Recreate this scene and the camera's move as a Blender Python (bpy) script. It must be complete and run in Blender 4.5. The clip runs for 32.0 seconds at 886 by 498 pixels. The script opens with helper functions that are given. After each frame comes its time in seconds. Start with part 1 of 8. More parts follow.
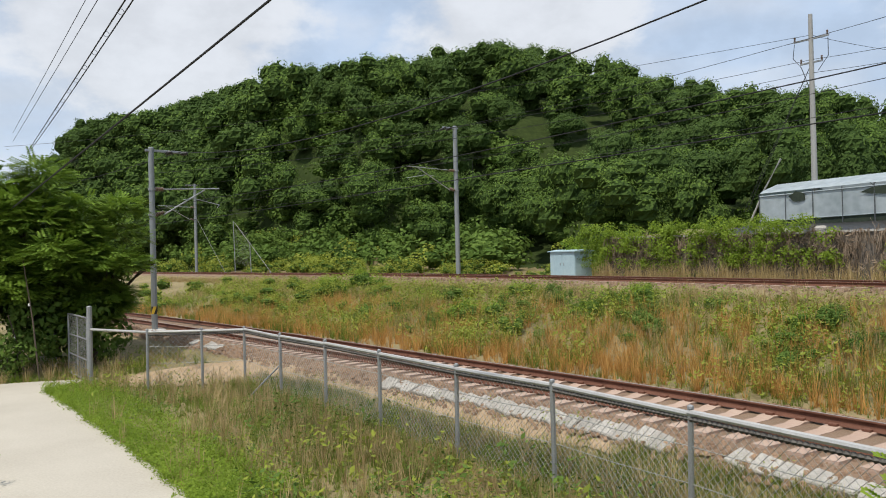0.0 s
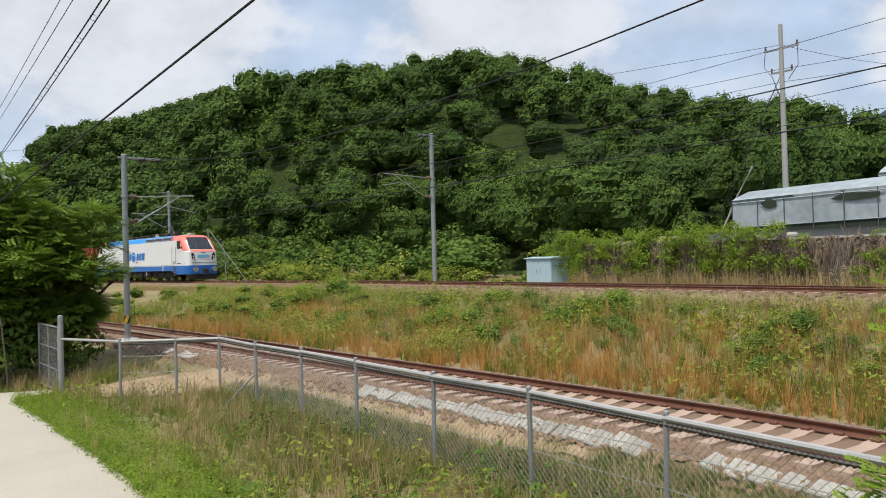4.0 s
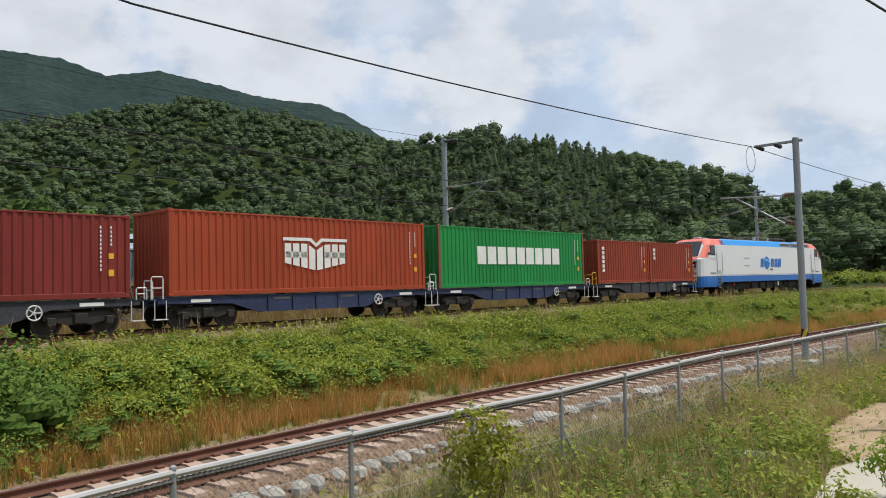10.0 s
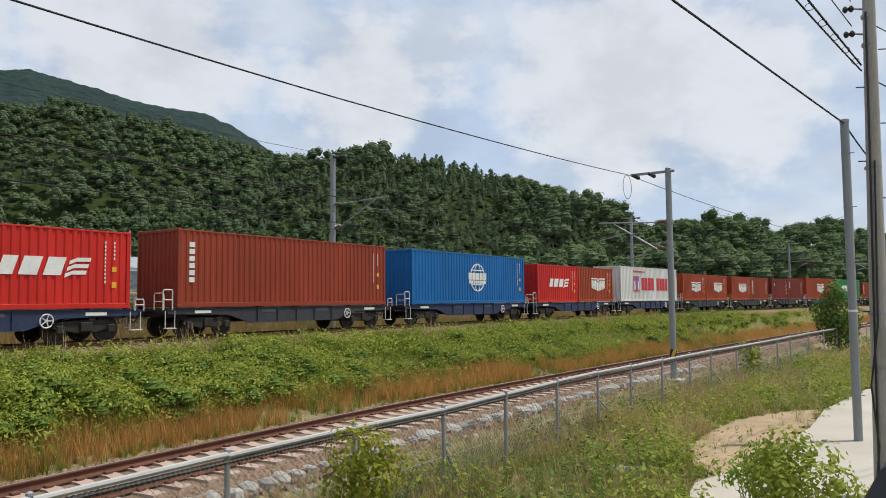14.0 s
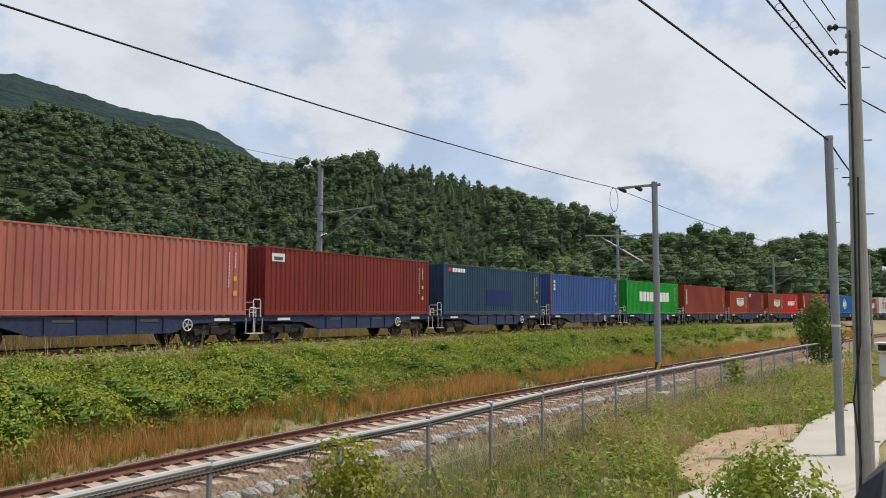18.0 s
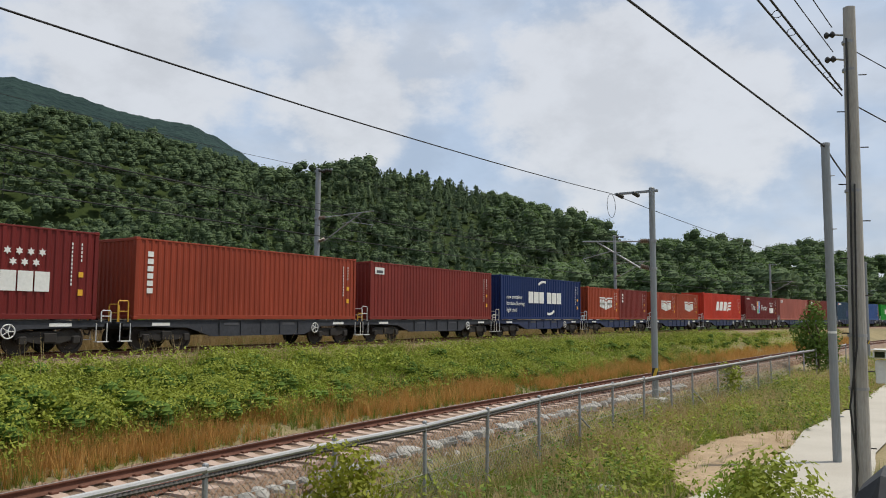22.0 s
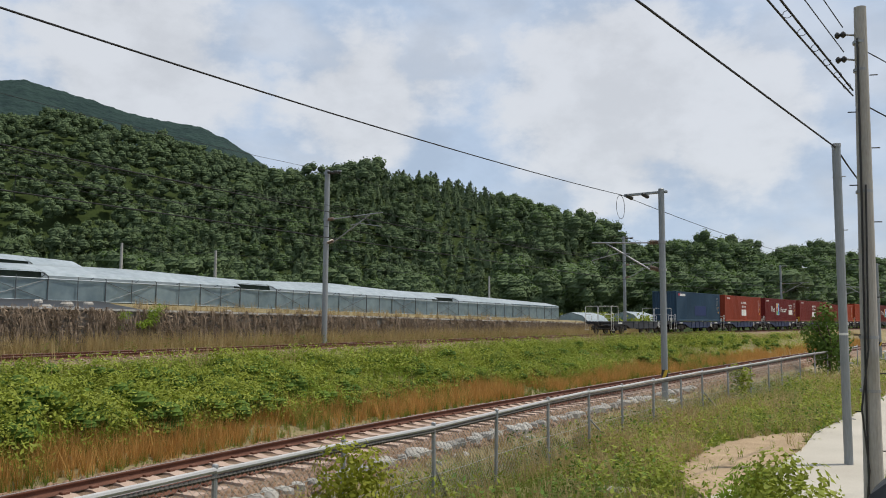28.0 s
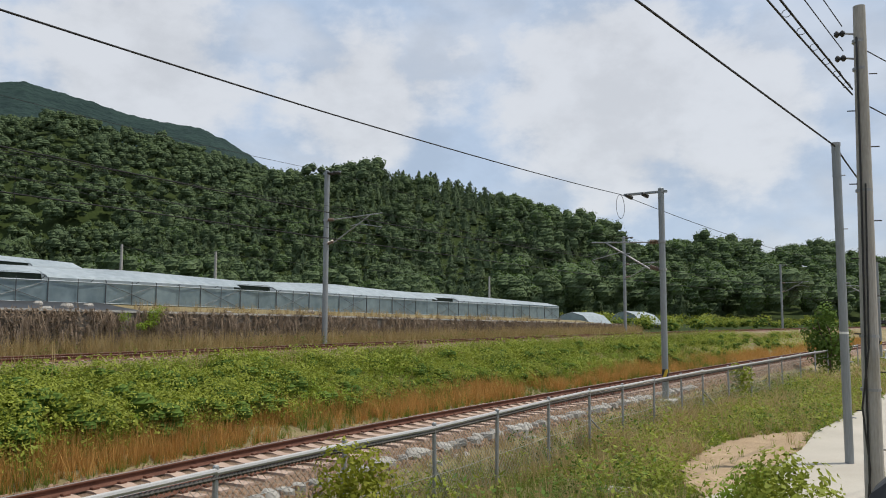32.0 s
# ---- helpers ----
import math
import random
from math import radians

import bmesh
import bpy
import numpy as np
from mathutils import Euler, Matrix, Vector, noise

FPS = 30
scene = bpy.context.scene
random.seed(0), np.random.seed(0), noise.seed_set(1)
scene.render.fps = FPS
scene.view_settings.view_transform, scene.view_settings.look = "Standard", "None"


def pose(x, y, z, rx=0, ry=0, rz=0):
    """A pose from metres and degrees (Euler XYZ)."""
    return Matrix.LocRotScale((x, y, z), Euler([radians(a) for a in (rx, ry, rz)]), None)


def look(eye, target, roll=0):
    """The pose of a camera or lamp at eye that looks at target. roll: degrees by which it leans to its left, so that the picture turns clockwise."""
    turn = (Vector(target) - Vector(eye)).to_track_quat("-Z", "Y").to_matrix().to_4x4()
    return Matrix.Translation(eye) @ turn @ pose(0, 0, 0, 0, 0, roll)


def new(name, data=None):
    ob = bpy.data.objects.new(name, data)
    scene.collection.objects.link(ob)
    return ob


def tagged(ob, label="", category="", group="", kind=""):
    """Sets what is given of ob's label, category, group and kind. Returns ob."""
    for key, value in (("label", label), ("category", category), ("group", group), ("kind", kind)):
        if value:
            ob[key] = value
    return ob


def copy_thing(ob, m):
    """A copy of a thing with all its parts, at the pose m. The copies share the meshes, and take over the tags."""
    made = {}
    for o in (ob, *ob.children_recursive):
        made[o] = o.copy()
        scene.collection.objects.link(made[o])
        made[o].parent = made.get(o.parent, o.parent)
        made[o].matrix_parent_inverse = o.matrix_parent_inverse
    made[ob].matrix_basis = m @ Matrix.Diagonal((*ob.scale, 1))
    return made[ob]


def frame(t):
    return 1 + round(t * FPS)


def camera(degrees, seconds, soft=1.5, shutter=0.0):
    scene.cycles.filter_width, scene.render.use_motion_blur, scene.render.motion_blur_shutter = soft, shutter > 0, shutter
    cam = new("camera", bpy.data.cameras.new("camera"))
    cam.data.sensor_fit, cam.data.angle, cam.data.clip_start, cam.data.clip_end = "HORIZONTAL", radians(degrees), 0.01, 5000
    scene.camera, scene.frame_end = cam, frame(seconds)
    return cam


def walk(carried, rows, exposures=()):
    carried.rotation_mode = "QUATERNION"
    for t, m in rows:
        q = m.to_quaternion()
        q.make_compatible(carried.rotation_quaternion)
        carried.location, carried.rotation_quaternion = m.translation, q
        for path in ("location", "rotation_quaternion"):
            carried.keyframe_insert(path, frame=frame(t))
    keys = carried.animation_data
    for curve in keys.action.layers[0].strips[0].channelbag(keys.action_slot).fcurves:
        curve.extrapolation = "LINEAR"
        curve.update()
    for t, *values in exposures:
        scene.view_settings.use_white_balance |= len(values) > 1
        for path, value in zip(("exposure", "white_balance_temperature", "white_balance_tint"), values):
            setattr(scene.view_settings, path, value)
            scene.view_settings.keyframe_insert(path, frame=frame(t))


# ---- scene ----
cam = camera(59.92, 32.0, soft=1.0, shutter=0.0)
EYE = Vector((0.0, 0.0, 1.25))


def aim(eye, yaw, pitch, roll):
    """Yaw from +y towards +x, pitch upwards, roll to the right, in degrees."""
    a, e = radians(yaw), radians(pitch)
    d = Vector((math.sin(a) * math.cos(e), math.cos(a) * math.cos(e), math.sin(e)))
    return look(eye, Vector(eye) + d, -roll)


# seconds, yaw, pitch, roll
PATH = [
    (0.0, 5.27, 0.34, 1.39), (0.5, 5.27, 0.35, 1.42), (1.0, 5.14, 0.34, 1.43), (1.5, 5.06, 0.31, 1.46),
    (2.0, 5.14, 0.31, 1.46), (2.5, 5.20, 0.35, 1.40), (4.5, 7.46, 1.18, 1.69), (5.0, 7.64, 1.62, 1.80),
    (5.5, 11.72, 2.08, 2.17), (6.0, 28.66, 1.53, 2.82), (6.5, 48.01, 1.10, 2.46), (7.0, 61.99, 1.44, 2.92),
    (7.5, 81.16, 1.33, 3.06), (8.0, 105.81, 0.35, 2.47), (8.5, 122.24, 0.48, 2.41), (9.0, 127.04, 2.17, 1.85),
    (9.5, 129.80, 2.69, 1.59), (10.0, 131.88, 2.68, 1.44), (10.5, 134.18, 2.64, 1.32), (11.0, 135.89, 2.74, 1.30),
    (11.5, 137.37, 2.86, 1.15), (12.0, 138.81, 2.97, 1.07), (12.5, 140.00, 3.10, 0.96), (13.0, 140.07, 3.40, 0.81),
    (13.5, 140.08, 3.62, 0.64), (14.0, 140.33, 3.87, 0.51), (14.5, 140.79, 4.08, 0.46), (16.5, 141.22, 4.46, 0.08),
    (17.0, 141.31, 4.51, 0.06), (17.5, 141.41, 4.60, -0.07), (18.0, 141.31, 4.66, -0.09), (18.5, 141.32, 4.68, -0.15),
    (19.0, 141.40, 4.74, -0.21), (19.5, 141.39, 4.83, -0.23), (20.0, 141.33, 4.85, -0.25), (20.5, 141.39, 4.93, -0.29),
    (21.0, 141.50, 4.93, -0.32), (21.5, 141.50, 5.01, -0.27), (22.0, 141.51, 5.04, -0.31), (22.5, 141.52, 5.05, -0.34),
    (23.0, 141.52, 5.12, -0.34), (23.5, 141.42, 5.11, -0.35), (24.0, 141.29, 5.10, -0.39), (24.5, 141.17, 5.08, -0.36),
    (25.0, 141.05, 5.12, -0.38), (25.5, 140.99, 5.10, -0.32), (27.5, 140.80, 5.09, -0.28), (28.0, 140.85, 5.14, -0.34),
    (28.5, 140.88, 5.17, -0.26), (29.0, 140.69, 5.11, -0.24), (29.5, 140.78, 5.14, -0.26), (30.0, 140.84, 5.15, -0.29),
    (30.5, 140.84, 5.18, -0.21), (31.0, 140.79, 5.21, -0.17), (31.5, 140.91, 5.24, -0.15), (32.0, 140.85, 5.16, -0.14),
]
walk(cam, [(t, aim(EYE, y, p, r)) for t, y, p, r in PATH],
     exposures=[(0, .17), (4.8, .17), (6.3, -.03), (8, -.01), (10, .08), (14, .06), (19.2, .05), (20.2, -.03), (22, -.05), (32, -.04)])

# ---------------------------------------------------------------- light
SUN_AZ, SUN_EL = 222.0, 66.0


def make_world():
    """A hazy summer sky: thin veil over blue, and heaped clouds with ragged tops."""
    w = bpy.data.worlds.new("sky")
    scene.world = w
    w.use_nodes = True
    nt = w.node_tree
    nt.nodes.clear()
    L = nt.links.new
    out = nt.nodes.new("ShaderNodeOutputWorld")
    bg = nt.nodes.new("ShaderNodeBackground")
    sky = nt.nodes.new("ShaderNodeTexSky")
    sky.sky_type = "NISHITA"
    sky.sun_disc = False
    sky.sun_elevation, sky.sun_rotation = radians(SUN_EL), radians(SUN_AZ)
    sky.dust_density, sky.ozone_density, sky.air_density = 2.0, 1.5, 1.0
    tc = nt.nodes.new("ShaderNodeTexCoord")

    def field(scale, detail, rough, stretch, shift):
        mp = nt.nodes.new("ShaderNodeMapping")
        mp.inputs["Scale"].default_value, mp.inputs["Location"].default_value = (1.0, 1.0, stretch), shift
        n = nt.nodes.new("ShaderNodeTexNoise")
        n.inputs["Scale"].default_value, n.inputs["Detail"].default_value, n.inputs["Roughness"].default_value = scale, detail, rough
        L(tc.outputs["Generated"], mp.inputs["Vector"]), L(mp.outputs["Vector"], n.inputs["Vector"])
        return n

    def span(value, lo, hi, a, b):
        m = nt.nodes.new("ShaderNodeMapRange")
        m.interpolation_type = "SMOOTHSTEP"
        for key, q in zip(("From Min", "From Max", "To Min", "To Max"), (lo, hi, a, b)):
            m.inputs[key].default_value = q
        L(value, m.inputs["Value"])
        return m.outputs["Result"]

    def maths(op, a, b):
        m = nt.nodes.new("ShaderNodeMath")
        m.operation = op
        for k, q in enumerate((a, b)):
            if isinstance(q, (int, float)):
                m.inputs[k].default_value = q
            else:
                L(q, m.inputs[k])
        return m.outputs[0]
    veil = span(field(3.0, 6.0, .5, 2.6, (.9, .65, .4)).outputs["Fac"], .44, .66, .0, .5)
    billow = field(9.0, 8.0, .58, 1.6, (.2, .4, .1))
    heaped = span(field(2.6, 5.0, .5, 1.9, (3.1, 1.7, 2.3)).outputs["Fac"], .54, .66, .0, .55)
    for x, y, z, r in CLOUDS:
        d = nt.nodes.new("ShaderNodeVectorMath")
        d.operation = "DISTANCE"
        d.inputs[1].default_value = Vector((x, y, z)).normalized()
        L(tc.outputs["Generated"], d.inputs[0])
        ragged = maths("ADD", d.outputs["Value"], maths("MULTIPLY", billow.outputs["Fac"], -.24))
        heaped = maths("MAXIMUM", heaped, span(ragged, r - .105, r - .175, .0, .86))
    tone = span(billow.outputs["Fac"], .35, .62, .90, 1.04)
    col = nt.nodes.new("ShaderNodeMix")
    col.data_type = "RGBA"
    col.inputs["A"].default_value, col.inputs["B"].default_value = HAZE, CLOUD
    L(maths("MAXIMUM", veil, heaped), col.inputs["Factor"])
    gain = nt.nodes.new("ShaderNodeVectorMath")
    gain.operation = "SCALE"
    L(col.outputs["Result"], gain.inputs[0]), L(maths("MULTIPLY", tone, 7.0), gain.inputs["Scale"])
    mix = nt.nodes.new("ShaderNodeMix")
    mix.data_type = "RGBA"
    mix.inputs["Factor"].default_value = 0.84
    L(gain.outputs["Vector"], mix.inputs["B"]), L(sky.outputs["Color"], mix.inputs["A"])
    L(mix.outputs["Result"], bg.inputs["Color"])
    bg.inputs["Strength"].default_value = 0.12
    L(bg.outputs[0], out.inputs["Surface"])


# heaped clouds: direction and size
CLOUDS = [(.683, -.674, .271, .11), (.62, -.72, .30, .06), (.585, -.735, .325, .045), (.43, -.86, .27, .15), (.30, -.90, .24, .12), (.84, -.46, .30, .13), (.654, .713, .235, .13), (.70, .65, .27, .10),
          (.936, -.191, .27, .16), (.95, .2, .26, .14), (.2, .96, .30, .16), (-.25, .9, .32, .2), (-.1, -.95, .3, .2), (-.8, -.4, .35, .25), (-.7, .5, .4, .25), (.1, -.2, .95, .25)]
HAZE, CLOUD = (.60, .735, .935, 1.0), (.945, .955, .975, 1.0)
make_world()
sun_data = bpy.data.lights.new("sun", "SUN")
sun_data.energy, sun_data.angle, sun_data.color = 3.6, radians(0.8), (1.0, 0.94, 0.83)
sun = new("sun", sun_data)
_a, _e = radians(SUN_AZ), radians(SUN_EL)
sun.matrix_world = look((0, 0, 60), Vector((0, 0, 60)) - Vector((math.sin(_a) * math.cos(_e), math.cos(_a) * math.cos(_e), math.sin(_e))))
scene.view_settings.exposure = 0.0

# ---------------------------------------------------------------- materials


def mat(name, c1, c2=None, rough=0.7, metal=0.0, scale=3.0, fine=30.0, bump=0.0, island=0.0, objrand=0.0, streak=None, spec=0.5, glow=None, sheen=0.0, thin=0.0, alpha=1.0, relief=0.03):
    """A surface with broad and fine variation between two colours."""
    m = bpy.data.materials.new(name)
    m.use_nodes = True
    nt = m.node_tree
    b = nt.nodes["Principled BSDF"]
    L = nt.links.new
    c2 = c2 or tuple(min(1.0, x * 1.35) for x in c1)
    tc = nt.nodes.new("ShaderNodeTexCoord")
    src = tc.outputs["Object"]
    if streak:
        mp = nt.nodes.new("ShaderNodeMapping")
        mp.inputs["Scale"].default_value = streak
        L(src, mp.inputs["Vector"])
        src = mp.outputs["Vector"]
    n1, n2 = nt.nodes.new("ShaderNodeTexNoise"), nt.nodes.new("ShaderNodeTexNoise")
    n1.inputs["Scale"].default_value, n1.inputs["Detail"].default_value = scale, 4.0
    n2.inputs["Scale"].default_value, n2.inputs["Detail"].default_value = fine, 3.0
    L(src, n1.inputs["Vector"]), L(src, n2.inputs["Vector"])
    add = nt.nodes.new("ShaderNodeMath")
    add.operation = "ADD"
    L(n1.outputs["Fac"], add.inputs[0]), L(n2.outputs["Fac"], add.inputs[1])
    last = add.outputs[0]
    for on, node, sock in ((island, "ShaderNodeNewGeometry", "Random Per Island"), (objrand, "ShaderNodeObjectInfo", "Random")):
        if on:
            g = nt.nodes.new(node)
            ma = nt.nodes.new("ShaderNodeMath")
            ma.operation = "MULTIPLY_ADD"
            ma.inputs[1].default_value = on
            L(g.outputs[sock], ma.inputs[0]), L(last, ma.inputs[2])
            last = ma.outputs[0]
    mr = nt.nodes.new("ShaderNodeMapRange")
    mr.inputs["From Min"].default_value = 0.65
    mr.inputs["From Max"].default_value = 1.35 + island + objrand
    L(last, mr.inputs["Value"])
    mix = nt.nodes.new("ShaderNodeMix")
    mix.data_type = "RGBA"
    mix.inputs["A"].default_value, mix.inputs["B"].default_value = (*c1, 1), (*c2, 1)
    L(mr.outputs["Result"], mix.inputs["Factor"]), L(mix.outputs["Result"], b.inputs["Base Color"])
    b.inputs["Roughness"].default_value, b.inputs["Metallic"].default_value = rough, metal
    b.inputs["Specular IOR Level"].default_value = spec
    if thin:
        # light that shines through a leaf or a film
        tl = nt.nodes.new("ShaderNodeBsdfTranslucent")
        ms = nt.nodes.new("ShaderNodeMixShader")
        ms.inputs["Fac"].default_value = thin
        L(mix.outputs["Result"], tl.inputs["Color"])
        L(b.outputs[0], ms.inputs[1]), L(tl.outputs[0], ms.inputs[2])
        L(ms.outputs[0], nt.nodes["Material Output"].inputs["Surface"])
    b.inputs["Alpha"].default_value = alpha
    if bump:
        bp = nt.nodes.new("ShaderNodeBump")
        bp.inputs["Strength"].default_value, bp.inputs["Distance"].default_value = bump, relief
        L(n2.outputs["Fac"], bp.inputs["Height"]), L(bp.outputs["Normal"], b.inputs["Normal"])
    if glow:
        b.inputs["Emission Color"].default_value, b.inputs["Emission Strength"].default_value = (*glow[:3], 1), glow[3]
    return m


MT = {
    "ballast": mat("ballast", (0.115, 0.070, 0.044), (0.32, 0.220, 0.145), 0.95, scale=1.2, fine=55, bump=1.0, island=0.5),
    "rust_stone": mat("rust_stone", (0.092, 0.052, 0.032), (0.37, 0.243, 0.155), 0.95, scale=1.5, fine=40, bump=0.5, island=0.6),
    "rail": mat("rail_rust", (0.095, 0.036, 0.022), (0.19, 0.082, 0.05), 0.8, 0.2, scale=2, fine=60, bump=0.2),
    "rail_head": mat("rail_head", (0.30, 0.26, 0.24), (0.42, 0.38, 0.35), 0.45, 0.7, scale=1, fine=20),
    "sleeper": mat("sleeper_concrete", (0.33, 0.225, 0.17), (0.45, 0.335, 0.265), 0.9, scale=2, fine=40, bump=0.3, objrand=0.4),
    "concrete": mat("concrete", (0.36, 0.35, 0.33), (0.50, 0.49, 0.46), 0.85, scale=1.3, fine=40, bump=0.15),
    "path": mat("path_concrete", (0.36, 0.325, 0.27), (0.47, 0.435, 0.37), 0.9, scale=0.6, fine=25, bump=0.12),
    "dirt": mat("bare_soil", (0.25, 0.17, 0.095), (0.42, 0.31, 0.195), 0.95, scale=1.6, fine=18, bump=0.8),
    "soil": mat("soil_grass", (0.13, 0.108, 0.045), (0.29, 0.228, 0.115), 0.95, scale=0.35, fine=9, bump=0.6),
    "galv": mat("galvanised_steel", (0.26, 0.27, 0.28), (0.38, 0.39, 0.40), 0.5, 0.55, scale=3, fine=40),
    "pipe": mat("bright_pipe", (0.40, 0.39, 0.375), (0.54, 0.53, 0.51), 0.45, 0.4, scale=2, fine=50),
    "mast": mat("mast_steel", (0.23, 0.25, 0.26), (0.32, 0.34, 0.355), 0.55, 0.35, scale=1.2, fine=30, streak=(1, 1, 0.15)),
    "cpole": mat("pole_concrete", (0.30, 0.283, 0.255), (0.44, 0.418, 0.385), 0.9, scale=2, fine=40, bump=0.15, streak=(1, 1, 0.2)),
    "wire": mat("wire", (0.018, 0.018, 0.02), (0.035, 0.035, 0.035), 0.8, 0.0, spec=.2),
    "black": mat("black_plastic", (0.012, 0.012, 0.013), (0.03, 0.03, 0.03), 0.5),
    "insul": mat("brown_porcelain", (0.10, 0.06, 0.04), (0.2, 0.14, 0.1), 0.3),
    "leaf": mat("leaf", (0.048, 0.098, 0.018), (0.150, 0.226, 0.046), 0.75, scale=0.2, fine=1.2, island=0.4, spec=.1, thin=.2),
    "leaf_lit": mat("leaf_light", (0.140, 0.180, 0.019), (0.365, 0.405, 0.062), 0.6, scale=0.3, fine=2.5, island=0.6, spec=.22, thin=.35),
    "leaf_locust": mat("leaf_locust", (0.075, 0.140, 0.016), (0.230, 0.345, 0.046), 0.65, scale=0.4, fine=2.0, island=0.5, spec=.15, thin=.3),
    "leaf_dark": mat("leaf_dark", (0.034, 0.068, 0.018), (0.096, 0.150, 0.038), 0.75, scale=0.15, fine=1.0, island=0.4, spec=.1, thin=.18),
    "leaf_yellow": mat("leaf_yellow", (0.16, 0.19, 0.014), (0.34, 0.34, 0.04), 0.6, scale=0.6, fine=4, island=0.7, spec=.22, thin=.4),
    # inner foliage, its green lowered to paint the shade between leaves
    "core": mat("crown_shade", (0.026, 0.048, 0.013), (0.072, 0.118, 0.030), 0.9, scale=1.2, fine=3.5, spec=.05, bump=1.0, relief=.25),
    # pine green made paler and greyer, with distance haze in the colour
    "pine": mat("pine_needles_haze", (0.048, 0.076, 0.042), (0.108, 0.146, 0.076), 0.8, scale=0.05, fine=.7, island=0.5, spec=.1, thin=.2),
    "grass_dry": mat("dry_grass", (0.30, 0.215, 0.095), (0.56, 0.44, 0.23), 0.85, scale=0.4, fine=3, island=0.7, spec=.2, thin=.3),
    "grass_red": mat("red_grass", (0.35, 0.170, 0.045), (0.66, 0.400, 0.130), 0.85, scale=0.4, fine=3, island=0.7, spec=.2, thin=.3),
    "grass": mat("green_grass", (0.092, 0.140, 0.018), (0.225, 0.28, 0.050), 0.7, scale=0.4, fine=3, island=0.7, spec=.2, thin=.35),
    "leaf_fresh": mat("leaf_fresh", (0.13, 0.21, 0.018), (0.30, 0.41, 0.050), 0.6, scale=0.5, fine=3, island=0.6, spec=.22, thin=.45),
    "leaf_shoot": mat("leaf_shoot", (0.20, 0.31, 0.025), (0.36, 0.50, 0.065), 0.55, scale=0.8, fine=6, island=0.4, spec=.2, thin=.5),
    # leaves and cores of the far slopes, paled to paint haze
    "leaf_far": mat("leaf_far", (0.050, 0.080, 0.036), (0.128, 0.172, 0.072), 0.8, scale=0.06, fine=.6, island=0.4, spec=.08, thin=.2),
    "core_far": mat("crown_shade_haze", (0.066, 0.097, 0.050), (0.128, 0.168, 0.086), 0.9, scale=.6, fine=2.5, spec=.05, bump=1.0, relief=.3),
    "forest_floor_shade": mat("forest_floor_shade", (0.018, 0.030, 0.008), (0.046, 0.066, 0.018), 0.95, scale=0.3, fine=2, bump=.6, spec=.1),
    "pole_grey": mat("pole_grey", (0.26, 0.26, 0.25), (0.38, 0.375, 0.36), 0.9, scale=2, fine=40, bump=0.1, streak=(1, 1, 0.2)),
    "dry_vine": mat("dry_vine", (0.16, 0.12, 0.09), (0.36, 0.28, 0.205), 0.95, scale=0.6, fine=5, island=0.6, spec=.1),
    "bark": mat("bark", (0.06, 0.045, 0.03), (0.13, 0.10, 0.075), 0.95, scale=3, fine=30, bump=0.5),
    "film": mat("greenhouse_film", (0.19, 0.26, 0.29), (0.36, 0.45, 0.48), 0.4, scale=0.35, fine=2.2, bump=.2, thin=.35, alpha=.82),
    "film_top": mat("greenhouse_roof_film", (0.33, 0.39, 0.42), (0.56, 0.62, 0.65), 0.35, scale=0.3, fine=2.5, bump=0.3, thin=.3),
    "wallstone": mat("old_stone_wall", (0.075, 0.065, 0.055), (0.20, 0.175, 0.15), 0.95, scale=0.5, fine=9, bump=0.7),
    "white_stone": mat("white_limed_stone", (0.22, 0.205, 0.18), (0.47, 0.445, 0.405), 0.9, scale=3, fine=30, bump=0.4, objrand=0.5),
}

# ---------------------------------------------------------------- mesh kit


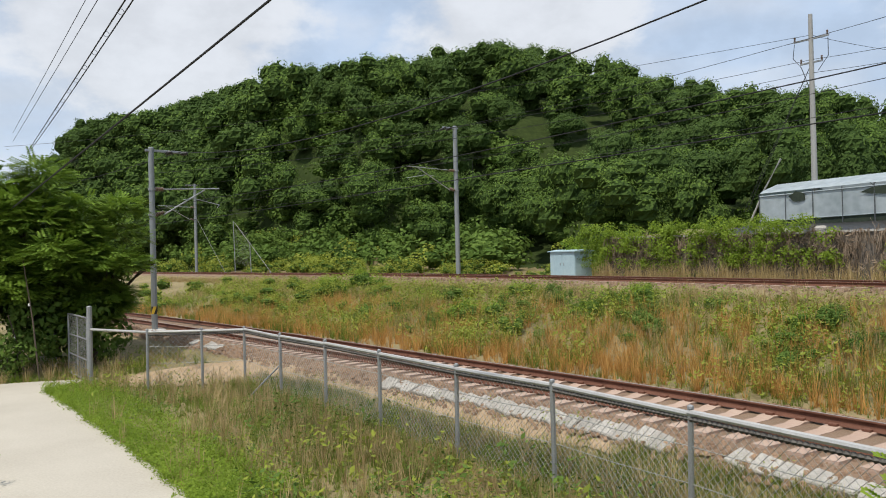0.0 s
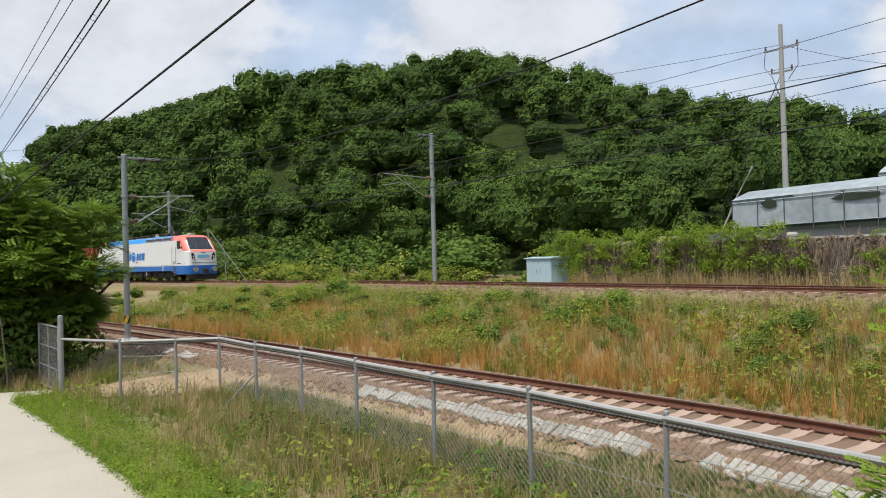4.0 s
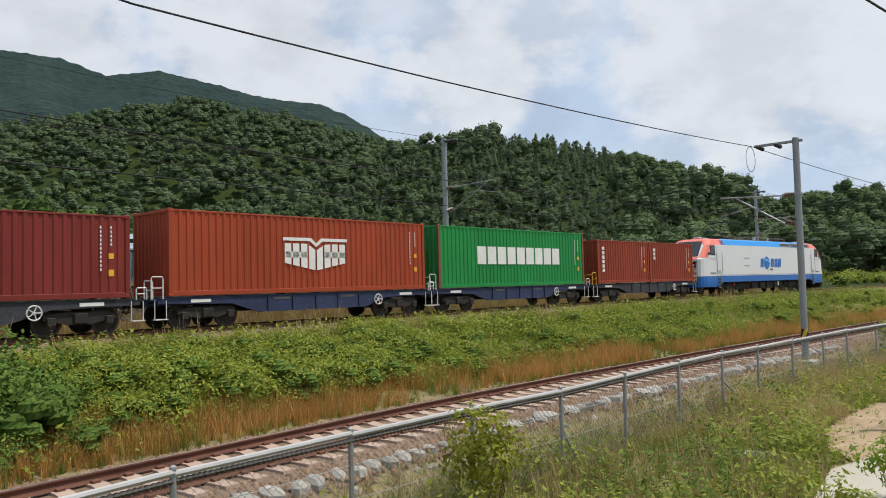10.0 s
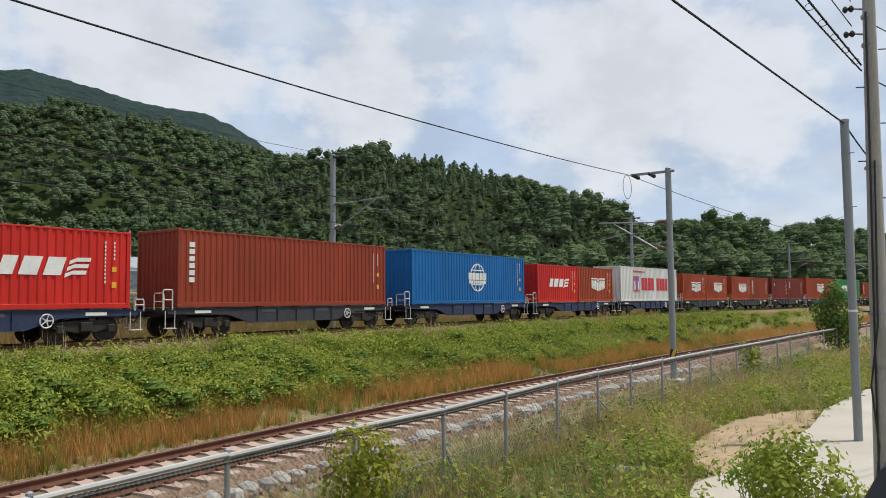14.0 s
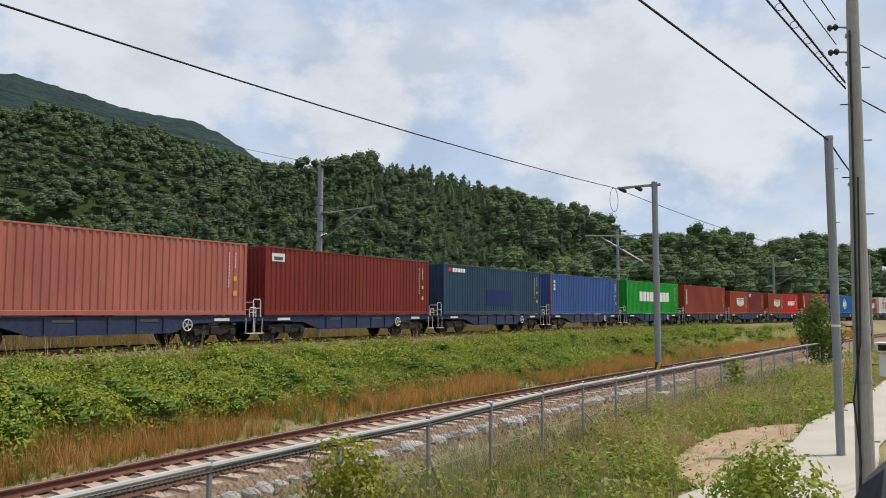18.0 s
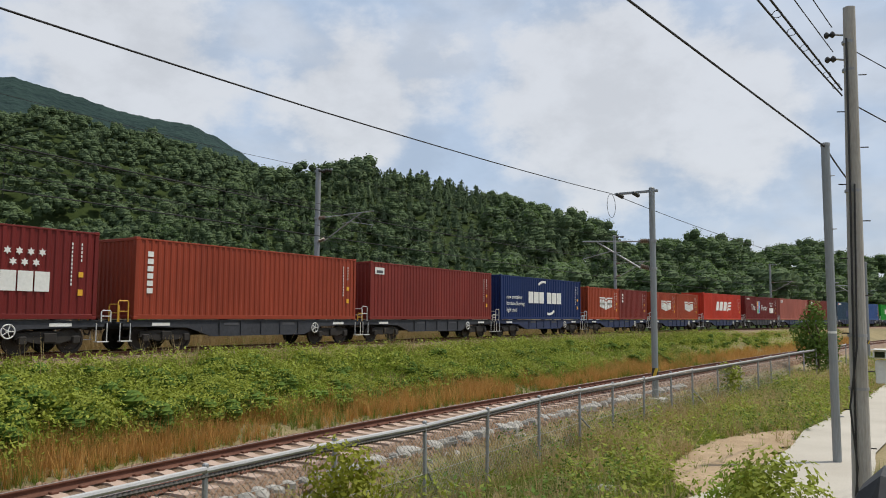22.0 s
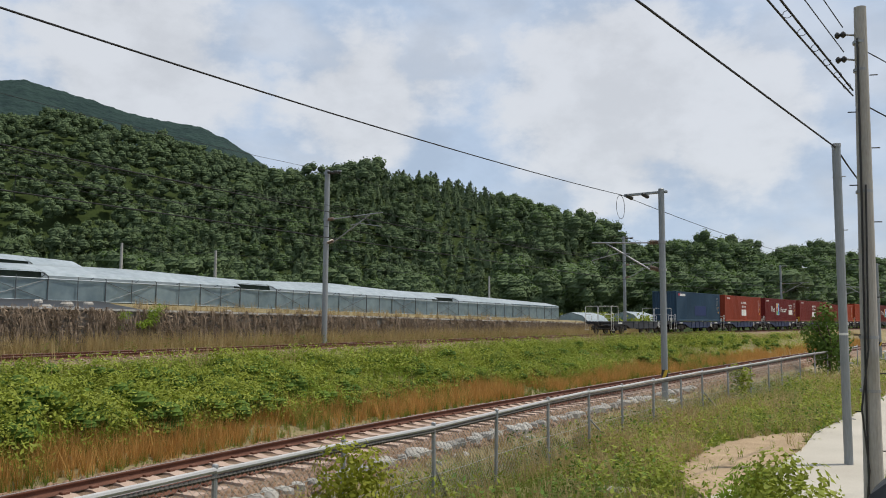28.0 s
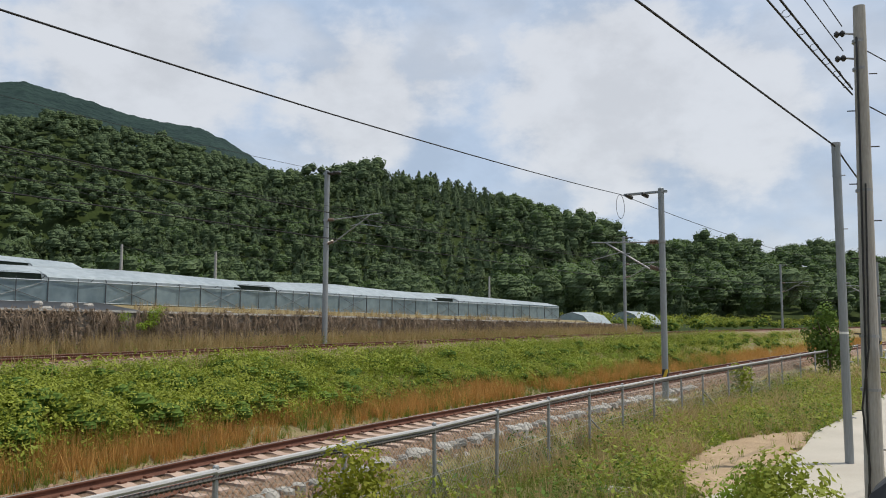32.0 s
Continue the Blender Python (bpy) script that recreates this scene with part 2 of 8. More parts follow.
class Kit:
    """Collects vertices and faces of one mesh."""

    def __init__(self):
        self.v, self.f, self.cuts = [], [], []

    def add(self, vs, fs):
        o = len(self.v)
        self.cuts.append((o, len(self.f)))
        self.v.extend(tuple(p) for p in vs)
        self.f.extend(tuple(i + o for i in q) for q in fs)
        return self

    def box(self, c, d, m=None, ch=0.0):
        """A box of centre c and size d; ch cuts its edges."""
        x, y, z = (q / 2 for q in d)
        if ch <= 0:
            vs = [(sx * x, sy * y, sz * z) for sz in (-1, 1) for sy in (-1, 1) for sx in (-1, 1)]
            fs = [(0, 2, 3, 1), (4, 5, 7, 6), (0, 1, 5, 4), (2, 6, 7, 3), (0, 4, 6, 2), (1, 3, 7, 5)]
        else:
            vs, fs = [], []
            ring = [(-x + ch, -y), (x - ch, -y), (x, -y + ch), (x, y - ch), (x - ch, y), (-x + ch, y), (-x, y - ch), (-x, -y + ch)]
            for zz, k in ((-z, 1), (-z + ch, 0), (z - ch, 0), (z, 1)):
                for px, py in ring:
                    vs.append((px - math.copysign(ch, px) * k if abs(px) > ch else px, py - math.copysign(ch, py) * k if abs(py) > ch else py, zz))
            for r in range(3):
                for i in range(8):
                    a, b = r * 8 + i, r * 8 + (i + 1) % 8
                    fs.append((a, b, b + 8, a + 8))
            fs += [tuple(range(7, -1, -1)), tuple(range(24, 32))]
        cc = Vector(c)
        return self.add([(m @ Vector(p) if m else Vector(p)) + cc for p in vs], fs)

    def tube(self, pts, r, n=8, cap=True):
        """A tube along points; r is one radius or one for each point."""
        pts = [Vector(p) for p in pts]
        rr = r if isinstance(r, (list, tuple)) else [r] * len(pts)
        vs, fs = [], []
        for i, p in enumerate(pts):
            d = (pts[min(i + 1, len(pts) - 1)] - pts[max(i - 1, 0)]).normalized()
            u = d.cross(Vector((0, 0, 1)) if abs(d.z) < 0.9 else Vector((1, 0, 0))).normalized()
            w = u.cross(d)
            for k in range(n):
                a = 2 * math.pi * k / n
                vs.append(p + (u * math.cos(a) + w * math.sin(a)) * rr[i])
        for i in range(len(pts) - 1):
            for k in range(n):
                a, b = i * n + k, i * n + (k + 1) % n
                fs.append((a, a + n, b + n, b))
        if cap:
            fs += [tuple(range(n)), tuple(range(len(pts) * n - 1, (len(pts) - 1) * n - 1, -1))]
        return self.add(vs, fs)

    def prism(self, prof, x0, x1, axis=0):
        """A closed outline in the two other axes, drawn out along the axis."""
        n = len(prof)
        vs = []
        for q in (x0, x1):
            for a, b in prof:
                vs.append([(q, a, b), (a, q, b), (a, b, q)][axis])
        fs = [(i, (i + 1) % n, n + (i + 1) % n, n + i) for i in range(n)]
        fs += [tuple(range(n - 1, -1, -1)), tuple(range(n, 2 * n))]
        return self.add(vs, fs)

    def pieces(self):
        """The separate pieces, each as a kit of its own."""
        out, cuts = [], self.cuts + [(len(self.v), len(self.f))]
        for (a, fa), (b, fb) in zip(cuts[:-1], cuts[1:]):
            k = Kit()
            k.add(self.v[a:b], [tuple(i - a for i in q) for q in self.f[fa:fb]])
            out.append(k)
        return out

    def mesh(self, name, material=None, smooth=False):
        me = bpy.data.meshes.new(name)
        me.from_pydata(self.v, [], self.f)
        bm = bmesh.new()
        bm.from_mesh(me)
        bmesh.ops.recalc_face_normals(bm, faces=bm.faces)
        bm.to_mesh(me)
        bm.free()
        if material:
            me.materials.append(material)
        if smooth:
            me.polygons.foreach_set("use_smooth", [True] * len(me.polygons))
        return me


def part(name, kit, material, parent=None, label="", smooth=False):
    """Links a kit, or a mesh, as one object, under a thing or at top level."""
    me = kit.mesh(name, MT[material] if isinstance(material, str) else material, smooth) if isinstance(kit, Kit) else kit
    ob = new(name, me)
    if parent:
        ob.parent = parent
    if label:
        ob["label"] = label
    return ob


def thing(name, label, category, group="", kind="", m=None):
    ob = new(name)
    ob.empty_display_size = 0.2
    if m is not None:
        ob.matrix_world = m
    return tagged(ob, label, category, group, kind)


def big_mesh(name, verts, tris, material, smooth=False):
    """A mesh from arrays: (n, 3) vertices and (m, k) faces."""
    me = bpy.data.meshes.new(name)
    k = tris.shape[1]
    me.vertices.add(len(verts))
    me.vertices.foreach_set("co", np.ascontiguousarray(verts, np.float32).ravel())
    me.loops.add(tris.size)
    me.loops.foreach_set("vertex_index", np.ascontiguousarray(tris, np.int32).ravel())
    me.polygons.add(len(tris))
    me.polygons.foreach_set("loop_start", np.arange(0, tris.size, k, dtype=np.int32))
    if smooth:
        me.polygons.foreach_set("use_smooth", np.ones(len(tris), bool))
    me.update(calc_edges=True)
    me.materials.append(MT[material] if isinstance(material, str) else material)
    return me


# ---------------------------------------------------------------- the two tracks


def spline(xs, ys):
    """A natural cubic through the points."""
    xs, ys = np.array(xs, float), np.array(ys, float)
    n, h = len(xs), np.diff(xs)
    A, b = np.zeros((n, n)), np.zeros(n)
    A[0, 0] = A[-1, -1] = 1
    for i in range(1, n - 1):
        A[i, i - 1], A[i, i], A[i, i + 1] = h[i - 1], 2 * (h[i - 1] + h[i]), h[i]
        b[i] = 3 * ((ys[i + 1] - ys[i]) / h[i] - (ys[i] - ys[i - 1]) / h[i - 1])
    c = np.linalg.solve(A, b)

    def at(x):
        x = np.asarray(x, float)
        i = np.clip(np.searchsorted(xs, x) - 1, 0, n - 2)
        t = x - xs[i]
        s = (ys[i + 1] - ys[i]) / h[i] - h[i] * (2 * c[i] + c[i + 1]) / 3
        return ys[i] + s * t + c[i] * t * t + (c[i + 1] - c[i]) / (3 * h[i]) * t ** 3
    return at


class Line:
    """A line on the ground with arc length s (0 where y is 0, growing towards -y) and a normal that points away from the camera."""

    def __init__(self, rows, off, y0=190.0, y1=-740.0):
        f = spline([q[0] for q in rows], [q[1] for q in rows])
        y = np.arange(y0, y1 - 0.1, -0.5)
        p = np.stack([f(y), y], 1)
        for turn in range(2):
            d = np.gradient(p, axis=0)
            d /= np.linalg.norm(d, axis=1)[:, None]
            n = np.stack([-d[:, 1], d[:, 0]], 1)
            if turn == 0:
                p = p + n * (off(p[:, 1])[:, None] if callable(off) else off)
        self.p, self.n, self.d = p, n, d
        s = np.concatenate([[0], np.cumsum(np.linalg.norm(np.diff(p, axis=0), axis=1))])
        self.s = s - s[np.argmin(abs(y))]

    def at(self, s, off=0.0):
        q = [np.interp(s, self.s, a[:, k]) for a in (self.p, self.n) for k in (0, 1)]
        return q[0] + off * q[2], q[1] + off * q[3]

    def yaw(self, s):
        """The heading of the line at s: the angle of its direction from +x."""
        return math.atan2(np.interp(s, self.s, self.d[:, 1]), np.interp(s, self.s, self.d[:, 0]))

    def coords(self, x, y):
        """s and signed distance of points."""
        so, do = np.empty(len(x)), np.empty(len(x))
        for a in range(0, len(x), 20000):
            dx = x[a:a + 20000, None] - self.p[None, :, 0]
            dy = y[a:a + 20000, None] - self.p[None, :, 1]
            i = np.argmin(dx * dx + dy * dy, axis=1)
            k = np.arange(len(i))
            so[a:a + 20000] = self.s[i] + dx[k, i] * self.d[i, 0] + dy[k, i] * self.d[i, 1]
            do[a:a + 20000] = dx[k, i] * self.n[i, 0] + dy[k, i] * self.n[i, 1]
        return so, do


FAR_ROWS = [(-760, -60), (-500, -12), (-300, 13), (-200, 23.5), (-147, 27.4), (-100, 29.9), (-70, 29.9), (-50, 29.1), (-36, 28.0), (-24, 26.8),
            (-10, 25.2), (0, 23.4), (10, 20.6), (20, 16.6), (30, 11.4), (44, 4.0), (54, -2.4), (64, -10.2), (76, -19.3), (100, -40), (200, -136)]
FAR = Line(FAR_ROWS[:-4] + [(64, -10.0), (76, -18.5), (100, -37), (200, -128)], lambda y: 1.4 - .9 * np.clip((5 - y) / 17, 0, 1))
BACK = Line(FAR_ROWS, 1.4)  # what stands behind the far track keeps to this line
NEAR = Line([(-760, -75), (-500, -28), (-300, -2), (-150, 17.0), (-100, 18.2), (-65, 17.4), (-35, 15.9), (-22, 15.0), (-13, 14.1), (-5, 12.8), (0, 11.8),
             (5, 10.3), (10.5, 8.0), (16.8, 4.3), (22.5, 0.6), (31.5, -5.2), (43, -13.4), (60, -27), (100, -62), (200, -155)], -0.75)
FAR_Z, NEAR_Z = 0.0, -1.5  # tops of the rails


def ramp(x, xs, zs):
    return np.interp(x, xs, zs)


def smooth01(t):
    t = np.clip(t, 0, 1)
    return t * t * (3 - 2 * t)


WALL_S = (-41.0, 74.0)  # the stretch of the retaining wall, 4 m behind the far track


def terrace(s):
    """Height of the bank on which the greenhouses stand."""
    return np.interp(s, [-60, -41, -28, -10, 0, 15, 27, 60, 90], [0.6, 1.8, 1.7, 1.72, 1.65, 1.5, 1.36, 0.88, 0.3])


# hills: distance, half depth, and rows of (azimuth, slope of the crest seen from the camera)
HILLS = [
    (175, 60, [(-62, .12), (-30, .13), (-24.6, .139), (-21.9, .151), (-18.8, .179), (-13, .201), (-8.7, .21), (-4, .15), (0, .05), (4, 0)]),
    (115, 60, [(-75, .08), (-50, .12), (-30, .13), (-24.6, .139), (-21.9, .151), (-18.8, .179), (-13, .201), (-8.7, .227), (-6.3, .252), (-3.4, .245), (.4, .264), (3.8, .265),
               (7.6, .272), (9.3, .287), (11.8, .276), (15.1, .255), (18.3, .245), (20.6, .224), (23.7, .205), (27.1, .2), (29.5, .183), (33.3, .178), (35.5, .152), (39.3, .145), (42, .115), (48, .02), (52, 0)]),
    (260, 110, [(38, 0), (43, .10), (45.3, .133), (47.3, .15), (49.8, .13), (53.4, .158), (58.2, .155), (61.4, .138), (64, .12), (70, .10), (78, .05), (90, 0)]),
    (210, 90, [(60, 0), (64, .10), (66.4, .188), (69.9, .219), (73.6, .24), (80, .249), (83.8, .236), (86.9, .222), (90, .19), (96, .12), (104, .06), (112, 0)]),
    (520, 260, [(80, .10), (87, .17), (94, .175), (100, .185), (110, .222), (114, .236), (120.4, .219), (127.5, .188), (131, .16), (140, .10), (150, 0)]),
    (330, 150, [(112, 0), (120, .12), (127.6, .180), (131.7, .190), (134.6, .198), (140.1, .196), (143.4, .178), (147, .155), (149.2, .145), (152.9, .117), (156, .085), (164, .05), (175, 0)]),
    (360, 150, [(145, 0), (152, .06), (156, .095), (160.4, .1), (164.2, .082), (166.3, .09), (169.2, .075), (175, .07), (190, .06), (230, .05), (300, .06), (330, .05)]),
]
TREE_H = {0: 2.5, 1: 6.0, 2: 8.0, 3: 8.0, 4: 9.0, 5: 9.0, 6: 9.0}


def hills(az, d):
    """Ground height of the hills for azimuth in degrees and distance; -90..270."""
    z = np.full(az.shape, -99.0)
    for k, (dist, half, rows) in enumerate(HILLS):
        a = np.where(az < rows[0][0], az + 360, az)
        h = np.interp(a, [q[0] for q in rows], [q[1] for q in rows], left=0, right=0) * dist - TREE_H[k]
        u = (d - dist) / half
        shape = np.where(u < 0, smooth01(1 + u), 1 - 0.35 * smooth01(u / 2.5))
        z = np.maximum(z, np.where(h > 0, h * shape, -99))
    return z


def ground_z(x, y):
    x, y = np.asarray(x, float), np.asarray(y, float)
    shp = x.shape
    x, y = x.ravel(), y.ravel()
    r = np.hypot(x, y)
    az = np.degrees(np.arctan2(x, y))
    az = np.where(az < -90, az + 360, az)
    sn, dn = NEAR.coords(x, y)
    sf, df = FAR.coords(x, y)
    sb, db = BACK.coords(x, y)
    # camera's side of the near track
    a = ramp(-dn, [0, 1.75, 2.5, 3.3, 5.0, 9, 40], [-1.80, -1.80, -2.02, -2.26, -2.4, -2.42, -2.6])
    a = a + 2.05 * (1 - smooth01((r - 2.2) / 3.6))
    # between the tracks
    w = np.clip((dn - 3.0) / np.maximum(dn - 3.0 - (df + 3.0), 0.5), 0, 1)
    b = np.where(dn < 3.0, ramp(dn, [0, 1.75, 3.0], [-1.80, -1.80, -2.08]), -2.05 + 1.5 * smooth01(w) ** 0.9)
    b = np.where(df > -3.0, ramp(df, [-3.0, -1.75, 0], [-0.55, -0.22, -0.22]), b)
    # behind the far track
    tz = terrace(sb)
    c = ramp(db, [0, 1.75, 2.8, 3.9], [-0.22, -0.22, -0.45, -0.4])
    walled = (sb > WALL_S[0]) & (sb < WALL_S[1])
    c = np.where((db > 4.3) & walled, tz - 0.1 + np.clip((db - 4.3) / 4.7, 0, 1) * 0.55 + np.clip(db - 9, 0, 60) * 0.02, c)
    c = np.where((db > 3.9) & ~walled, -0.4 + np.clip(db - 3.9, 0, 200) * 0.03, c)
    z = np.where(dn < 0, a, np.where(df < 0, b, c))
    far = smooth01((r - 140) / 120)
    z = z * (1 - far) + (-1.0) * far
    hz = hills(az, r)
    away = smooth01((df - 6) / 24)
    z = np.where(df > 0, np.maximum(z, z + (np.maximum(hz, z) - z) * away), z)
    back = (dn < -25) | ((df > -3) & (az > 150) & (r > 170))
    z = np.where(back & (df < 0) & (r > 200), np.maximum(z, hz), z)
    return z.reshape(shp)


def gz(x, y):
    return float(ground_z(np.array([x]), np.array([y]))[0])


def build_ground():
    na = 380
    rings = np.concatenate([np.arange(0.6, 8, 0.8), np.arange(8, 42, 0.5), np.geomspace(42.5, 150, 74), np.geomspace(154, 4200, 66)])
    ang = np.concatenate([np.linspace(-40, 180, na, endpoint=False), np.linspace(180, 320, 90, endpoint=False)])
    A, R = np.meshgrid(np.radians(ang), rings)
    X, Y = R * np.sin(A), R * np.cos(A)
    Z = ground_z(X, Y)
    rng = np.random.default_rng(3)
    Z = Z + rng.normal(0, 0.012, Z.shape) * (R < 60)
    m, n = X.shape
    verts = np.stack([X, Y, Z], -1).reshape(-1, 3)
    centre = len(verts)
    verts = np.vstack([verts, [[0, 0, gz(0, 0)]]])
    i, j = np.meshgrid(np.arange(m - 1), np.arange(n), indexing="ij")
    j2 = (j + 1) % n
    q = np.stack([i * n + j, (i + 1) * n + j, (i + 1) * n + j2, i * n + j2], -1).reshape(-1, 4)
    k = np.arange(n)
    fan = np.stack([np.full(n, centre), k, (k + 1) % n, (k + 1) % n], -1)
    tri = np.concatenate([q[:, [0, 1, 2]], q[:, [0, 2, 3]], fan[:, :3]])
    me = big_mesh("ground", verts, tri, "soil", True)
    # floor of the woods: dark litter, with shade put into its colour
    me.materials.append(MT["forest_floor_shade"])
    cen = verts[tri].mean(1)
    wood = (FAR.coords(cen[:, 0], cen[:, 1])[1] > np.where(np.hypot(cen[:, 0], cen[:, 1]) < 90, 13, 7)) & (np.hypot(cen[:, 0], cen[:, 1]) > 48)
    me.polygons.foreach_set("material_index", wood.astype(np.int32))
    ob = new("ground", me)
    return tagged(ob, "grassy earth bank falling to the railway cutting, wooded hills behind", "ground", kind="structure")


ground = build_ground()


def ribbon(name, line, s0, s1, step, prof, material, label, cat, z=0.0):
    """A strip along a line with a cross section of (offset, height)."""
    ss = np.arange(s0, s1 + 0.01, step)
    rows = []
    for off, h in prof:
        x, y = line.at(ss, off)
        rows.append(np.stack([x, y, np.full(len(ss), z + h)], 1))
    V = np.stack(rows, 1)
    n, k = V.shape[:2]
    i, j = np.meshgrid(np.arange(n - 1), np.arange(k - 1), indexing="ij")
    q = np.stack([i * k + j, (i + 1) * k + j, (i + 1) * k + j + 1, i * k + j + 1], -1).reshape(-1, 4)[:, ::-1]
    return V.reshape(-1, 3), q


def rail_rows(line, s0, s1, step, off, z):
    """The outline of a rail, 0.153 m high, closed, drawn along the line."""
    prof = [(-.065, -.153), (-.065, -.142), (-.012, -.122), (-.009, -.045), (-.034, -.032), (-.034, -.004), (-.028, 0), (.028, 0), (.034, -.004), (.034, -.032), (.009, -.045), (.012, -.122), (.065, -.142), (.065, -.153)]
    return ribbon("", line, s0, s1, step, [(off + a, b) for a, b in prof], None, "", "", z)


def build_track(name, line, z, s0, s1, label, near):
    tr = thing(name, label, "railway track", kind="structure")
    V, q = ribbon("ballast", line, s0, s1, 2.0, [(-2.3, -.50), (-1.75, -.22), (-.9, -.19), (.9, -.19), (1.75, -.22), (3.1, -.60)], None, "", "", z)
    ob = new("ballast", big_mesh("ballast", V, q, "ballast"))
    ob.parent = tr
    for off in (-.7525, .7525):
        V, q = rail_rows(line, s0, s1, 1.0, off, z)
        r = new("rail", big_mesh("rail", V, q, "rail"))
        r.parent = tr
        V, q = ribbon("head", line, s0, s1, 1.0, [(off - .026, .003), (off + .026, .003)], None, "", "", z)
        h = new("running_surface", big_mesh("running_surface", V, q, "rail_head"))
        h.parent = r
    return tr


near_track = build_track("railway_track", NEAR, NEAR_Z, -110, 330, "rusty single railway track on brown ballast with concrete sleepers", True)
far_track = build_track("railway_track", FAR, FAR_Z, -190, 640, "railway track on a grassy embankment with brown ballast", False)

# ---------------------------------------------------------------- the train
TRAIN_V = 25.65


def on_line(s):
    """The train's own reckoning, turned into the length along the far track."""
    return s + float(np.interp(s, [-130, -92, -79, -66, -53, -40, -27, -14.5, -1.7, 11, 25], [0, .3, 0, -1.2, -2.3, -1.6, -.9, -.3, .1, 0, -.35]))


def car_pose(s):
    x, y = FAR.at(s)
    return Matrix.Translation((float(x), float(y), FAR_Z)) @ Matrix.Rotation(FAR.yaw(s), 4, "Z")


def body_pose(s, half):
    """A long body rests on the track at two points, half its bogie distance before and behind s."""
    s = on_line(s)
    ax, ay = FAR.at(s + half)
    bx, by = FAR.at(s - half)
    return Matrix.Translation(((ax + bx) / 2, (ay + by) / 2, FAR_Z)) @ Matrix.Rotation(math.atan2(ay - by, ax - bx), 4, "Z")


MOVERS = []  # thing, place on the train (0 at the rear of the first wagon's load, growing forwards), half bogie distance, offset in its frame


def place_on_train(ob, u, half, off=None):
    MOVERS.append((ob, u, half, off if off is not None else Matrix()))


def motions():
    for ob, u, half, off in MOVERS:
        rows = []
        for k in range(65):
            t = k * 0.5
            s = 11.8 + TRAIN_V * (t - 9) + u
            rows.append((t, body_pose(max(-185.0, min(635.0, s)), half) @ off))
        walk(ob, rows)

# ---------------------------------------------------------------- containers


def paint(name, c, rough=0.5):
    d = tuple(q * 0.72 for q in c)
    return mat(name, d, c, rough, scale=0.5, fine=2.2, streak=(1.0, 1.0, 0.25), bump=0.03, spec=.22)


PAINT = {
    "rust": paint("rust_red_paint", (0.38, 0.066, 0.026)),
    "brown": paint("red_brown_paint", (0.31, 0.054, 0.026)),
    "maroon": paint("maroon_paint", (0.220, 0.034, 0.026)),
    "dark_maroon": paint("dark_maroon_paint", (0.170, 0.020, 0.018)),
    "red": paint("bright_red_paint", (0.62, 0.030, 0.022)),
    "orange": paint("orange_red_paint", (0.58, 0.050, 0.025)),
    "pink": paint("faded_pink_paint", (0.46, 0.150, 0.115), 0.65),
    "green": paint("green_paint", (0.020, 0.27, 0.065)),
    "bright_green": paint("bright_green_paint", (0.012, 0.33, 0.030)),
    "white": paint("white_paint", (0.78, 0.78, 0.75)),
    "blue": paint("blue_paint", (0.012, 0.15, 0.43)),
    "faded_blue": paint("faded_blue_paint", (0.055, 0.12, 0.33), 0.65),
    "slate": paint("slate_blue_paint", (0.035, 0.075, 0.125), 0.6),
    "navy": paint("navy_paint", (0.010, 0.028, 0.115)),
}
MT["mark_white"] = mat("white_lettering", (0.66, 0.66, 0.63), (0.82, 0.82, 0.79), 0.6, scale=1, fine=12)
MT["mark_red"] = mat("red_lettering", (0.42, 0.015, 0.03), (0.58, 0.03, 0.05), 0.6)
MT["mark_blue"] = mat("blue_lettering", (0.008, 0.13, 0.48), (0.015, 0.20, 0.60), 0.5)
MT["mark_sky"] = mat("sky_blue_lettering", (0.10, 0.42, 0.72), (0.2, 0.55, 0.8), 0.5)
MT["mark_yellow"] = mat("yellow_sign", (0.68, 0.33, 0.02), (0.8, 0.45, 0.03), 0.6)
MT["mark_green"] = mat("green_mark", (0.10, 0.42, 0.06), (0.2, 0.5, 0.1), 0.6)
MT["mark_grey"] = mat("dark_mark", (0.05, 0.05, 0.06), (0.09, 0.09, 0.1), 0.6)
MT["rusty"] = mat("worn_rust_frame", (0.13, 0.045, 0.025), (0.24, 0.10, 0.06), 0.9, scale=2, fine=20)

BOX_MESH = {}


def corrugated(x0, x1, y, z0, z1, pitch, depth, side):
    """A folded sheet in a plane y = const; side -1 or 1 tells which way it faces."""
    k = Kit()
    n = max(4, int(round((x1 - x0) / pitch)))
    p = (x1 - x0) / n
    xs = []
    for i in range(n):
        a = x0 + i * p
        xs += [(a, 0), (a + 0.36 * p, 0), (a + 0.5 * p, 1), (a + 0.86 * p, 1)]
    xs.append((x1, 0))
    v = []
    for x, d in xs:
        yy = y - side * depth * d
        v += [(x, yy, z0), (x, yy, z1)]
    k.add(v, [(2 * i, 2 * i + 2, 2 * i + 3, 2 * i + 1) for i in range(len(xs) - 1)])
    return k


def corrugated_end(x, y0, y1, z0, z1, pitch, depth, side):
    k = corrugated(y0, y1, x, z0, z1, pitch, depth, side)
    k.v = [(q[1], q[0], q[2]) for q in k.v]
    return k


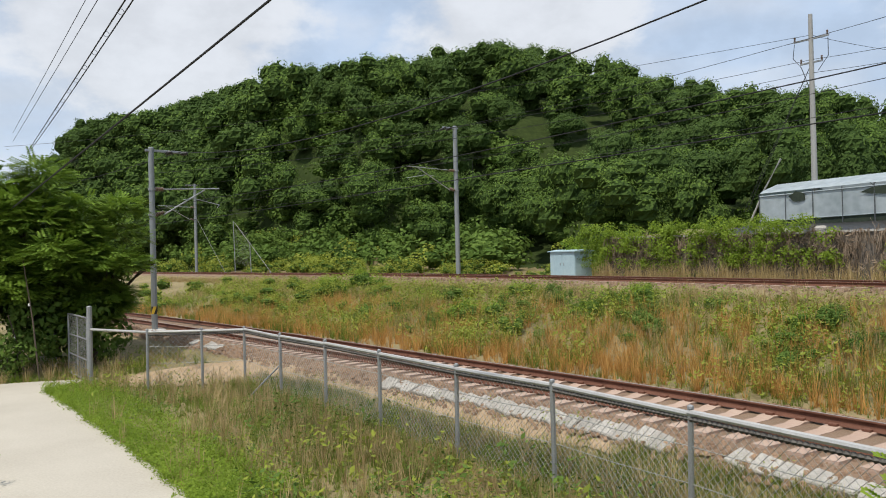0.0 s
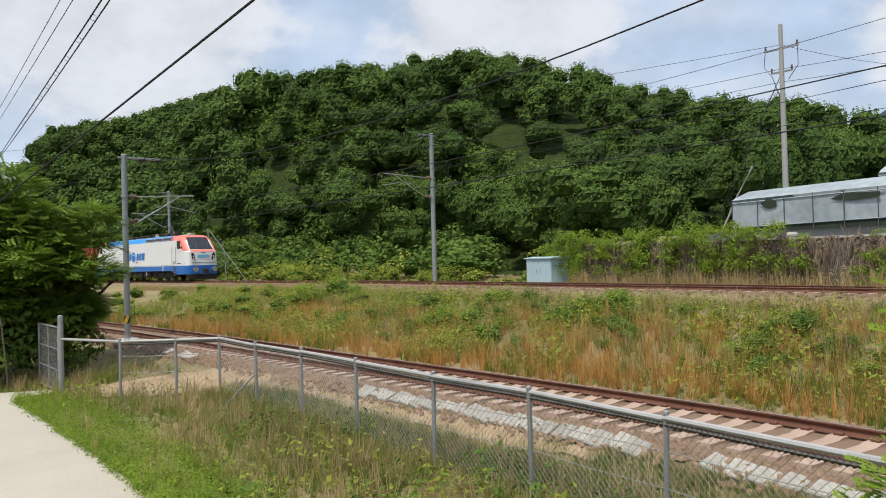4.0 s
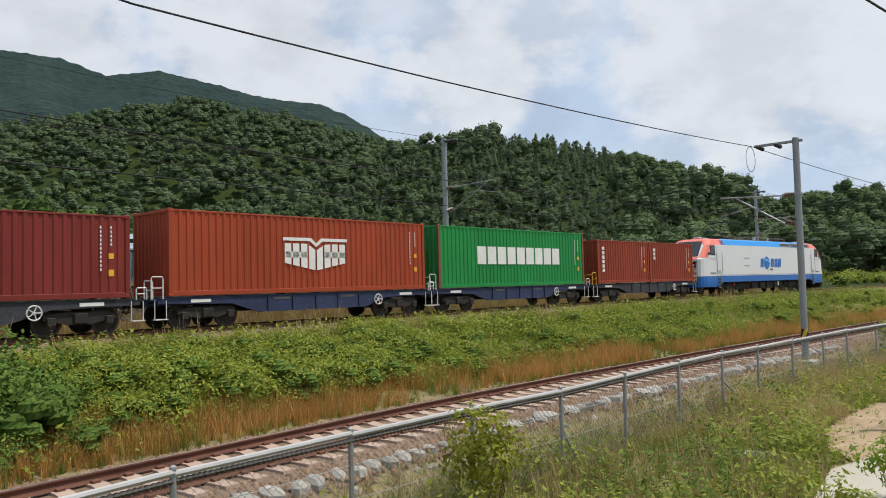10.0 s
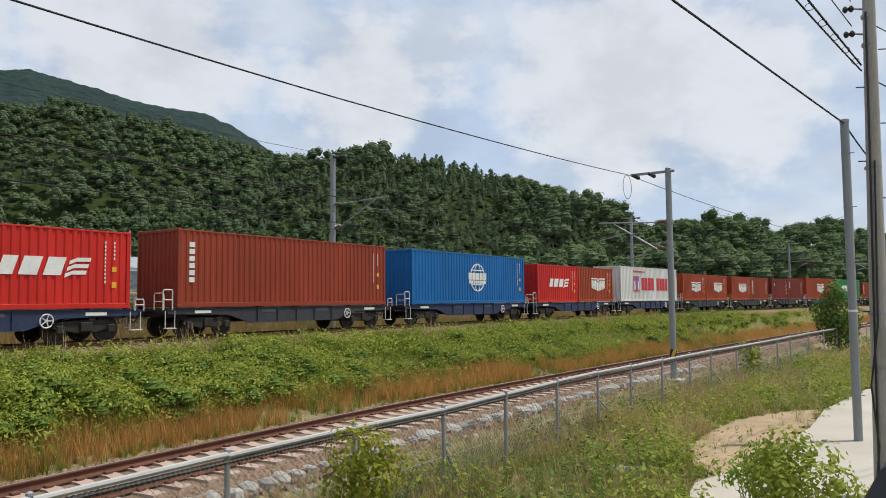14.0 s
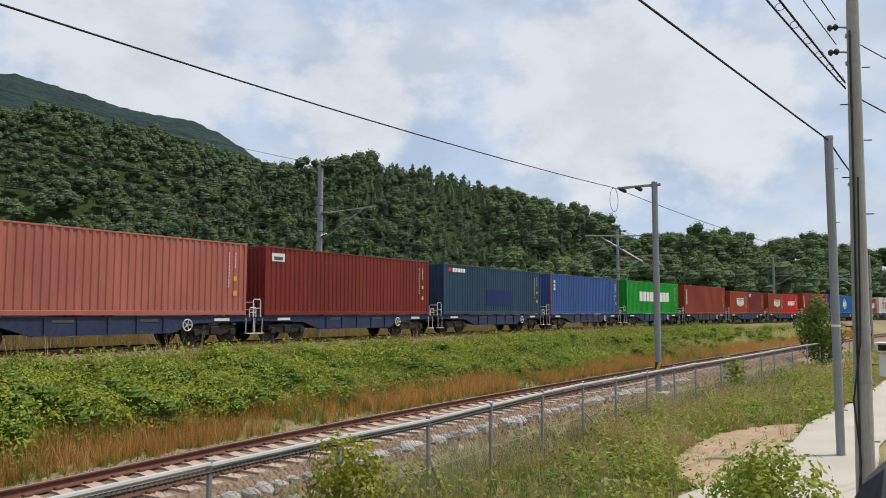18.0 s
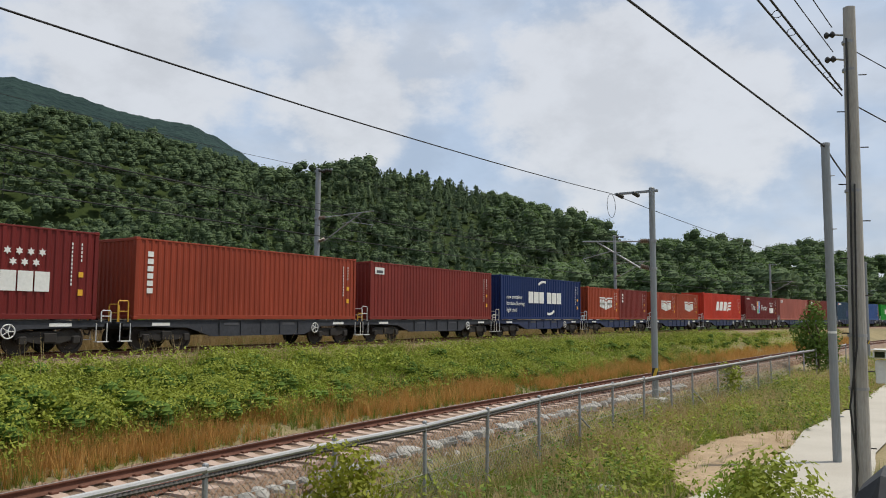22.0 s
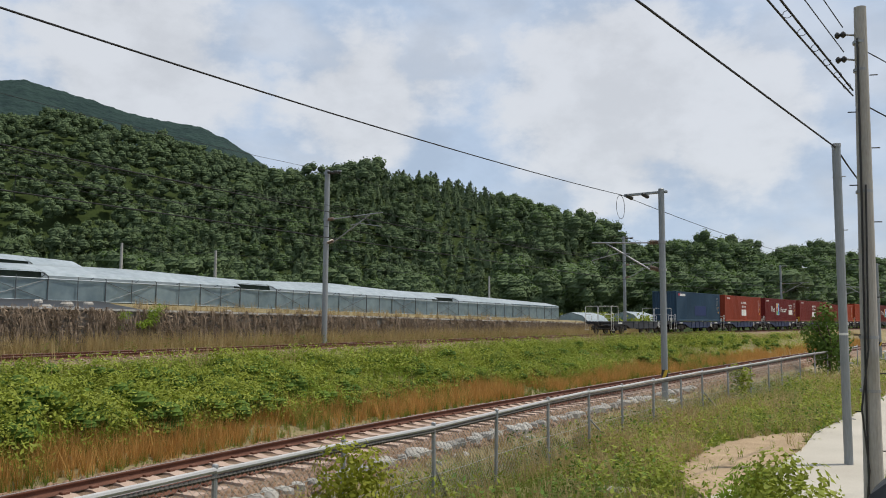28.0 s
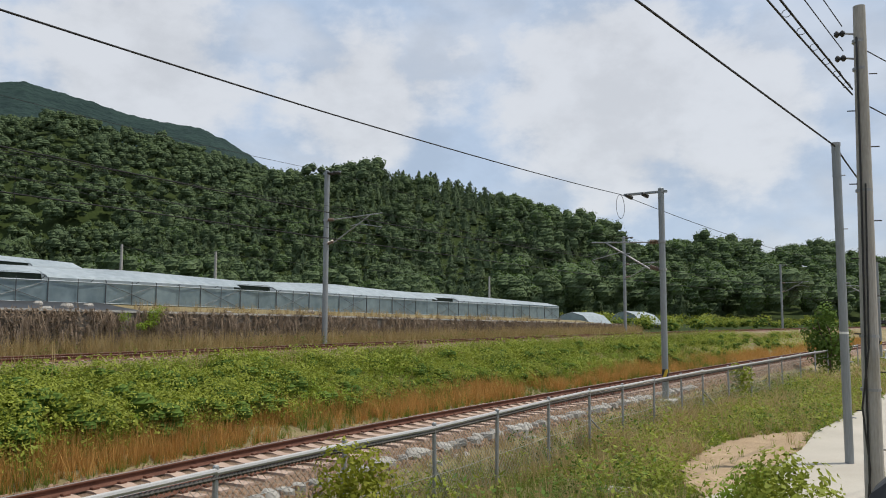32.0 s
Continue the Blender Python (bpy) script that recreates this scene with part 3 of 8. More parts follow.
def box_meshes(L, H):
    if (L, H) in BOX_MESH:
        return BOX_MESH[L, H]
    h, w, out = L / 2, 1.219, {}
    out["side_near"] = corrugated(-h + .12, h - .12, -w + .012, .15, H - .09, .278, .032, -1).mesh("side_panel")
    out["side_far"] = corrugated(-h + .12, h - .12, w - .012, .15, H - .09, .278, .032, 1).mesh("side_panel")
    out["end"] = corrugated_end(-h + .03, -w + .13, w - .13, .16, H - .1, .25, .045, -1).mesh("end_panel")
    out["roof"] = Kit().box((0, 0, H - .045), (L - .22, 2 * w - .10, .012)).mesh("roof_panel")
    out["floor"] = Kit().box((0, 0, .12), (L - .22, 2 * w - .12, .06)).mesh("floor")
    out["post"] = Kit().box((0, 0, H / 2), (.15, .10, H - .24), ch=.012).mesh("corner_post")
    out["casting"] = Kit().box((0, 0, 0), (.178, .162, .118), ch=.014).mesh("corner_casting")
    out["top_rail"] = Kit().box((0, 0, 0), (L - .3, .06, .06), ch=.008).mesh("top_rail")
    out["bottom_rail"] = Kit().box((0, 0, 0), (L - .3, .05, .16), ch=.01).mesh("bottom_rail")
    out["cross"] = Kit().box((0, 0, 0), (.09, 2 * w - .3, .11), ch=.01).mesh("end_rail")
    d = Kit().box((0, 0, H / 2), (.05, 1.1, H - .32), ch=.01)
    for q in range(5):
        d.box((.03, -.44 + .22 * q, H / 2), (.03, .09, H - .5))
    out["door"] = d.mesh("door")
    out["rod"] = Kit().tube([(0, 0, .16), (0, 0, H - .12)], .02, 6).mesh("lock_rod")
    BOX_MESH[L, H] = out
    return out


def dressed(parent, mesh, name, m, loc=(0, 0, 0), turn=0.0, label=""):
    """A part that shares a mesh and has its own paint."""
    ob = new(name, mesh)
    if not mesh.materials:
        mesh.materials.append(m)
    if mesh.materials[0] is not m:
        ob.material_slots[0].link = "OBJECT"
        ob.material_slots[0].material = m
    ob.parent = parent
    ob.location = loc
    ob.rotation_euler = (0, 0, turn)
    if label:
        ob["label"] = label
    return ob


Y_MARK = -1.2145


def plate(k, pts):
    """A flat mark on the side that faces the camera: an outline in x and z."""
    k.prism(pts, Y_MARK - .006, Y_MARK + .004, axis=1)


def rect(k, x, z, w, h, slant=0.0):
    plate(k, [(x - w / 2 - slant, z - h / 2), (x + w / 2 - slant, z - h / 2), (x + w / 2 + slant, z + h / 2), (x - w / 2 + slant, z + h / 2)])


def blocks(k, x0, x1, z, h, n, gap=0.14, slant=0.0):
    """A row of n plain blocks, in place of lettering."""
    w = (x1 - x0) / n
    for i in range(n):
        rect(k, x0 + w * (i + .5), z, w * (1 - gap), h, slant)


def ring(k, x, z, r, w, a0=0, a1=360, n=28, sx=1.0):
    for i in range(n):
        a, b = radians(a0 + (a1 - a0) * i / n), radians(a0 + (a1 - a0) * (i + 1) / n)
        plate(k, [(x + sx * r * math.cos(a), z + r * math.sin(a)), (x + sx * r * math.cos(b), z + r * math.sin(b)), (x + sx * (r - w) * math.cos(b), z + (r - w) * math.sin(b)), (x + sx * (r - w) * math.cos(a), z + (r - w) * math.sin(a))])


def star(k, x, z, r):
    """A six-pointed star."""
    plate(k, [(x + r * (1 if i % 2 == 0 else .52) * math.cos(radians(90 + 30 * i)), z + r * (1 if i % 2 == 0 else .52) * math.sin(radians(90 + 30 * i))) for i in range(12)])


def lettering(words, size):
    """Words in the built-in font as a mesh that stands in the plane of the container's side."""
    cu = bpy.data.curves.new("lettering", "FONT")
    cu.body, cu.size, cu.extrude = words, size, .004
    ob = bpy.data.objects.new("lettering", cu)
    scene.collection.objects.link(ob)
    me = bpy.data.meshes.new_from_object(ob.evaluated_get(bpy.context.evaluated_depsgraph_get()))
    bpy.data.objects.remove(ob)
    bpy.data.curves.remove(cu)
    me.transform(Matrix.Rotation(math.pi / 2, 4, "X"))
    me.name = "lettering"
    return me


def logo_parts(kind, L, H):
    """Marks of one kind as a list of (name, kit, material, label)."""
    h, out = L / 2, []
    k = Kit()
    if kind == "arrow_wing":          # white bars with a pointed foot under a winged bar
        cx, s = (0.0, 1.0) if L > 8 else (0.35, 0.80)
        z, w = H * .50, 3.1 * s
        plate(k, [(cx - w / 2, z + .62 * s), (cx - .25 * s, z + .62 * s), (cx, z + .42 * s), (cx + .25 * s, z + .62 * s), (cx + w / 2, z + .62 * s), (cx + w / 2, z + .50 * s), (cx + .3 * s, z + .50 * s), (cx, z + .28 * s), (cx - .3 * s, z + .50 * s), (cx - w / 2, z + .50 * s)])
        n = 8
        for i in range(n):
            x0, x1 = (cx + w * (-.485 + .97 * (i + q) / n) for q in (.06, .84))
            foot = [z - (.62 - .30 * abs(x - cx) / (w / 2)) * s for x in (x0, x1)]
            head = [min(z + .40 * s, z + (.14 + .9 * abs(x - cx) / w * 2) * s) for x in (x0, x1)]
            plate(k, [(x0, foot[0]), (x1, foot[1]), (x1, head[1]), (x0, head[0])])
        for sx in (-1, 1):
            rect(k, cx + sx * w * .30, z - .02 * s, w * .33, .22 * s)
        out.append(("logo", k, "mark_white", "white barred emblem under a winged line"))
    elif kind == "slant_stripes":     # three slanted blocks and flowing stripes
        s = 1.0 if L > 8 else 0.58
        z = H * .52
        for i, wd in enumerate((.9, 1.15, 1.15)):
            x0 = (-2.3 + (0, 1.05, 2.35)[i]) * s
            rect(k, x0 + wd * s / 2, z, wd * s * .86, .98 * s, .16 * s)
        for i in range(3):
            zz = z + (.40 - .36 * i) * s
            x0 = (1.42 - .13 * i) * s
            plate(k, [(x0, zz - .30 * s), (x0 + .42 * s, zz - .12 * s), (x0 + 1.25 * s, zz - .1 * s), (x0 + 1.3 * s, zz + .12 * s), (x0 + .5 * s, zz + .1 * s), (x0 + .05 * s, zz - .08 * s)])
        out.append(("logo", k, "mark_white", "white slanted blocks with stripes"))
    elif kind == "nine_blocks":
        blocks(k, -h + L * .22, -h + L * .80, H * .53, .86, 9, .16)
        out.append(("logo", k, "mark_white", "row of bold white blocks"))
    elif kind == "red_words":
        blocks(k, -h + L * .335, -h + L * .56, H * .50, 1.08, 4, .17)
        blocks(k, -h + L * .60, -h + L * .815, H * .50, 1.08, 4, .17)
        out.append(("logo", k, "mark_red", "two rows of bold red blocks"))
        q = Kit()
        rect(q, -h + L * .255, H * .5, 1.16, 1.28)
        out.append(("emblem", q, "mark_red", "red square emblem"))
        q = Kit()
        for dx in (-.36, .36):
            q.prism([(-h + L * .255 + dx - .12, H * .5 - .5), (-h + L * .255 + dx + .12, H * .5 - .5), (-h + L * .255 + dx + .08, H * .5 + .25), (-h + L * .255 + dx - .08, H * .5 + .25)], Y_MARK - .010, Y_MARK, axis=1)
        out.append(("emblem_bar", q, "mark_white", ""))
        q = Kit()
        q.prism([(-h + L * .255 - .12, H * .5 - .5), (-h + L * .255 + .12, H * .5 - .5), (-h + L * .255 + .12, H * .5 + .05), (-h + L * .255 + .42, H * .5 + .5), (-h + L * .255 + .2, H * .5 + .55), (-h + L * .255, H * .5 + .2), (-h + L * .255 - .2, H * .5 + .55), (-h + L * .255 - .42, H * .5 + .5), (-h + L * .255 - .12, H * .5 + .05)], Y_MARK - .014, Y_MARK, axis=1)
        out.append(("emblem_fork", q, "mark_blue", ""))
        q = Kit()
        blocks(q, -h + L * .20, -h + L * .40, H * .86, .15, 15, .3)
        out.append(("address_marks", q, "mark_red", "small red bars"))
    elif kind == "globe":
        z = H * .52
        ring(k, .35, z, .82, .07), ring(k, .35, z, .82, .07, sx=.45), rect(k, .35, z + .42, 1.2, .06), rect(k, .35, z - .42, 1.2, .06)
        blocks(k, -.65, 1.35, z + .06, .40, 5, .14), blocks(k, -.6, 1.3, z - .27, .18, 8, .2)
        out.append(("logo", k, "mark_white", "white globe emblem with blocks"))
    elif kind == "two_arcs":
        z = H * .52
        blocks(k, -2.4, -.05, z, .78, 3, .14), blocks(k, .35, 2.7, z, .78, 3, .14)
        ring(k, -.1, z - .35, 1.55, .16, 78, 122, 10), ring(k, .75, z + .35, 1.55, .16, 258, 302, 10)
        out.append(("logo", k, "mark_white", "white blocks between two arcs"))
    elif kind == "picture_square":
        z, u = H * .53, lambda a: -h + L * a
        blocks(k, u(.735), u(.865), z - .36, .62, 3, .10)
        for i in range(7):
            star(k, u(.752) + (i % 4) * .36 + (.18 if i > 3 else 0), z + (.55 if i < 4 else .22), .13)
        blocks(k, u(.04), u(.12), H * .88, .14, 6, .2)
        out.append(("logo", k, "mark_white", "white blocks and star marks"))
        q = Kit()
        rect(q, u(.385), z, 1.02, 1.46)
        out.append(("picture_frame", q, "mark_white", "white framed picture square"))
        for i, m in enumerate(("mark_yellow", "mark_blue", "mark_red", "mark_sky", "mark_green", "mark_blue")):
            q = Kit()
            q.prism([(u(.385) + (-.45, 0)[i % 2], z + .68 - .45 * (i // 2) - .45), (u(.385) + (0, .45)[i % 2], z + .68 - .45 * (i // 2) - .45), (u(.385) + (0, .45)[i % 2], z + .66 - .45 * (i // 2)), (u(.385) + (-.45, 0)[i % 2], z + .66 - .45 * (i // 2))], Y_MARK - .010, Y_MARK, axis=1)
            out.append(("picture_patch", q, m, ""))
    elif kind == "stars":
        z = H * .52
        blocks(k, -.85, .75, z - .52, .70, 3, .10)
        for i in range(7):
            star(k, -.68 + (i % 4) * .44 + (.22 if i > 3 else 0), z + (.60 if i < 4 else .16), .17)
        blocks(k, -h + L * .05, -h + L * .13, H * .88, .13, 8, .25)
        out.append(("logo", k, "mark_white", "white star marks over blocks"))
    elif kind in ("column", "column_short"):
        n = 6 if kind == "column" else 3
        for i in range(n):
            rect(k, -h + .62, H * .80 - i * .26, .24, .19)
        out.append(("side_marks", k, "mark_white", "column of white blocks"))
    elif kind == "corner_word":
        blocks(k, -h + L * .075, -h + L * .19, H * .88, .22, 5, .15)
        out.append(("logo", k, "mark_white", "small white blocks"))
        q = Kit()
        rect(q, -h + L * .055, H * .885, .3, .2)
        out.append(("emblem", q, "mark_red", ""))
        q = Kit()
        rect(q, -h + L * .52, H * .36, 3.2, .95)
        out.append(("repainted_patch", q, PAINT["navy"], "darker repainted patch"))
    elif kind == "label":
        rect(k, -h + .75, H * .84, .75, .34)
        out.append(("label_plate", k, "mark_white", "pale label with dark print"))
        q = Kit()
        q.prism([(-h + .50, H * .80), (-h + 1.0, H * .80), (-h + 1.0, H * .85), (-h + .50, H * .85)], Y_MARK - .010, Y_MARK, axis=1)
        out.append(("label_print", q, "mark_grey", ""))
    elif kind == "dot":
        ring(k, -h + .9, H * .70, .16, .16)
        out.append(("dot_mark", k, "mark_sky", "pale blue dot"))
    return out


LOGO_MESH = {}
CODE_MESH = {}


def container(L, H, colour, logo, label, rusty=False):
    ms, m = box_meshes(L, H), PAINT[colour]
    c = thing("shipping_container", label, "container", "containers on the train")
    h, w = L / 2, 1.219
    dressed(c, ms["side_near"], "side_panel", m)
    dressed(c, ms["side_far"], "side_panel", m)
    dressed(c, ms["end"], "end_panel", m)
    dressed(c, ms["roof"], "roof_panel", m)
    dressed(c, ms["floor"], "floor", m)
    fm = MT["rusty"] if rusty else m
    for sx in (-1, 1):
        for sy in (-1, 1):
            dressed(c, ms["post"], "corner_post", fm, (sx * (h - .085), sy * (w - .055), 0))
            for z in (.059, H - .059):
                dressed(c, ms["casting"], "corner_casting", fm, (sx * (h - .089), sy * (w - .081), z))
        dressed(c, ms["cross"], "end_rail", m, (sx * (h - .06), 0, .09))
        dressed(c, ms["cross"], "end_rail", m, (sx * (h - .06), 0, H - .075))
    for sy in (-1, 1):
        dressed(c, ms["top_rail"], "top_rail", m, (0, sy * (w - .035), H - .06))
        dressed(c, ms["bottom_rail"], "bottom_rail", m, (0, sy * (w - .03), .09))
        d = dressed(c, ms["door"], "door", m, (h - .06, sy * .555, 0))
        for q in (-.3, .25):
            dressed(d, ms["rod"], "lock_rod", MT["galv"], (.045, q, 0))
    if logo == "two_arcs":
        for i, words in enumerate(("new container", "bamboo flooring", "light steel")):
            dressed(c, lettering(words, .36), "lettering", MT["mark_white"], (-h + .75, Y_MARK, H * .47 - .42 * i), label="white words on the container side")
    if logo == "picture_square":
        for words, a, size in (("The", .165, .98), ("Factor", .475, .92)):
            dressed(c, lettering(words, size), "lettering", MT["mark_white"], (-h + L * a, Y_MARK, H * .53 - .34), label="bold white words on the container side")
    for kind in logo.split("+"):
        key = (kind, L, H)
        if key not in LOGO_MESH:
            LOGO_MESH[key] = [(nm, k.mesh(nm, MT[q] if isinstance(q, str) else q), lb) for nm, kk, q, lb in logo_parts(kind, L, H) for k in (kk.pieces() if kind != "globe" else [kk])]
        for nm, me, lb in LOGO_MESH[key]:
            dressed(c, me, nm, me.materials[0], label=lb)
    if (L, H) not in CODE_MESH:
        k = Kit()
        for j, x in enumerate((h - .95, h - .62)):
            for i in range((11, 5)[j]):
                rect(k, x, H * .84 - .13 * i, .045, .085)
        y = Kit()
        rect(y, h - .62, H * .50, .16, .17)
        rect(y, h - .62, H * .30, .17, .20)
        CODE_MESH[L, H] = (k.mesh("code_marks", MT["mark_white"]), [q.mesh("warning_sign", MT["mark_yellow"]) for q in y.pieces()])
    a, b = CODE_MESH[L, H]
    tagged(dressed(c, a, "code_marks", a.materials[0]), kind="stuff")
    for q in b:
        dressed(c, q, "warning_sign", q.materials[0])
    return c


# ---------------------------------------------------------------- wagons
MT["wagon_blue"] = mat("wagon_blue_paint", (0.010, 0.017, 0.048), (0.026, 0.042, 0.11), 0.65, scale=1, fine=10)
MT["wagon_grey"] = mat("wagon_grey_paint", (0.018, 0.020, 0.028), (0.045, 0.048, 0.058), 0.7, scale=1, fine=10)
MT["bogie"] = mat("bogie_grime", (0.010, 0.009, 0.008), (0.032, 0.027, 0.023), 0.85, scale=3, fine=30, bump=0.2)
MT["wheel"] = mat("wheel_steel", (0.018, 0.015, 0.013), (0.05, 0.042, 0.036), 0.75, 0.2, scale=3, fine=30)
MT["rail_white"] = mat("white_handrail", (0.55, 0.55, 0.53), (0.72, 0.72, 0.70), 0.6)
MT["rail_yellow"] = mat("yellow_handrail", (0.55, 0.30, 0.02), (0.68, 0.40, 0.05), 0.6)


def wheel_kit(r=.43):
    k = Kit()
    n = 20
    prof = [(-.07, r), (.045, r), (.06, r + .028), (.075, r + .02), (.075, r - .06), (.03, r - .09), (.03, .12), (.09, .1), (.09, 0), (-.09, 0), (-.09, .1), (-.03, .12), (-.03, r - .09), (-.07, r - .06)]
    v, f, m = [], [], len(prof)
    for i in range(n):
        a = 2 * math.pi * i / n
        v += [(q * math.cos(a), y, q * math.sin(a)) for y, q in prof]
    for i in range(n):
        for j in range(m):
            f.append((i * m + j, ((i + 1) % n) * m + j, ((i + 1) % n) * m + (j + 1) % m, i * m + (j + 1) % m))
    return k.add(v, f)


WHEEL = wheel_kit().mesh("wheel", None)


def bogie(parent, x, base=1.75, mname="bogie"):
    k = Kit()
    for sy in (-1, 1):
        y = sy * 1.0
        k.prism([(x - base / 2 - .22, .50), (x - base / 2 + .18, .42), (x - .35, .34), (x + .35, .34), (x + base / 2 - .18, .42), (x + base / 2 + .22, .50), (x + base / 2 + .2, .66), (x + .5, .72), (x - .5, .72), (x - base / 2 - .2, .66)], y - .06, y + .06, axis=1)
        k.box((x, sy * 1.06, .52), (.42, .14, .30), ch=.02)
    k.box((x, 0, .58), (.4, 2.0, .22), ch=.03)
    b = part("bogie", k, "bogie", parent)
    for sx in (-1, 1):
        ax = part("axle", Kit().tube([(x + sx * base / 2, -1.0, .43), (x + sx * base / 2, 1.0, .43)], .07, 8), "wheel", b)
        for sy in (-1, 1):
            dressed(b, WHEEL, "wheel", MT["wheel"], (x + sx * base / 2, sy * .72, .43), math.pi if sy < 0 else 0)
            part("axle_box", Kit().box((x + sx * base / 2, sy * 1.07, .45), (.26, .16, .26), ch=.03), "bogie", b)
            kk = Kit()
            for i in range(5):
                kk.tube([(x + sx * .17, sy * 1.02, .36 + .05 * i), (x + sx * .17, sy * 1.02, .38 + .05 * i)], .075, 8)
            if sx == 1:
                part("spring", kk, "bogie", b)
    return b


def loop_rail(parent, x, y, z0, z1, w, along, m, name="handrail"):
    k = Kit()
    d = Vector((w, 0, 0)) if along else Vector((0, w, 0))
    o = Vector((x, y, 0))
    k.tube([o + Vector((0, 0, z0)), o + Vector((0, 0, z1 - .06)), o + d * .08 + Vector((0, 0, z1)), o + d * .92 + Vector((0, 0, z1)), o + d + Vector((0, 0, z1 - .06)), o + d + Vector((0, 0, z0))], .022, 6)
    k.tube([o + Vector((0, 0, (z0 + z1) / 2)), o + d + Vector((0, 0, (z0 + z1) / 2))], .018, 6)
    return part(name, k, m, parent)


def wagon(colour, rail, label, gated=False):
    """A 13 m container flat wagon; origin on the rail at its middle."""
    w = thing("container_wagon", label, "wagon", "wagons of the train")
    m, h = colour, 6.45
    for sy in (-1, 1):
        y = sy * 1.10
        k = Kit().prism([(-h, .86), (-3.7, .80), (-2.6, .46), (2.6, .46), (3.7, .80), (h, .86), (h, 1.06), (-h, 1.06)], y - .05, y + .05, axis=1)
        k.box((0, y, 1.05), (2 * h, .16, .03)), k.box((0, y, .47), (5.2, .16, .03))
        sill = part("side_sill", k, m, w)
        for x in (-2.2, -1.1, 0, 1.1, 2.2):
            part("stiffener", Kit().box((x, y + sy * .07, .76), (.05, .05, .52)), m, sill)
        for x in (-4.9, -1.6, 1.6, 4.9):
            part("data_plate", Kit().box((x, y + sy * .056, .93), (.75, .012, .11)), "mark_white" if abs(x) > 3 else "mark_grey", sill)
    part("centre_sill", Kit().box((0, 0, .9), (2 * h, .42, .28)), m, w)
    for x in (-6.2, -4.6, -2.8, -1.0, 1.0, 2.8, 4.6, 6.2):
        part("cross_member", Kit().box((x, 0, .95), (.16, 2.2, .18)), m, w)
    for x in (-6.0, -.12, .12, 6.0):
        for sy in (-1, 1):
            part("twist_lock", Kit().box((x, sy * 1.12, 1.08), (.14, .14, .05), ch=.01), m, w)
    bogie(w, -4.6), bogie(w, 4.6)
    for x in (-1.3, .9):
        part("brake_box", Kit().box((x, -.55, .62), (.7, .5, .34), ch=.03), "bogie", w)
    part("air_tank", Kit().tube([(-.4, .5, .6), (.7, .5, .6)], .17, 10), "bogie", w)
    hub = Kit().tube([(3.2, -1.2, .74), (3.2, -1.23, .74)], .05, 8)
    ringp = [(3.2 + .21 * math.cos(a), -1.24, .74 + .21 * math.sin(a)) for a in np.linspace(0, 2 * math.pi, 17)]
    hub.tube(ringp, .022, 6)
    for a in range(5):
        hub.tube([(3.2, -1.24, .74), (3.2 + .2 * math.cos(a * 1.257), -1.24, .74 + .2 * math.sin(a * 1.257))], .016, 5)
    part("brake_wheel", hub, "rail_white", w, "white spoked brake wheel")
    for sx in (-1, 1):
        part("end_platform", Kit().box((sx * 6.55, 0, 1.0), (.35, 2.3, .06)), m, w)
        kc = Kit().box((sx * 6.8, 0, .88), (.35, .26, .24), ch=.03)
        kc.box((sx * 7.0, 0, .88), (.16, .36, .32), ch=.04)
        part("coupler", kc, "bogie", w)
        part("air_hose", Kit().tube([(sx * 6.6, .35, .85), (sx * 6.75, .36, .55), (sx * 6.92, .34, .62)], .025, 6), "black", w)
        for sy in (-1, 1):
            st = part("step", Kit().box((sx * 6.35, sy * 1.15, .36), (.42, .22, .03)).tube([(sx * 6.35 - .2, sy * 1.15, .36), (sx * 6.35 - .2, sy * 1.15, .98)], .016, 5).tube([(sx * 6.35 + .2, sy * 1.15, .36), (sx * 6.35 + .2, sy * 1.15, .98)], .016, 5), "rail_white", w)
    loop_rail(w, -6.62, -1.15, 1.02, 1.62, .55, False, rail)
    loop_rail(w, -6.68, -1.18, 1.02, 1.74, .40, True, rail)
    loop_rail(w, -6.62, .6, 1.02, 1.62, .55, False, rail)
    loop_rail(w, 6.3, -1.18, 1.02, 1.4, .35, True, rail)
    if gated:
        for x in (-6.6, 5.2):
            loop_rail(w, x, -1.15, 1.05, 2.3, 1.1, False, rail)
            loop_rail(w, x, .05, 1.05, 2.3, 1.1, False, rail)
            loop_rail(w, x, -1.17, 1.05, 2.3, 1.3, True, rail)
    return w


E40, S20, HC, ST = 12.192, 6.058, 2.896, 2.591
T20, T40 = "twenty-foot container, ", "forty-foot container, "
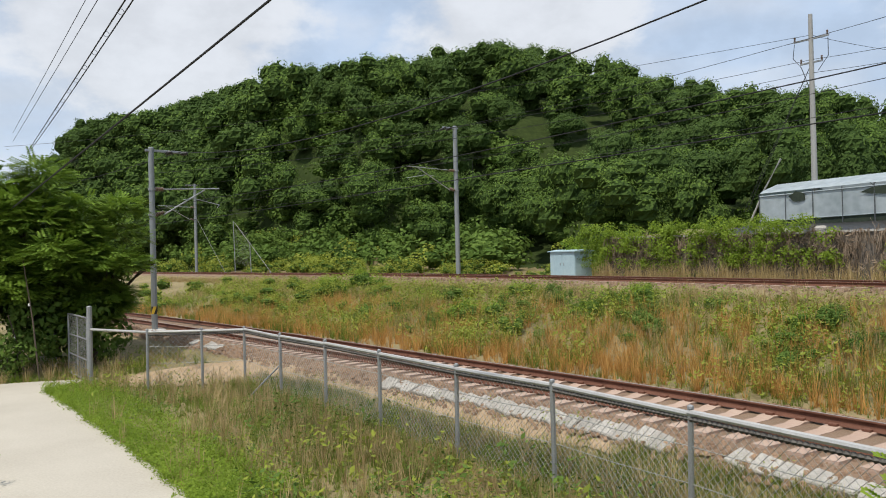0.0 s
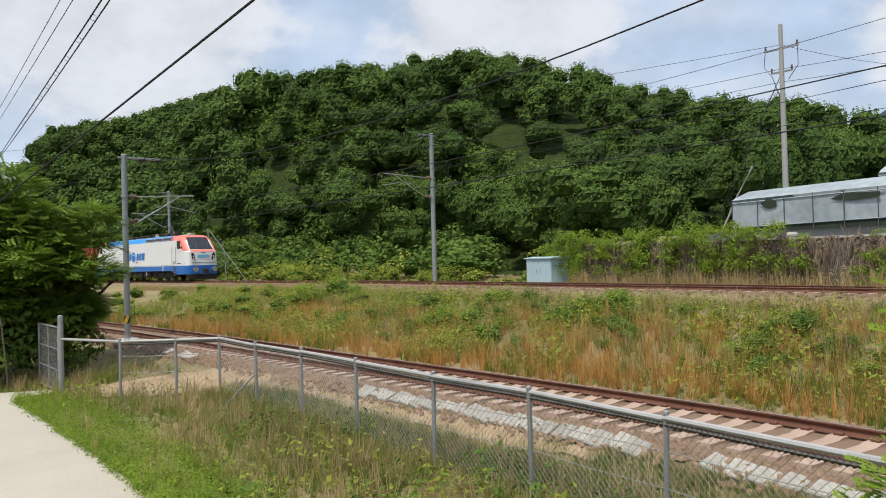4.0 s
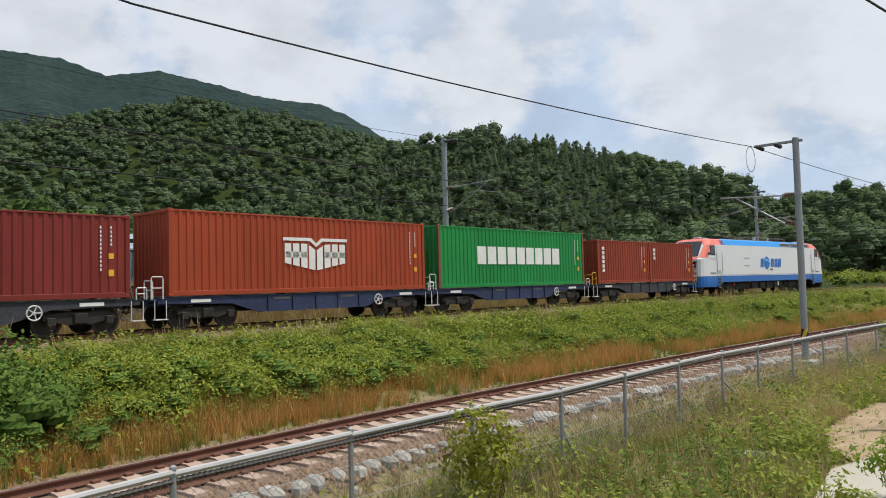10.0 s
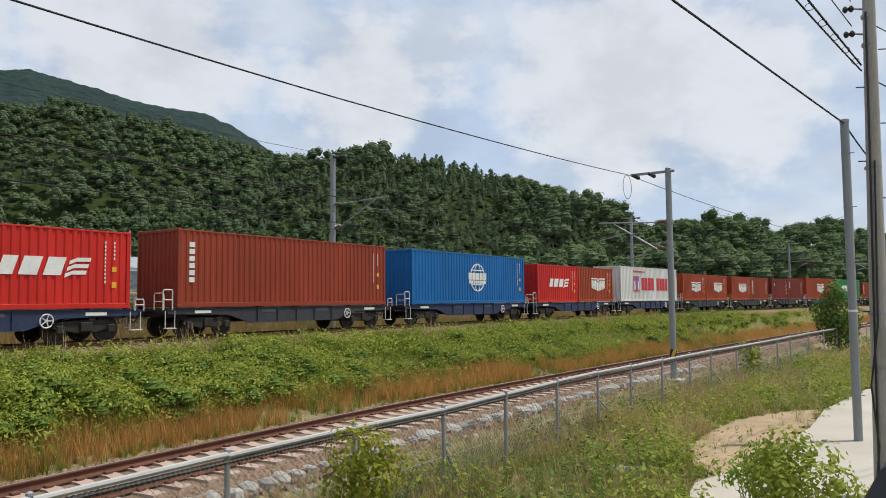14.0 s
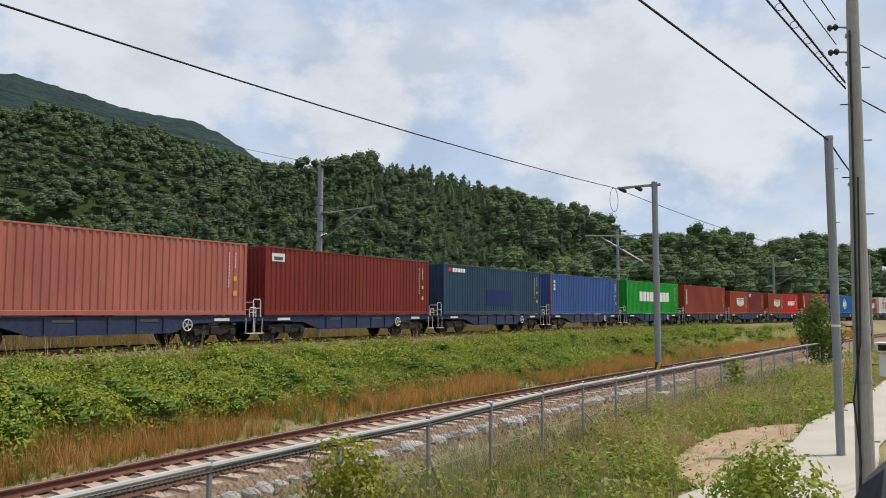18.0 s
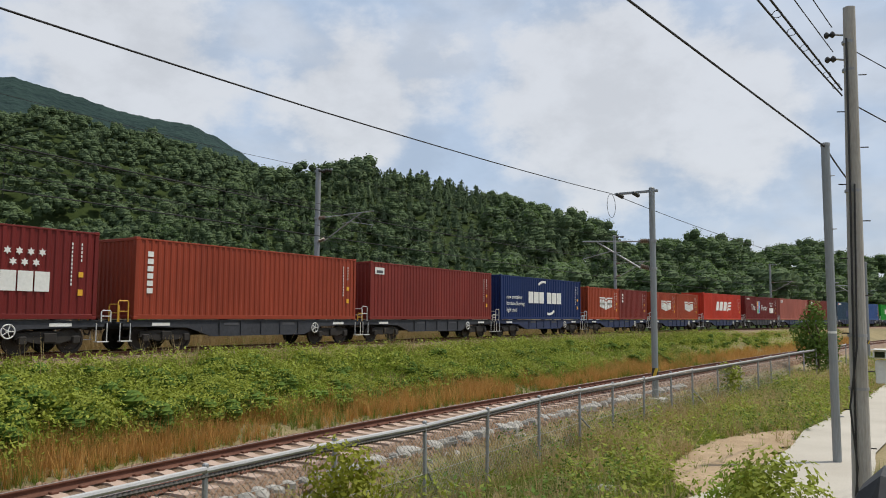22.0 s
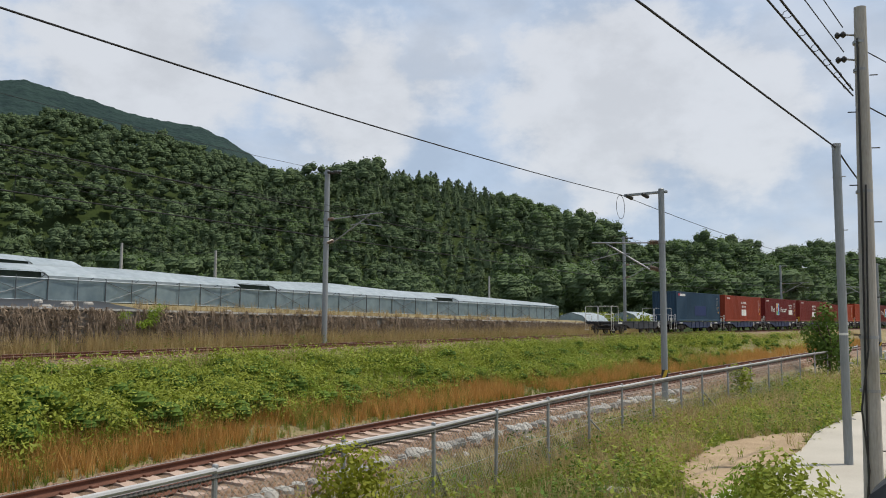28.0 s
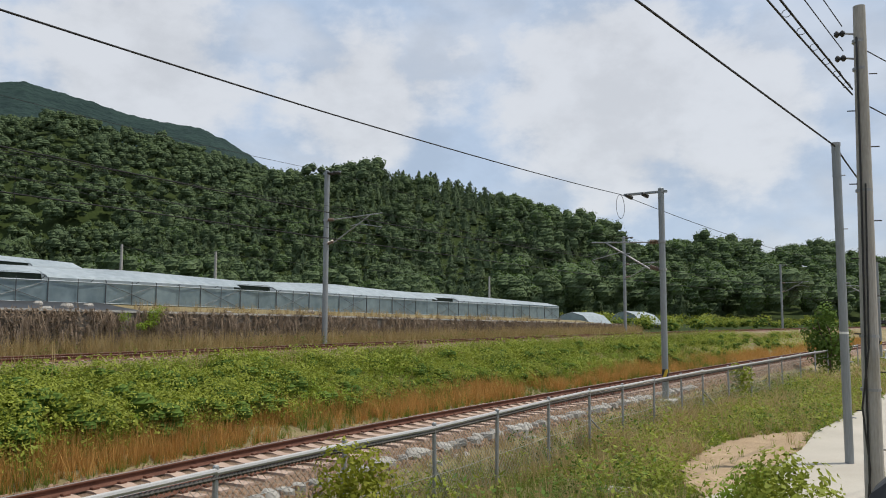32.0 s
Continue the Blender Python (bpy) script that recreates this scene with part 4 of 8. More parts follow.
# from the locomotive back: each wagon's loads, front one first (colour, marks, words)
CONSIST = [
    [("brown", "column_short", "red-brown"), ("brown", "column", "red-brown")],
    [("green", "nine_blocks", "green with white blocks", True)],
    [("rust", "arrow_wing", "rust red with white emblem")],
    [("maroon", "column_short", "maroon"), ("maroon", "dot", "maroon with blue dot")],
    [("brown", "column", "red-brown"), ("rust", "arrow_wing", "rust red with white emblem")],
    [("rust", "arrow_wing", "rust red with white emblem"), ("rust", "arrow_wing", "rust red with white emblem")],
    [("white", "red_words", "white with red blocks")],
    [("rust", "arrow_wing", "rust red with white emblem"), ("red", "slant_stripes", "bright red with white stripes")],
    [("blue", "globe", "blue with white globe")],
    [("brown", "column", "red-brown and plain")],
    [("red", "slant_stripes", "bright red with white stripes"), ("rust", "arrow_wing", "rust red with white emblem")],
    [("maroon", "label", "maroon with a pale label"), ("rust", "arrow_wing", "rust red with white emblem")],
    [("brown", "column", "red-brown and plain")],
    [("bright_green", "nine_blocks", "bright green with white blocks")],
    [("faded_blue", "column_short", "faded blue", True)],
    [("slate", "corner_word", "slate blue with a repainted patch")],
    [("maroon", "label", "maroon and plain")],
    [("pink", "label", "faded pink")],
    [("dark_maroon", "picture_square", "dark maroon with a picture square")],
    [("orange", "slant_stripes", "orange red with white stripes")],
    [("rust", "arrow_wing", "rust red with white emblem"), ("rust", "arrow_wing", "rust red with white emblem")],
    [("maroon", "column_short", "maroon"), ("rust", "arrow_wing", "rust red with white emblem")],
    [("navy", "two_arcs", "navy with white arcs")],
    [("maroon", "label", "maroon and plain")],
    [("brown", "column", "red-brown and plain")],
    [("dark_maroon", "picture_square", "dark maroon with a picture square")],
    [("rust", "arrow_wing", "rust red with white emblem")],
    [("rust", "column", "rust red"), ("maroon", "label", "maroon")],
    [("maroon", "stars", "maroon with white star marks")],
    [("dark_maroon", "picture_square", "dark maroon with a picture square")],
    [("brown", "stars", "weathered red-brown with white star marks")],
    [("slate", "corner_word", "slate blue with a repainted patch")],
    [],
]
PITCH, SHIFT = 13.8, 0.9
# play in the couplings: wagon, metres
SLACK = ((0, 1, 2, 4, 7, 8, 9, 10, 14, 16, 18, 20, 22, 24, 26, 28, 32), (-1.0, -.9, -.4, -.1, 0, -.25, -.95, -1.6, -2.05, -1.85, -1.2, -1.5, -.95, -.2, -.4, .25, -.05))


def build_train():
    base = [wagon("wagon_blue", "rail_white", "dark blue container flat wagon with white handrails"), wagon("wagon_grey", "rail_yellow", "grimy grey container flat wagon with yellow handrails"),
            wagon("wagon_grey", "rail_white", "grimy grey container flat wagon with white handrails")]
    grey = {0: 1, 4: 1, 5: 2, 3: 2, 9: 2, 12: 2, 18: 2, 24: 1, 25: 2, 23: 2, 27: 1, 28: 1}
    used = set()
    loads = {}
    for i, row in enumerate(CONSIST):
        mid = SHIFT + E40 / 2 - PITCH * i + float(np.interp(i, SLACK[0], SLACK[1]))
        if not row:
            w = wagon("wagon_grey", "rail_white", "empty flat wagon with tall white end railings, last of the train", True)
        else:
            b = grey.get(i, 0)
            w = base[b] if b not in used else copy_thing(base[b], Matrix())
            used.add(b)
        place_on_train(w, mid, 4.6)
        n = len(row)
        for j, load in enumerate(row):
            L, H = (E40, HC) if n == 1 else (S20, ST)
            x = 0.0 if n == 1 else (.5 - j) * (S20 + .076)
            key = (L, *load[:2])
            if key in loads:
                c = copy_thing(loads[key], Matrix())
            else:
                c = loads[key] = container(L, H, load[0], load[1], (T40 if n == 1 else T20) + load[2] + ", on a flat wagon", len(load) > 3)
            place_on_train(c, mid, 4.6, Matrix.Translation((x, 0, 1.10)))


build_train()

# ---------------------------------------------------------------- locomotive
MT["loco_white"] = mat("loco_white_paint", (0.67, 0.69, 0.70), (0.73, 0.74, 0.74), 0.35, scale=0.4, fine=3)
MT["loco_blue"] = mat("loco_blue_paint", (0.010, 0.12, 0.42), (0.015, 0.15, 0.50), 0.4, scale=0.7, fine=8)
MT["loco_sky"] = mat("loco_sky_blue_paint", (0.035, 0.25, 0.64), (0.05, 0.30, 0.72), 0.6, scale=0.7, fine=8, spec=.2)
MT["loco_coral"] = mat("loco_coral_paint", (0.72, 0.17, 0.13), (0.80, 0.21, 0.16), 0.4, scale=0.7, fine=8)
MT["loco_glass"] = mat("tinted_glass", (0.010, 0.012, 0.016), (0.02, 0.022, 0.028), 0.06, spec=0.9)
MT["grille"] = mat("dark_grille", (0.022, 0.018, 0.018), (0.05, 0.04, 0.04), 0.7, scale=4, fine=60, streak=(8, 1, 0.3))
MT["lamp_glass"] = mat("lamp_glass", (0.55, 0.56, 0.58), (0.75, 0.75, 0.75), 0.12, spec=0.9)
MT["roof_grey"] = mat("roof_grey", (0.30, 0.31, 0.32), (0.42, 0.43, 0.44), 0.6, scale=2, fine=20)
MT["copper"] = mat("roof_bar", (0.05, 0.04, 0.035), (0.11, 0.09, 0.08), 0.6, 0.3)
LX, CABX, WALL_TOP, ROOF = 11.45, 8.75, 3.68, 4.14


def nose_x(z):
    """How far the front reaches at a height."""
    return float(np.interp(z, [.3, 1.4, 2.62, 2.75, 4.0, 4.14], [LX - .02, LX, LX - .10, LX - .28, LX - 1.42, LX - 1.75]))


def half_w(z):
    return float(np.interp(z, [.3, 1.0, WALL_TOP, 4.05, ROOF], [1.44, 1.5, 1.48, 1.30, 1.05]))


def cab_contour(z, x0):
    w, x = half_w(z), nose_x(z)
    t = min(1.0, max(.25, x - x0))
    one = [(x0, -w), (x - .75 * t, -w), (x - .38 * t, -w + .05), (x - .14, -w + .15), (x - .03, -w + .32), (x + .05, -.55), (x + .07, 0)]
    return one + [(a, -b) for a, b in reversed(one[:-1])]


def cab_shell(zs, x0, sx):
    k = Kit()
    rows = [cab_contour(z, x0) for z in zs]
    n = len(rows[0])
    k.add([(sx * a, b, z) for r, z in zip(rows, zs) for a, b in r], [(i * n + j, i * n + j + 1, (i + 1) * n + j + 1, (i + 1) * n + j) for i in range(len(zs) - 1) for j in range(n - 1)])
    if zs[-1] >= ROOF - .001:
        o = (len(zs) - 1) * n
        k.f.append(tuple(range(o, o + n)))
    return k


def on_front(z, y, out=.02):
    """A point on the sloping front."""
    c = cab_contour(z, CABX)
    ys = [q[1] for q in c]
    return (float(np.interp(y, ys, [q[0] for q in c])) + out, y, z)


def locomotive():
    lo = thing("locomotive", "white electric locomotive with blue skirt, sky blue roof and coral cabs", "locomotive")
    body = part("body", Kit().prism([(-1.5, 1.4), (1.5, 1.4), (half_w(WALL_TOP), WALL_TOP), (-half_w(WALL_TOP), WALL_TOP)], -CABX, CABX), "loco_white", lo)
    roof = part("roof", Kit().prism([(-half_w(WALL_TOP), WALL_TOP), (half_w(WALL_TOP), WALL_TOP), (half_w(4.05), 4.05), (1.0, ROOF), (-1.0, ROOF), (-half_w(4.05), 4.05)], -CABX + .35, CABX - .35), "loco_sky", lo, "sky blue roof edge")
    part("skirt", Kit().prism([(-1.5, .95), (1.5, .95), (1.502, 1.4), (-1.502, 1.4)], -CABX, CABX), "loco_blue", lo, "blue skirt")
    part("waist_line", Kit().box((0, -1.504, 1.46), (2 * CABX, .01, .018)), "mark_grey", lo)
    part("top_walkway", Kit().box((0, 0, ROOF + .03), (14, 1.5, .05)), "roof_grey", lo)
    # dark ventilation panels along the roof edge behind the leading cab
    for x, w in ((7.05, 1.75), (5.15, 1.9), (3.2, 1.9)):
        for sy in (-1, 1):
            f = part("vent_frame", Kit().prism([(sy * half_w(3.71) + sy * .015, 3.72), (sy * (half_w(3.71) + .03), 3.72), (sy * (half_w(4.0) + .03), 4.01), (sy * half_w(4.0) + sy * .015, 4.01)], x - w / 2, x + w / 2), "roof_grey", lo)
            part("vent_grille", Kit().prism([(sy * half_w(3.76) + sy * .03, 3.76), (sy * (half_w(3.76) + .045), 3.76), (sy * (half_w(3.97) + .045), 3.98), (sy * half_w(3.97) + sy * .03, 3.98)], x - w / 2 + .05, x + w / 2 - .05), "grille", f)
    for sx in (-1, 1):
        cab = part("cab_lower", cab_shell([1.4, 2.0, 2.62, 2.75], CABX, sx), "loco_white", lo)
        part("cab_wall", cab_shell([2.75, 3.0, 3.4, WALL_TOP], CABX, sx), "loco_white", lo)
        part("cab_roof", cab_shell([WALL_TOP, 3.9, 4.05, ROOF], CABX - .9, sx), "loco_coral", lo, "coral red cab roof")
        part("cab_skirt", cab_shell([.62, 1.0, 1.4], CABX + .35, sx), "loco_blue", lo, "blue cab skirt")
        part("plough", Kit().prism([(-1.2, .18), (1.2, .18), (1.38, .62), (-1.38, .62)], sx * (LX - .5), sx * (LX - .05)), "bogie", lo)
        for sy in (-1, 1):
            part("skirt_wedge", Kit().prism([(sx * (CABX - .55), .95), (sx * (CABX + .40), .62), (sx * (CABX + .40), 1.4), (sx * (CABX - .55), 1.4)], sy * 1.49, sy * 1.508, axis=1), "loco_blue", lo)
            # coral band from the roof down along the windscreen
            k = Kit()
            za = np.linspace(2.72, WALL_TOP, 7)
            q = []
            for z in za:
                front = nose_x(z)
                back = front - np.interp(z, [2.72, 3.2, WALL_TOP], [.12, .55, 1.05])
                w = half_w(z) + .006
                q += [(sx * back, sy * w, z), (sx * (front - .62), sy * (w - .0), z), (sx * (front - .30), sy * (w - .055), z), (sx * (front - .10), sy * (w - .16), z), (sx * (front + .0), sy * (w - .33), z)]
                q[-5] = (sx * min(back, front - .63), sy * w, z)
            k.add(q, [(5 * j + i, 5 * j + i + 1, 5 * j + i + 6, 5 * j + i + 5) for j in range(6) for i in range(4)])
            part("coral_band", k, "loco_coral", lo, "coral band beside the windscreen")
            wn = part("window_frame", Kit().box((sx * 9.7, sy * 1.488, 3.26), (.68, .03, .70), ch=.01), "black", lo)
            part("side_window", Kit().box((sx * 9.7, sy * 1.50, 3.26), (.58, .03, .60), ch=.01), "loco_glass", wn)
            part("grab_plate", Kit().box((sx * 9.7, sy * 1.505, 2.72), (.8, .02, .12), ch=.005), "loco_white", lo)
            part("vent_slot", Kit().box((sx * 9.75, sy * 1.505, 1.62), (.75, .02, .07)), "mark_grey", lo)
            part("vent_slot", Kit().box((sx * 10.55, sy * 1.47, 1.62), (.55, .02, .06)), "mark_grey", lo)
            mr = part("mirror", Kit().box((sx * 10.36, sy * 1.56, 3.02), (.14, .12, .2), ch=.03), "mark_grey", lo)
            dr = part("side_door", Kit().box((sx * 8.8, sy * 1.497, 2.55), (.66, .02, 2.15), ch=.006), "loco_white", lo)
            for q in (-.40, .40):
                part("grab_rail", Kit().tube([(sx * 8.8 + q, sy * 1.50, 1.55), (sx * 8.8 + q, sy * 1.56, 1.6), (sx * 8.8 + q, sy * 1.56, 3.05), (sx * 8.8 + q, sy * 1.50, 3.1)], .02, 6), "galv", dr)
            part("door_panel", Kit().box((sx * 8.8, sy * 1.51, 1.68), (.42, .012, .26)), "roof_grey", dr)
            st = part("cab_steps", Kit().box((sx * 8.8, sy * 1.42, .98), (.38, .2, .8)), "black", lo)
            for z in (.55, .8, 1.05, 1.28):
                part("step_edge", Kit().box((sx * 8.8, sy * 1.525, z), (.34, .02, .025)), "roof_grey", st)
            hl = part("headlight", Kit().prism([(sy * .78, 1.85), (sy * 1.02, 1.95), (sy * 1.10, 2.48), (sy * .98, 2.50), (sy * .82, 2.3)], sx * (LX - .25), sx * (LX + .065)), "loco_glass", lo)
            for z in (1.98, 2.2):
                part("lamp", Kit().tube([(sx * (LX + .02), sy * .93, z), (sx * (LX + .085), sy * .93, z)], .075, 10), "lamp_glass", hl)
            bf = part("buffer", Kit().tube([(sx * (LX - .1), sy * .87, 1.05), (sx * (LX + .38), sy * .87, 1.05)], .12, 12).tube([(sx * (LX + .38), sy * .87, 1.05), (sx * (LX + .44), sy * .87, 1.05)], .23, 14), "galv", lo)
        k = Kit()
        g = []
        for z in (2.84, 3.3, 3.72, 3.95):
            for y in (-1.08, -.7, -.35, 0, .35, .7, 1.08):
                yy = y * (1 - .12 * (z - 2.84))
                p = on_front(z, yy, .03)
                g.append((sx * p[0], p[1], p[2]))
        k.add(g, [(i * 7 + j, i * 7 + j + 1, (i + 1) * 7 + j + 1, (i + 1) * 7 + j) for i in range(3) for j in range(6)])
        ws = part("windscreen", k, "loco_glass", lo, "dark split windscreen")
        a, b = on_front(2.84, 0, .05), on_front(3.95, 0, .05)
        part("windscreen_pillar", Kit().tube([(sx * a[0], 0, a[2]), (sx * b[0], 0, b[2])], .025, 6), "black", ws)
        for y in (-.5, .5):
            a, b = on_front(2.86, y, .06), on_front(3.5, y + .3, .06)
            part("wiper", Kit().tube([(sx * a[0], a[1], a[2]), (sx * b[0], b[1], b[2])], .014, 5), "black", ws)
        k = Kit()
        g = []
        for z in (2.62, 2.80):
            for y in (-1.1, -.5, 0, .5, 1.1):
                p = on_front(z, y, .012)
                g.append((sx * p[0], p[1], p[2]))
        k.add(g, [(j, j + 1, j + 6, j + 5) for j in range(4)])
        part("coral_sill", k, "loco_coral", lo)
        part("roof_lamp", Kit().box((sx * 9.0, 0, ROOF + .10), (.5, .5, .18), ch=.05).tube([(sx * 9.24, 0, ROOF + .12), (sx * 9.30, 0, ROOF + .12)], .09, 10), "roof_grey", lo)
        part("aircon", Kit().box((sx * 8.2, .2, ROOF + .06), (.9, .9, .12), ch=.03), "roof_grey", lo)
        part("nose_marks", Kit().box((sx * (LX + .03), 0, 2.2), (.03, 1.1, .22)), "mark_sky", lo)
        part("number_bar", Kit().box((sx * (LX + .01), 0, 2.5), (.03, .42, .07)), "mark_grey", lo)
        part("front_grille", Kit().box((sx * (LX + .03), 0, 1.66), (.06, 2.2, .12), ch=.02), "roof_grey", lo)
        cp = Kit().box((sx * (LX + .25), 0, .92), (.5, .34, .34), ch=.04)
        cp.box((sx * (LX + .48), 0, .92), (.18, .46, .42), ch=.05)
        part("coupler", cp, "bogie", lo)
        for y in (-.5, .45, .6):
            part("brake_hose", Kit().tube([(sx * (LX + .05), y, .9), (sx * (LX + .22), y, .6), (sx * (LX + .32), y, .72)], .028, 6), "black", lo)
        # three-axle bogie
        x0 = sx * 5.6
        k = Kit()
        for sy in (-1, 1):
            k.prism([(x0 - 2.3, .45), (x0 - 1.2, .38), (x0 + 1.2, .38), (x0 + 2.3, .45), (x0 + 2.3, .75), (x0 + .9, .80), (x0 - .9, .80), (x0 - 2.3, .75)], sy * 1.06, sy * 1.2, axis=1)
        k.box((x0, 0, .6), (3.6, 2.0, .25))
        bg = part("bogie", k, "bogie", lo)
        for q in (-1.75, 0, 1.75):
            for sy in (-1, 1):
                dressed(bg, WHEEL, "wheel", MT["wheel"], (x0 + q, sy * .76, .43), math.pi if sy < 0 else 0)
                part("axle_box", Kit().box((x0 + q, sy * 1.22, .47), (.3, .14, .28), ch=.03), "bogie", bg)
                part("spring", Kit().tube([(x0 + q + .35, sy * 1.2, .5), (x0 + q + .35, sy * 1.2, .88)], .11, 10), "wheel" if q else "bogie", bg)
        for q in (-2.2, 2.2):
            part("sand_pipe", Kit().tube([(x0 + q, -1.15, .8), (x0 + q, -1.1, .3), (x0 + q * .96, -.9, .15)], .03, 6), "bogie", bg)
    # between the bogies
    part("underfloor", Kit().box((0, 0, .86), (17.5, 2.0, .62), ch=.03), "bogie", lo)
    for x in np.arange(-7.2, 7.3, .8):
        part("air_pipe", Kit().tube([(x, -1.12, 1.05), (x + .12, -1.18, .82), (x + .3, -1.14, .5 + .12 * math.sin(x * 3))], .035, 6), "bogie", lo)
    for x, w, m in ((-2.4, 1.1, "bogie"), (-1.0, .9, "wheel"), (.3, 1.2, "bogie"), (1.6, .8, "wheel"), (2.5, .6, "bogie")):
        part("under_box", Kit().box((x, 0, .62), (w, 2.5, .52), ch=.04), m, lo)
    part("white_plate", Kit().box((1.9, -1.27, .72), (.28, .03, .34)), "mark_white", lo)
    part("red_plate", Kit().box((-6.1, -1.3, .75), (.2, .03, .2)), "mark_red", lo)
    part("tan_plate", Kit().box((6.3, -1.508, 1.18), (.35, .01, .42)), "roof_grey", lo)
    for z in (2.18, 2.75):
        part("hatch_handle", Kit().box((-4.2, -1.51, z), (.9, .015, .05), ch=.004), "roof_grey", lo)
    # plain shapes in place of the operator's emblem
    o = -1.507
    for x, w in ((-1.75, .20), (-1.45, .24), (.16, .22), (.46, .24), (.84, .20), (1.10, .20), (1.42, .20), (1.78, .44)):
        part("emblem_block", Kit().prism([(x - w / 2, 2.04), (x + w / 2, 2.04), (x + w / 2 + .13, 2.72), (x - w / 2 + .13, 2.72)], o - .008, o, axis=1), "mark_blue", lo, "slanted blue block")
    k = Kit()
    k.prism([(-.66 + .50 * math.cos(a), 2.38 + .50 * math.sin(a)) for a in np.linspace(0, 2 * math.pi, 25)[:-1]], o - .012, o - .004, axis=1)
    part("emblem_disc", k, "mark_blue", lo, "round blue disc")
    k = Kit()
    k.prism([(-1.14, 2.52), (-.9, 2.66), (-.55, 2.68), (-.26, 2.54), (.2, 2.12), (-.3, 2.44), (-.6, 2.54), (-.9, 2.54)], o - .016, o - .008, axis=1)
    part("emblem_gloss", k, "mark_sky", lo)
    k = Kit()
    for i in range(4):
        k.box((-.05 + .13 * i, o, 1.84), (.09, .012, .13))
    part("number_bars", k, "mark_grey", lo)
    # roof equipment
    for x in (-5.6, -4.0, -2.6, -1.2, .2, 1.6, 3.0, 4.4, 5.8):
        st = part("bus_insulator", Kit().tube([(x, -.35, ROOF + .05), (x, -.35, ROOF + .10), (x, -.35, ROOF + .14), (x, -.35, ROOF + .18), (x, -.35, ROOF + .26)], [.07, .04, .07, .04, .06], 8), "insul", lo)
    part("bus_bar", Kit().tube([(-5.8, -.35, ROOF + .3), (6.0, -.35, ROOF + .3)], .03, 6), "copper", lo)
    part("roof_rail", Kit().tube([(-6.0, .5, ROOF + .22), (5.0, .5, ROOF + .22)], .022, 6), "copper", lo)
    for x in (.9, 1.2, 3.6, 5.0):
        part("roof_insulator", Kit().tube([(x, .2, ROOF + .05), (x, .2, ROOF + .2), (x, .2, ROOF + .22), (x, .2, ROOF + .45)], [.12, .09, .13, .07], 10), "roof_grey", lo)
    part("breaker_box", Kit().box((4.2, 0, ROOF + .25), (.8, .6, .3), ch=.05), "bogie", lo)
    # folded pantograph ahead, raised pantograph behind
    for x, up in ((5.8, False), (-5.2, True)):
        pb = part("pantograph_base", Kit().box((x, 0, ROOF + .2), (1.7, .08, .08)).box((x - .7, 0, ROOF + .2), (.1, 1.1, .08)).box((x + .7, 0, ROOF + .2), (.1, 1.1, .08)), "bogie", lo)
        if up:
            elbow, head = (x - 1.55, ROOF + 1.0), (x + .1, ROOF + 1.42)
        else:
            elbow, head = (x - 1.2, ROOF + .36), (x + .9, ROOF + .5)
        part("lower_arm", Kit().tube([(x + .5, 0, ROOF + .28), (elbow[0], 0, elbow[1])], .05, 8), "bogie", pb)
        part("upper_arm", Kit().tube([(elbow[0], -.1, elbow[1]), (head[0], -.35, head[1])], .03, 6).tube([(elbow[0], .1, elbow[1]), (head[0], .35, head[1])], .03, 6), "bogie", pb)
        k = Kit()
        for dx in (-.18, .18):
            k.tube([(head[0] + dx, -.95, head[1] - .12), (head[0] + dx, -.7, head[1]), (head[0] + dx, .7, head[1]), (head[0] + dx, .95, head[1] - .12)], .035, 6)
        part("contact_strip", k, "bogie", pb)
    return lo


place_on_train(locomotive(), SHIFT + E40 + 11.4, 5.6)

# ---------------------------------------------------------------- sleepers, stones by the line


def sleepers():
    k = Kit()
    k.prism([(-1.3, -.17), (1.3, -.17), (1.28, 0), (.55, .0), (.4, -.03), (-.4, -.03), (-.55, 0), (-1.28, 0)], -.13, .13, axis=1)
    me = k.mesh("sleeper", MT["sleeper"])
    kb = Kit()
    for x in (-.85, -.655, .655, .85):
        kb.box((x, 0, .02), (.10, .14, .05), ch=.01)
    fast = kb.mesh("rail_fastening", MT["rail"])
    rng = random.Random(5)
    s = -38
    while s < 108:
        x, y = NEAR.at(s)
        ob = new("sleeper", me)
        ob.parent = near_track
        ob.matrix_basis = Matrix.Translation((float(x), float(y), NEAR_Z - .150 + rng.uniform(-.004, .004))) @ Matrix.Rotation(NEAR.yaw(s) + math.pi / 2 + rng.uniform(-.012, .012), 4, "Z")
        fb = new("rail_fastening", fast)
        fb.parent = near_track
        fb.matrix_basis = ob.matrix_basis.copy()
        s += .545
    # the far track's sleepers, seen edge on, in one mesh
    kk = Kit()
    s = -95
    while s < 140:
        x, y = FAR.at(s)
        m = Matrix.Rotation(FAR.yaw(s) + math.pi / 2, 3, "Z").to_4x4()
        kk.box((float(x), float(y), FAR_Z - .23), (2.5, .25, .16), m=m)
        s += .6
    ob = part("sleepers", kk, "sleeper", far_track)
    tagged(ob, kind="stuff")


sleepers()


